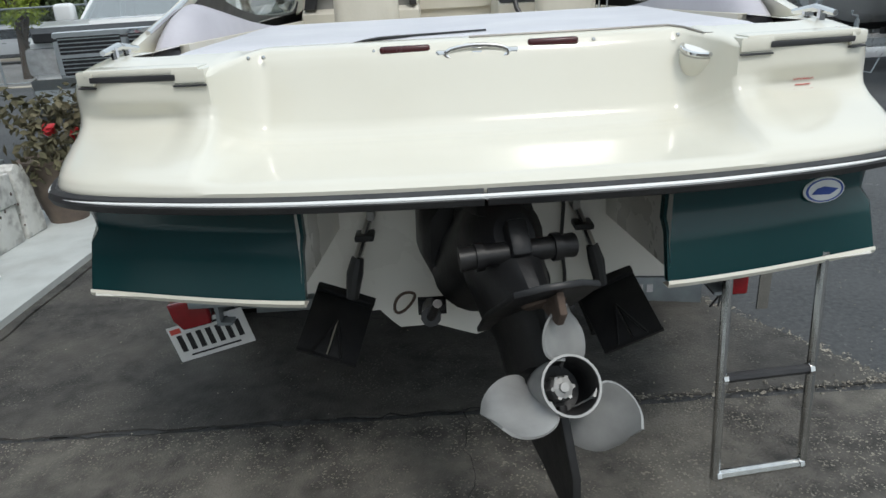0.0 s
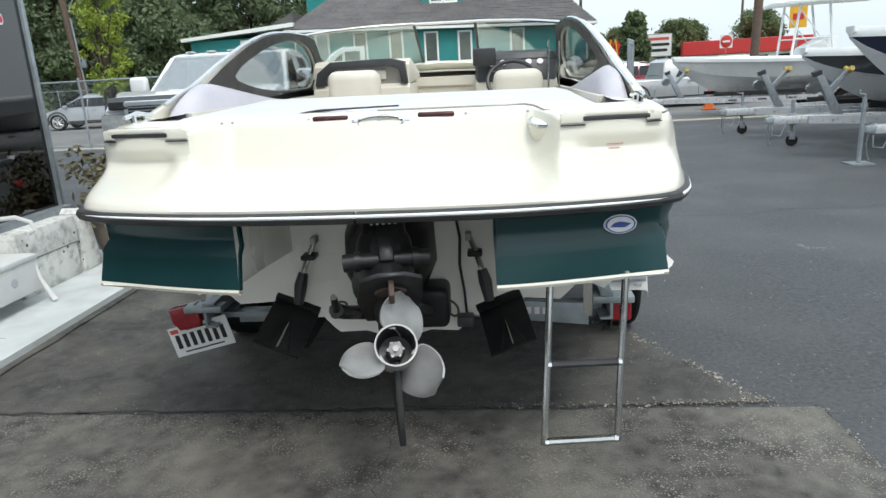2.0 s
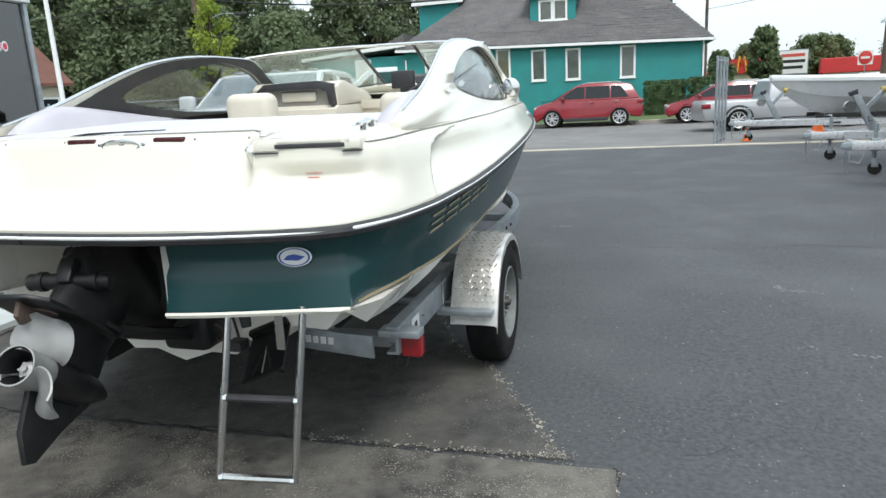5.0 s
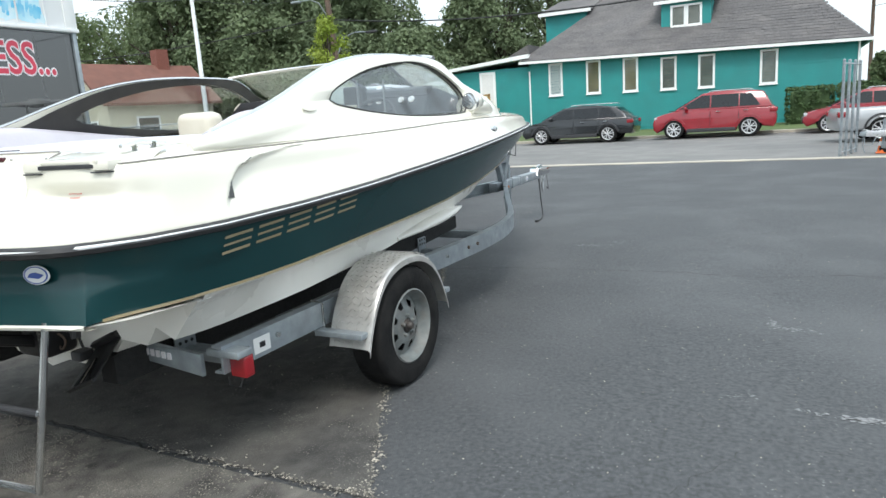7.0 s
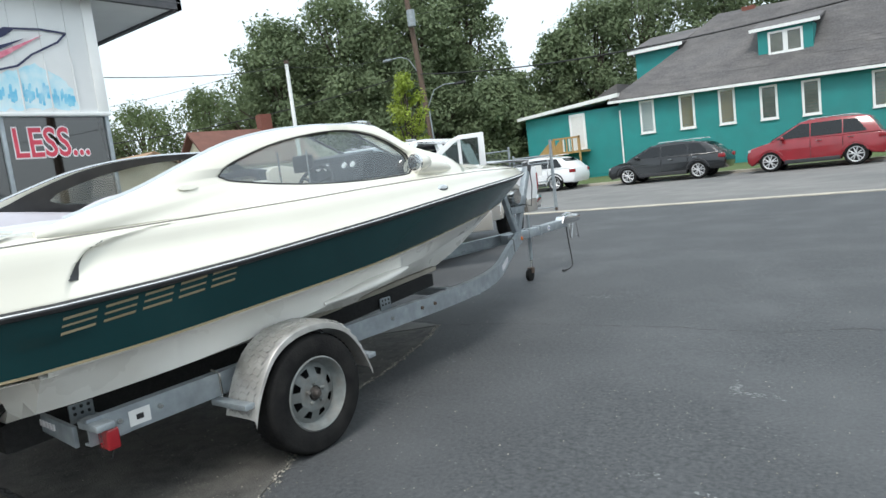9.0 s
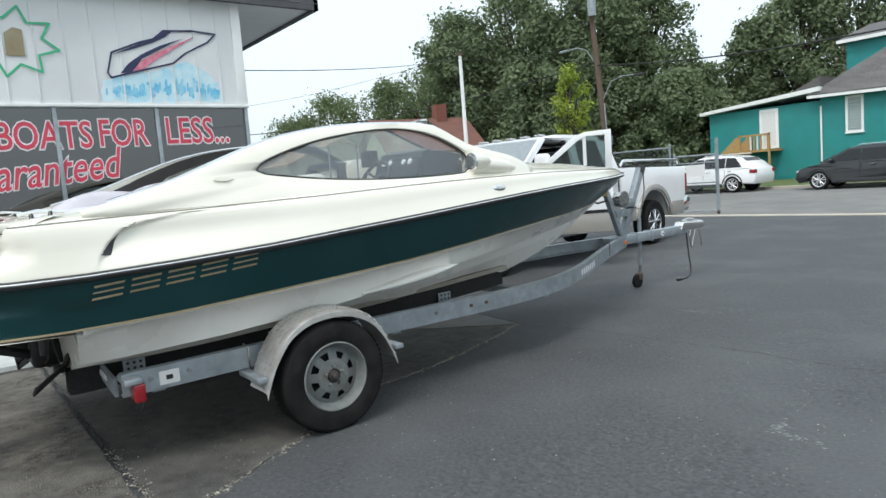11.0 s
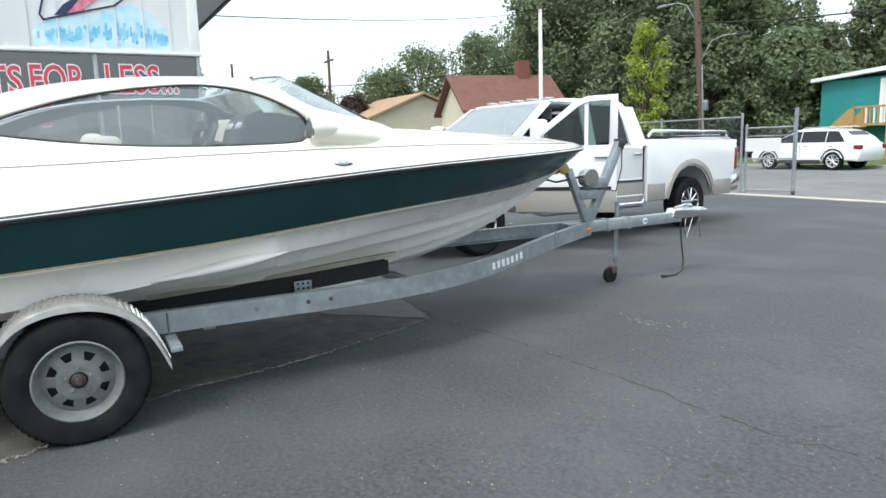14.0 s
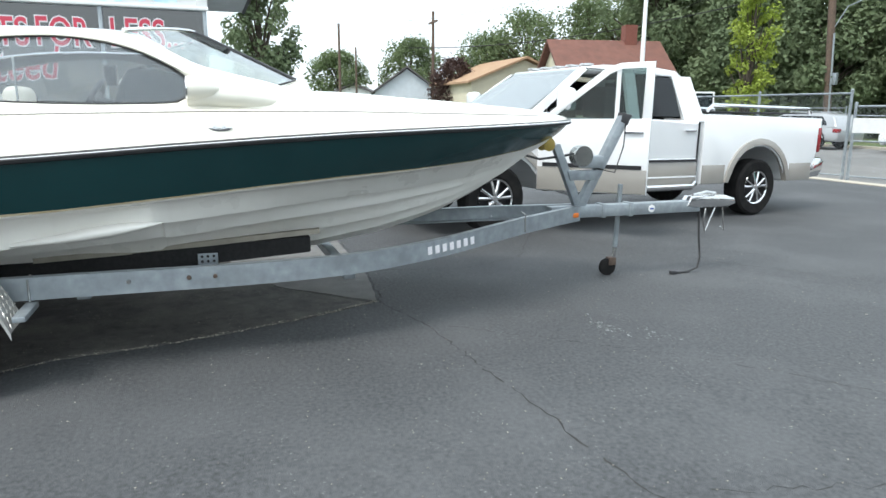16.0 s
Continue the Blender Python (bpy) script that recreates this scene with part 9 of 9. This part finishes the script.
        part("hard_top", bm, TRIM, b, "white hard top", angle=60)
        part("radar", B(-0.2, 0.2, -length * (fm + 0.12), -length * (fm + 0.06), zt + 0.08, zt + 0.2, 0.04), TRIM, b)
    part("outboard", PR([(-length - 0.1, 0.5), (-length - 0.1, gun + 0.4), (-length - 0.35, gun + 0.55), (-length - 0.75, gun + 0.4), (-length - 0.65, gun - 0.1), (-length - 0.35, 0.5)], -0.2, 0.2, 0.05), BLACK, b, "black outboard motor")
    return b


TL = "bright aluminium boat trailer with its jack down on the lot"
for x_, y_, post_ in ((4.75, 18.85, True), (5.38, 13.85, True), (5.4, 11.5, True), (6.0, 9.45, True), (5.6, 7.5, False)):
    far_trailer(TL, x_, y_, 88, post=post_, plug=YELLOW if y_ < 8 else GALV, jack=y_ > 10)
centre_console("fishing_boat", "white open fishing boat with a hard top, on a trailer", 5.6, 19.1, 88, 7.2, 2.4, WHITEHULL, 0.62, 1.40, 1.62, (0.36, 0.74, 2.84))
centre_console("grey_boat", "grey-hulled fishing boat on an aluminium trailer", 6.02, 12.0, 88, 7.2, 2.5, GREYHULL, 0.68, 1.46, 1.62, (0.17, 0.55, 2.52))
centre_console("navy_boat", "large navy blue fishing boat with a white gunwale", 5.53, 9.45, 88, 8.2, 2.7, NAVY, 0.68, 1.66, 1.86)
stand = thing("jack_stand", "galvanised support post with a square foot plate", "jack stand", pose(5.74, 9.28, 0))
part("tube", T([(0, 0, 0.0), (0, 0, 0.93)], 0.032, 8), GALV, stand)
part("foot", B(-0.16, 0.16, -0.16, 0.16, 0.0, 0.02), GALV, stand, smooth=False)
part("crank", T([(0, 0, 0.9), (0, 0, 0.97), (-0.08, 0, 0.99), (-0.08, 0, 1.05)], 0.015, 6), GALV, stand)
for x, y, s in ((5.09, 19.0, 0.6), (7.4, 21.5, 1.0)):
    cone = thing("traffic_cone", "small orange traffic cone on the asphalt", "traffic cone", pose(x, y, 0) @ Matrix.Diagonal((s, s, s, 1)))
    part("cone", L([(0.16, 0.03), (0.03, 0.7), (0.0, 0.71)], (0, 0, 0), (0, 0, 1), 16), ORANGE, cone)
    part("base", B(-0.19, 0.19, -0.19, 0.19, 0.0, 0.035, 0.01), ORANGE, cone)
    part("band", L([(0.115, 0.30), (0.082, 0.46)], (0, 0, 0.0), (0, 0, 1), 16), PLATEW, cone)
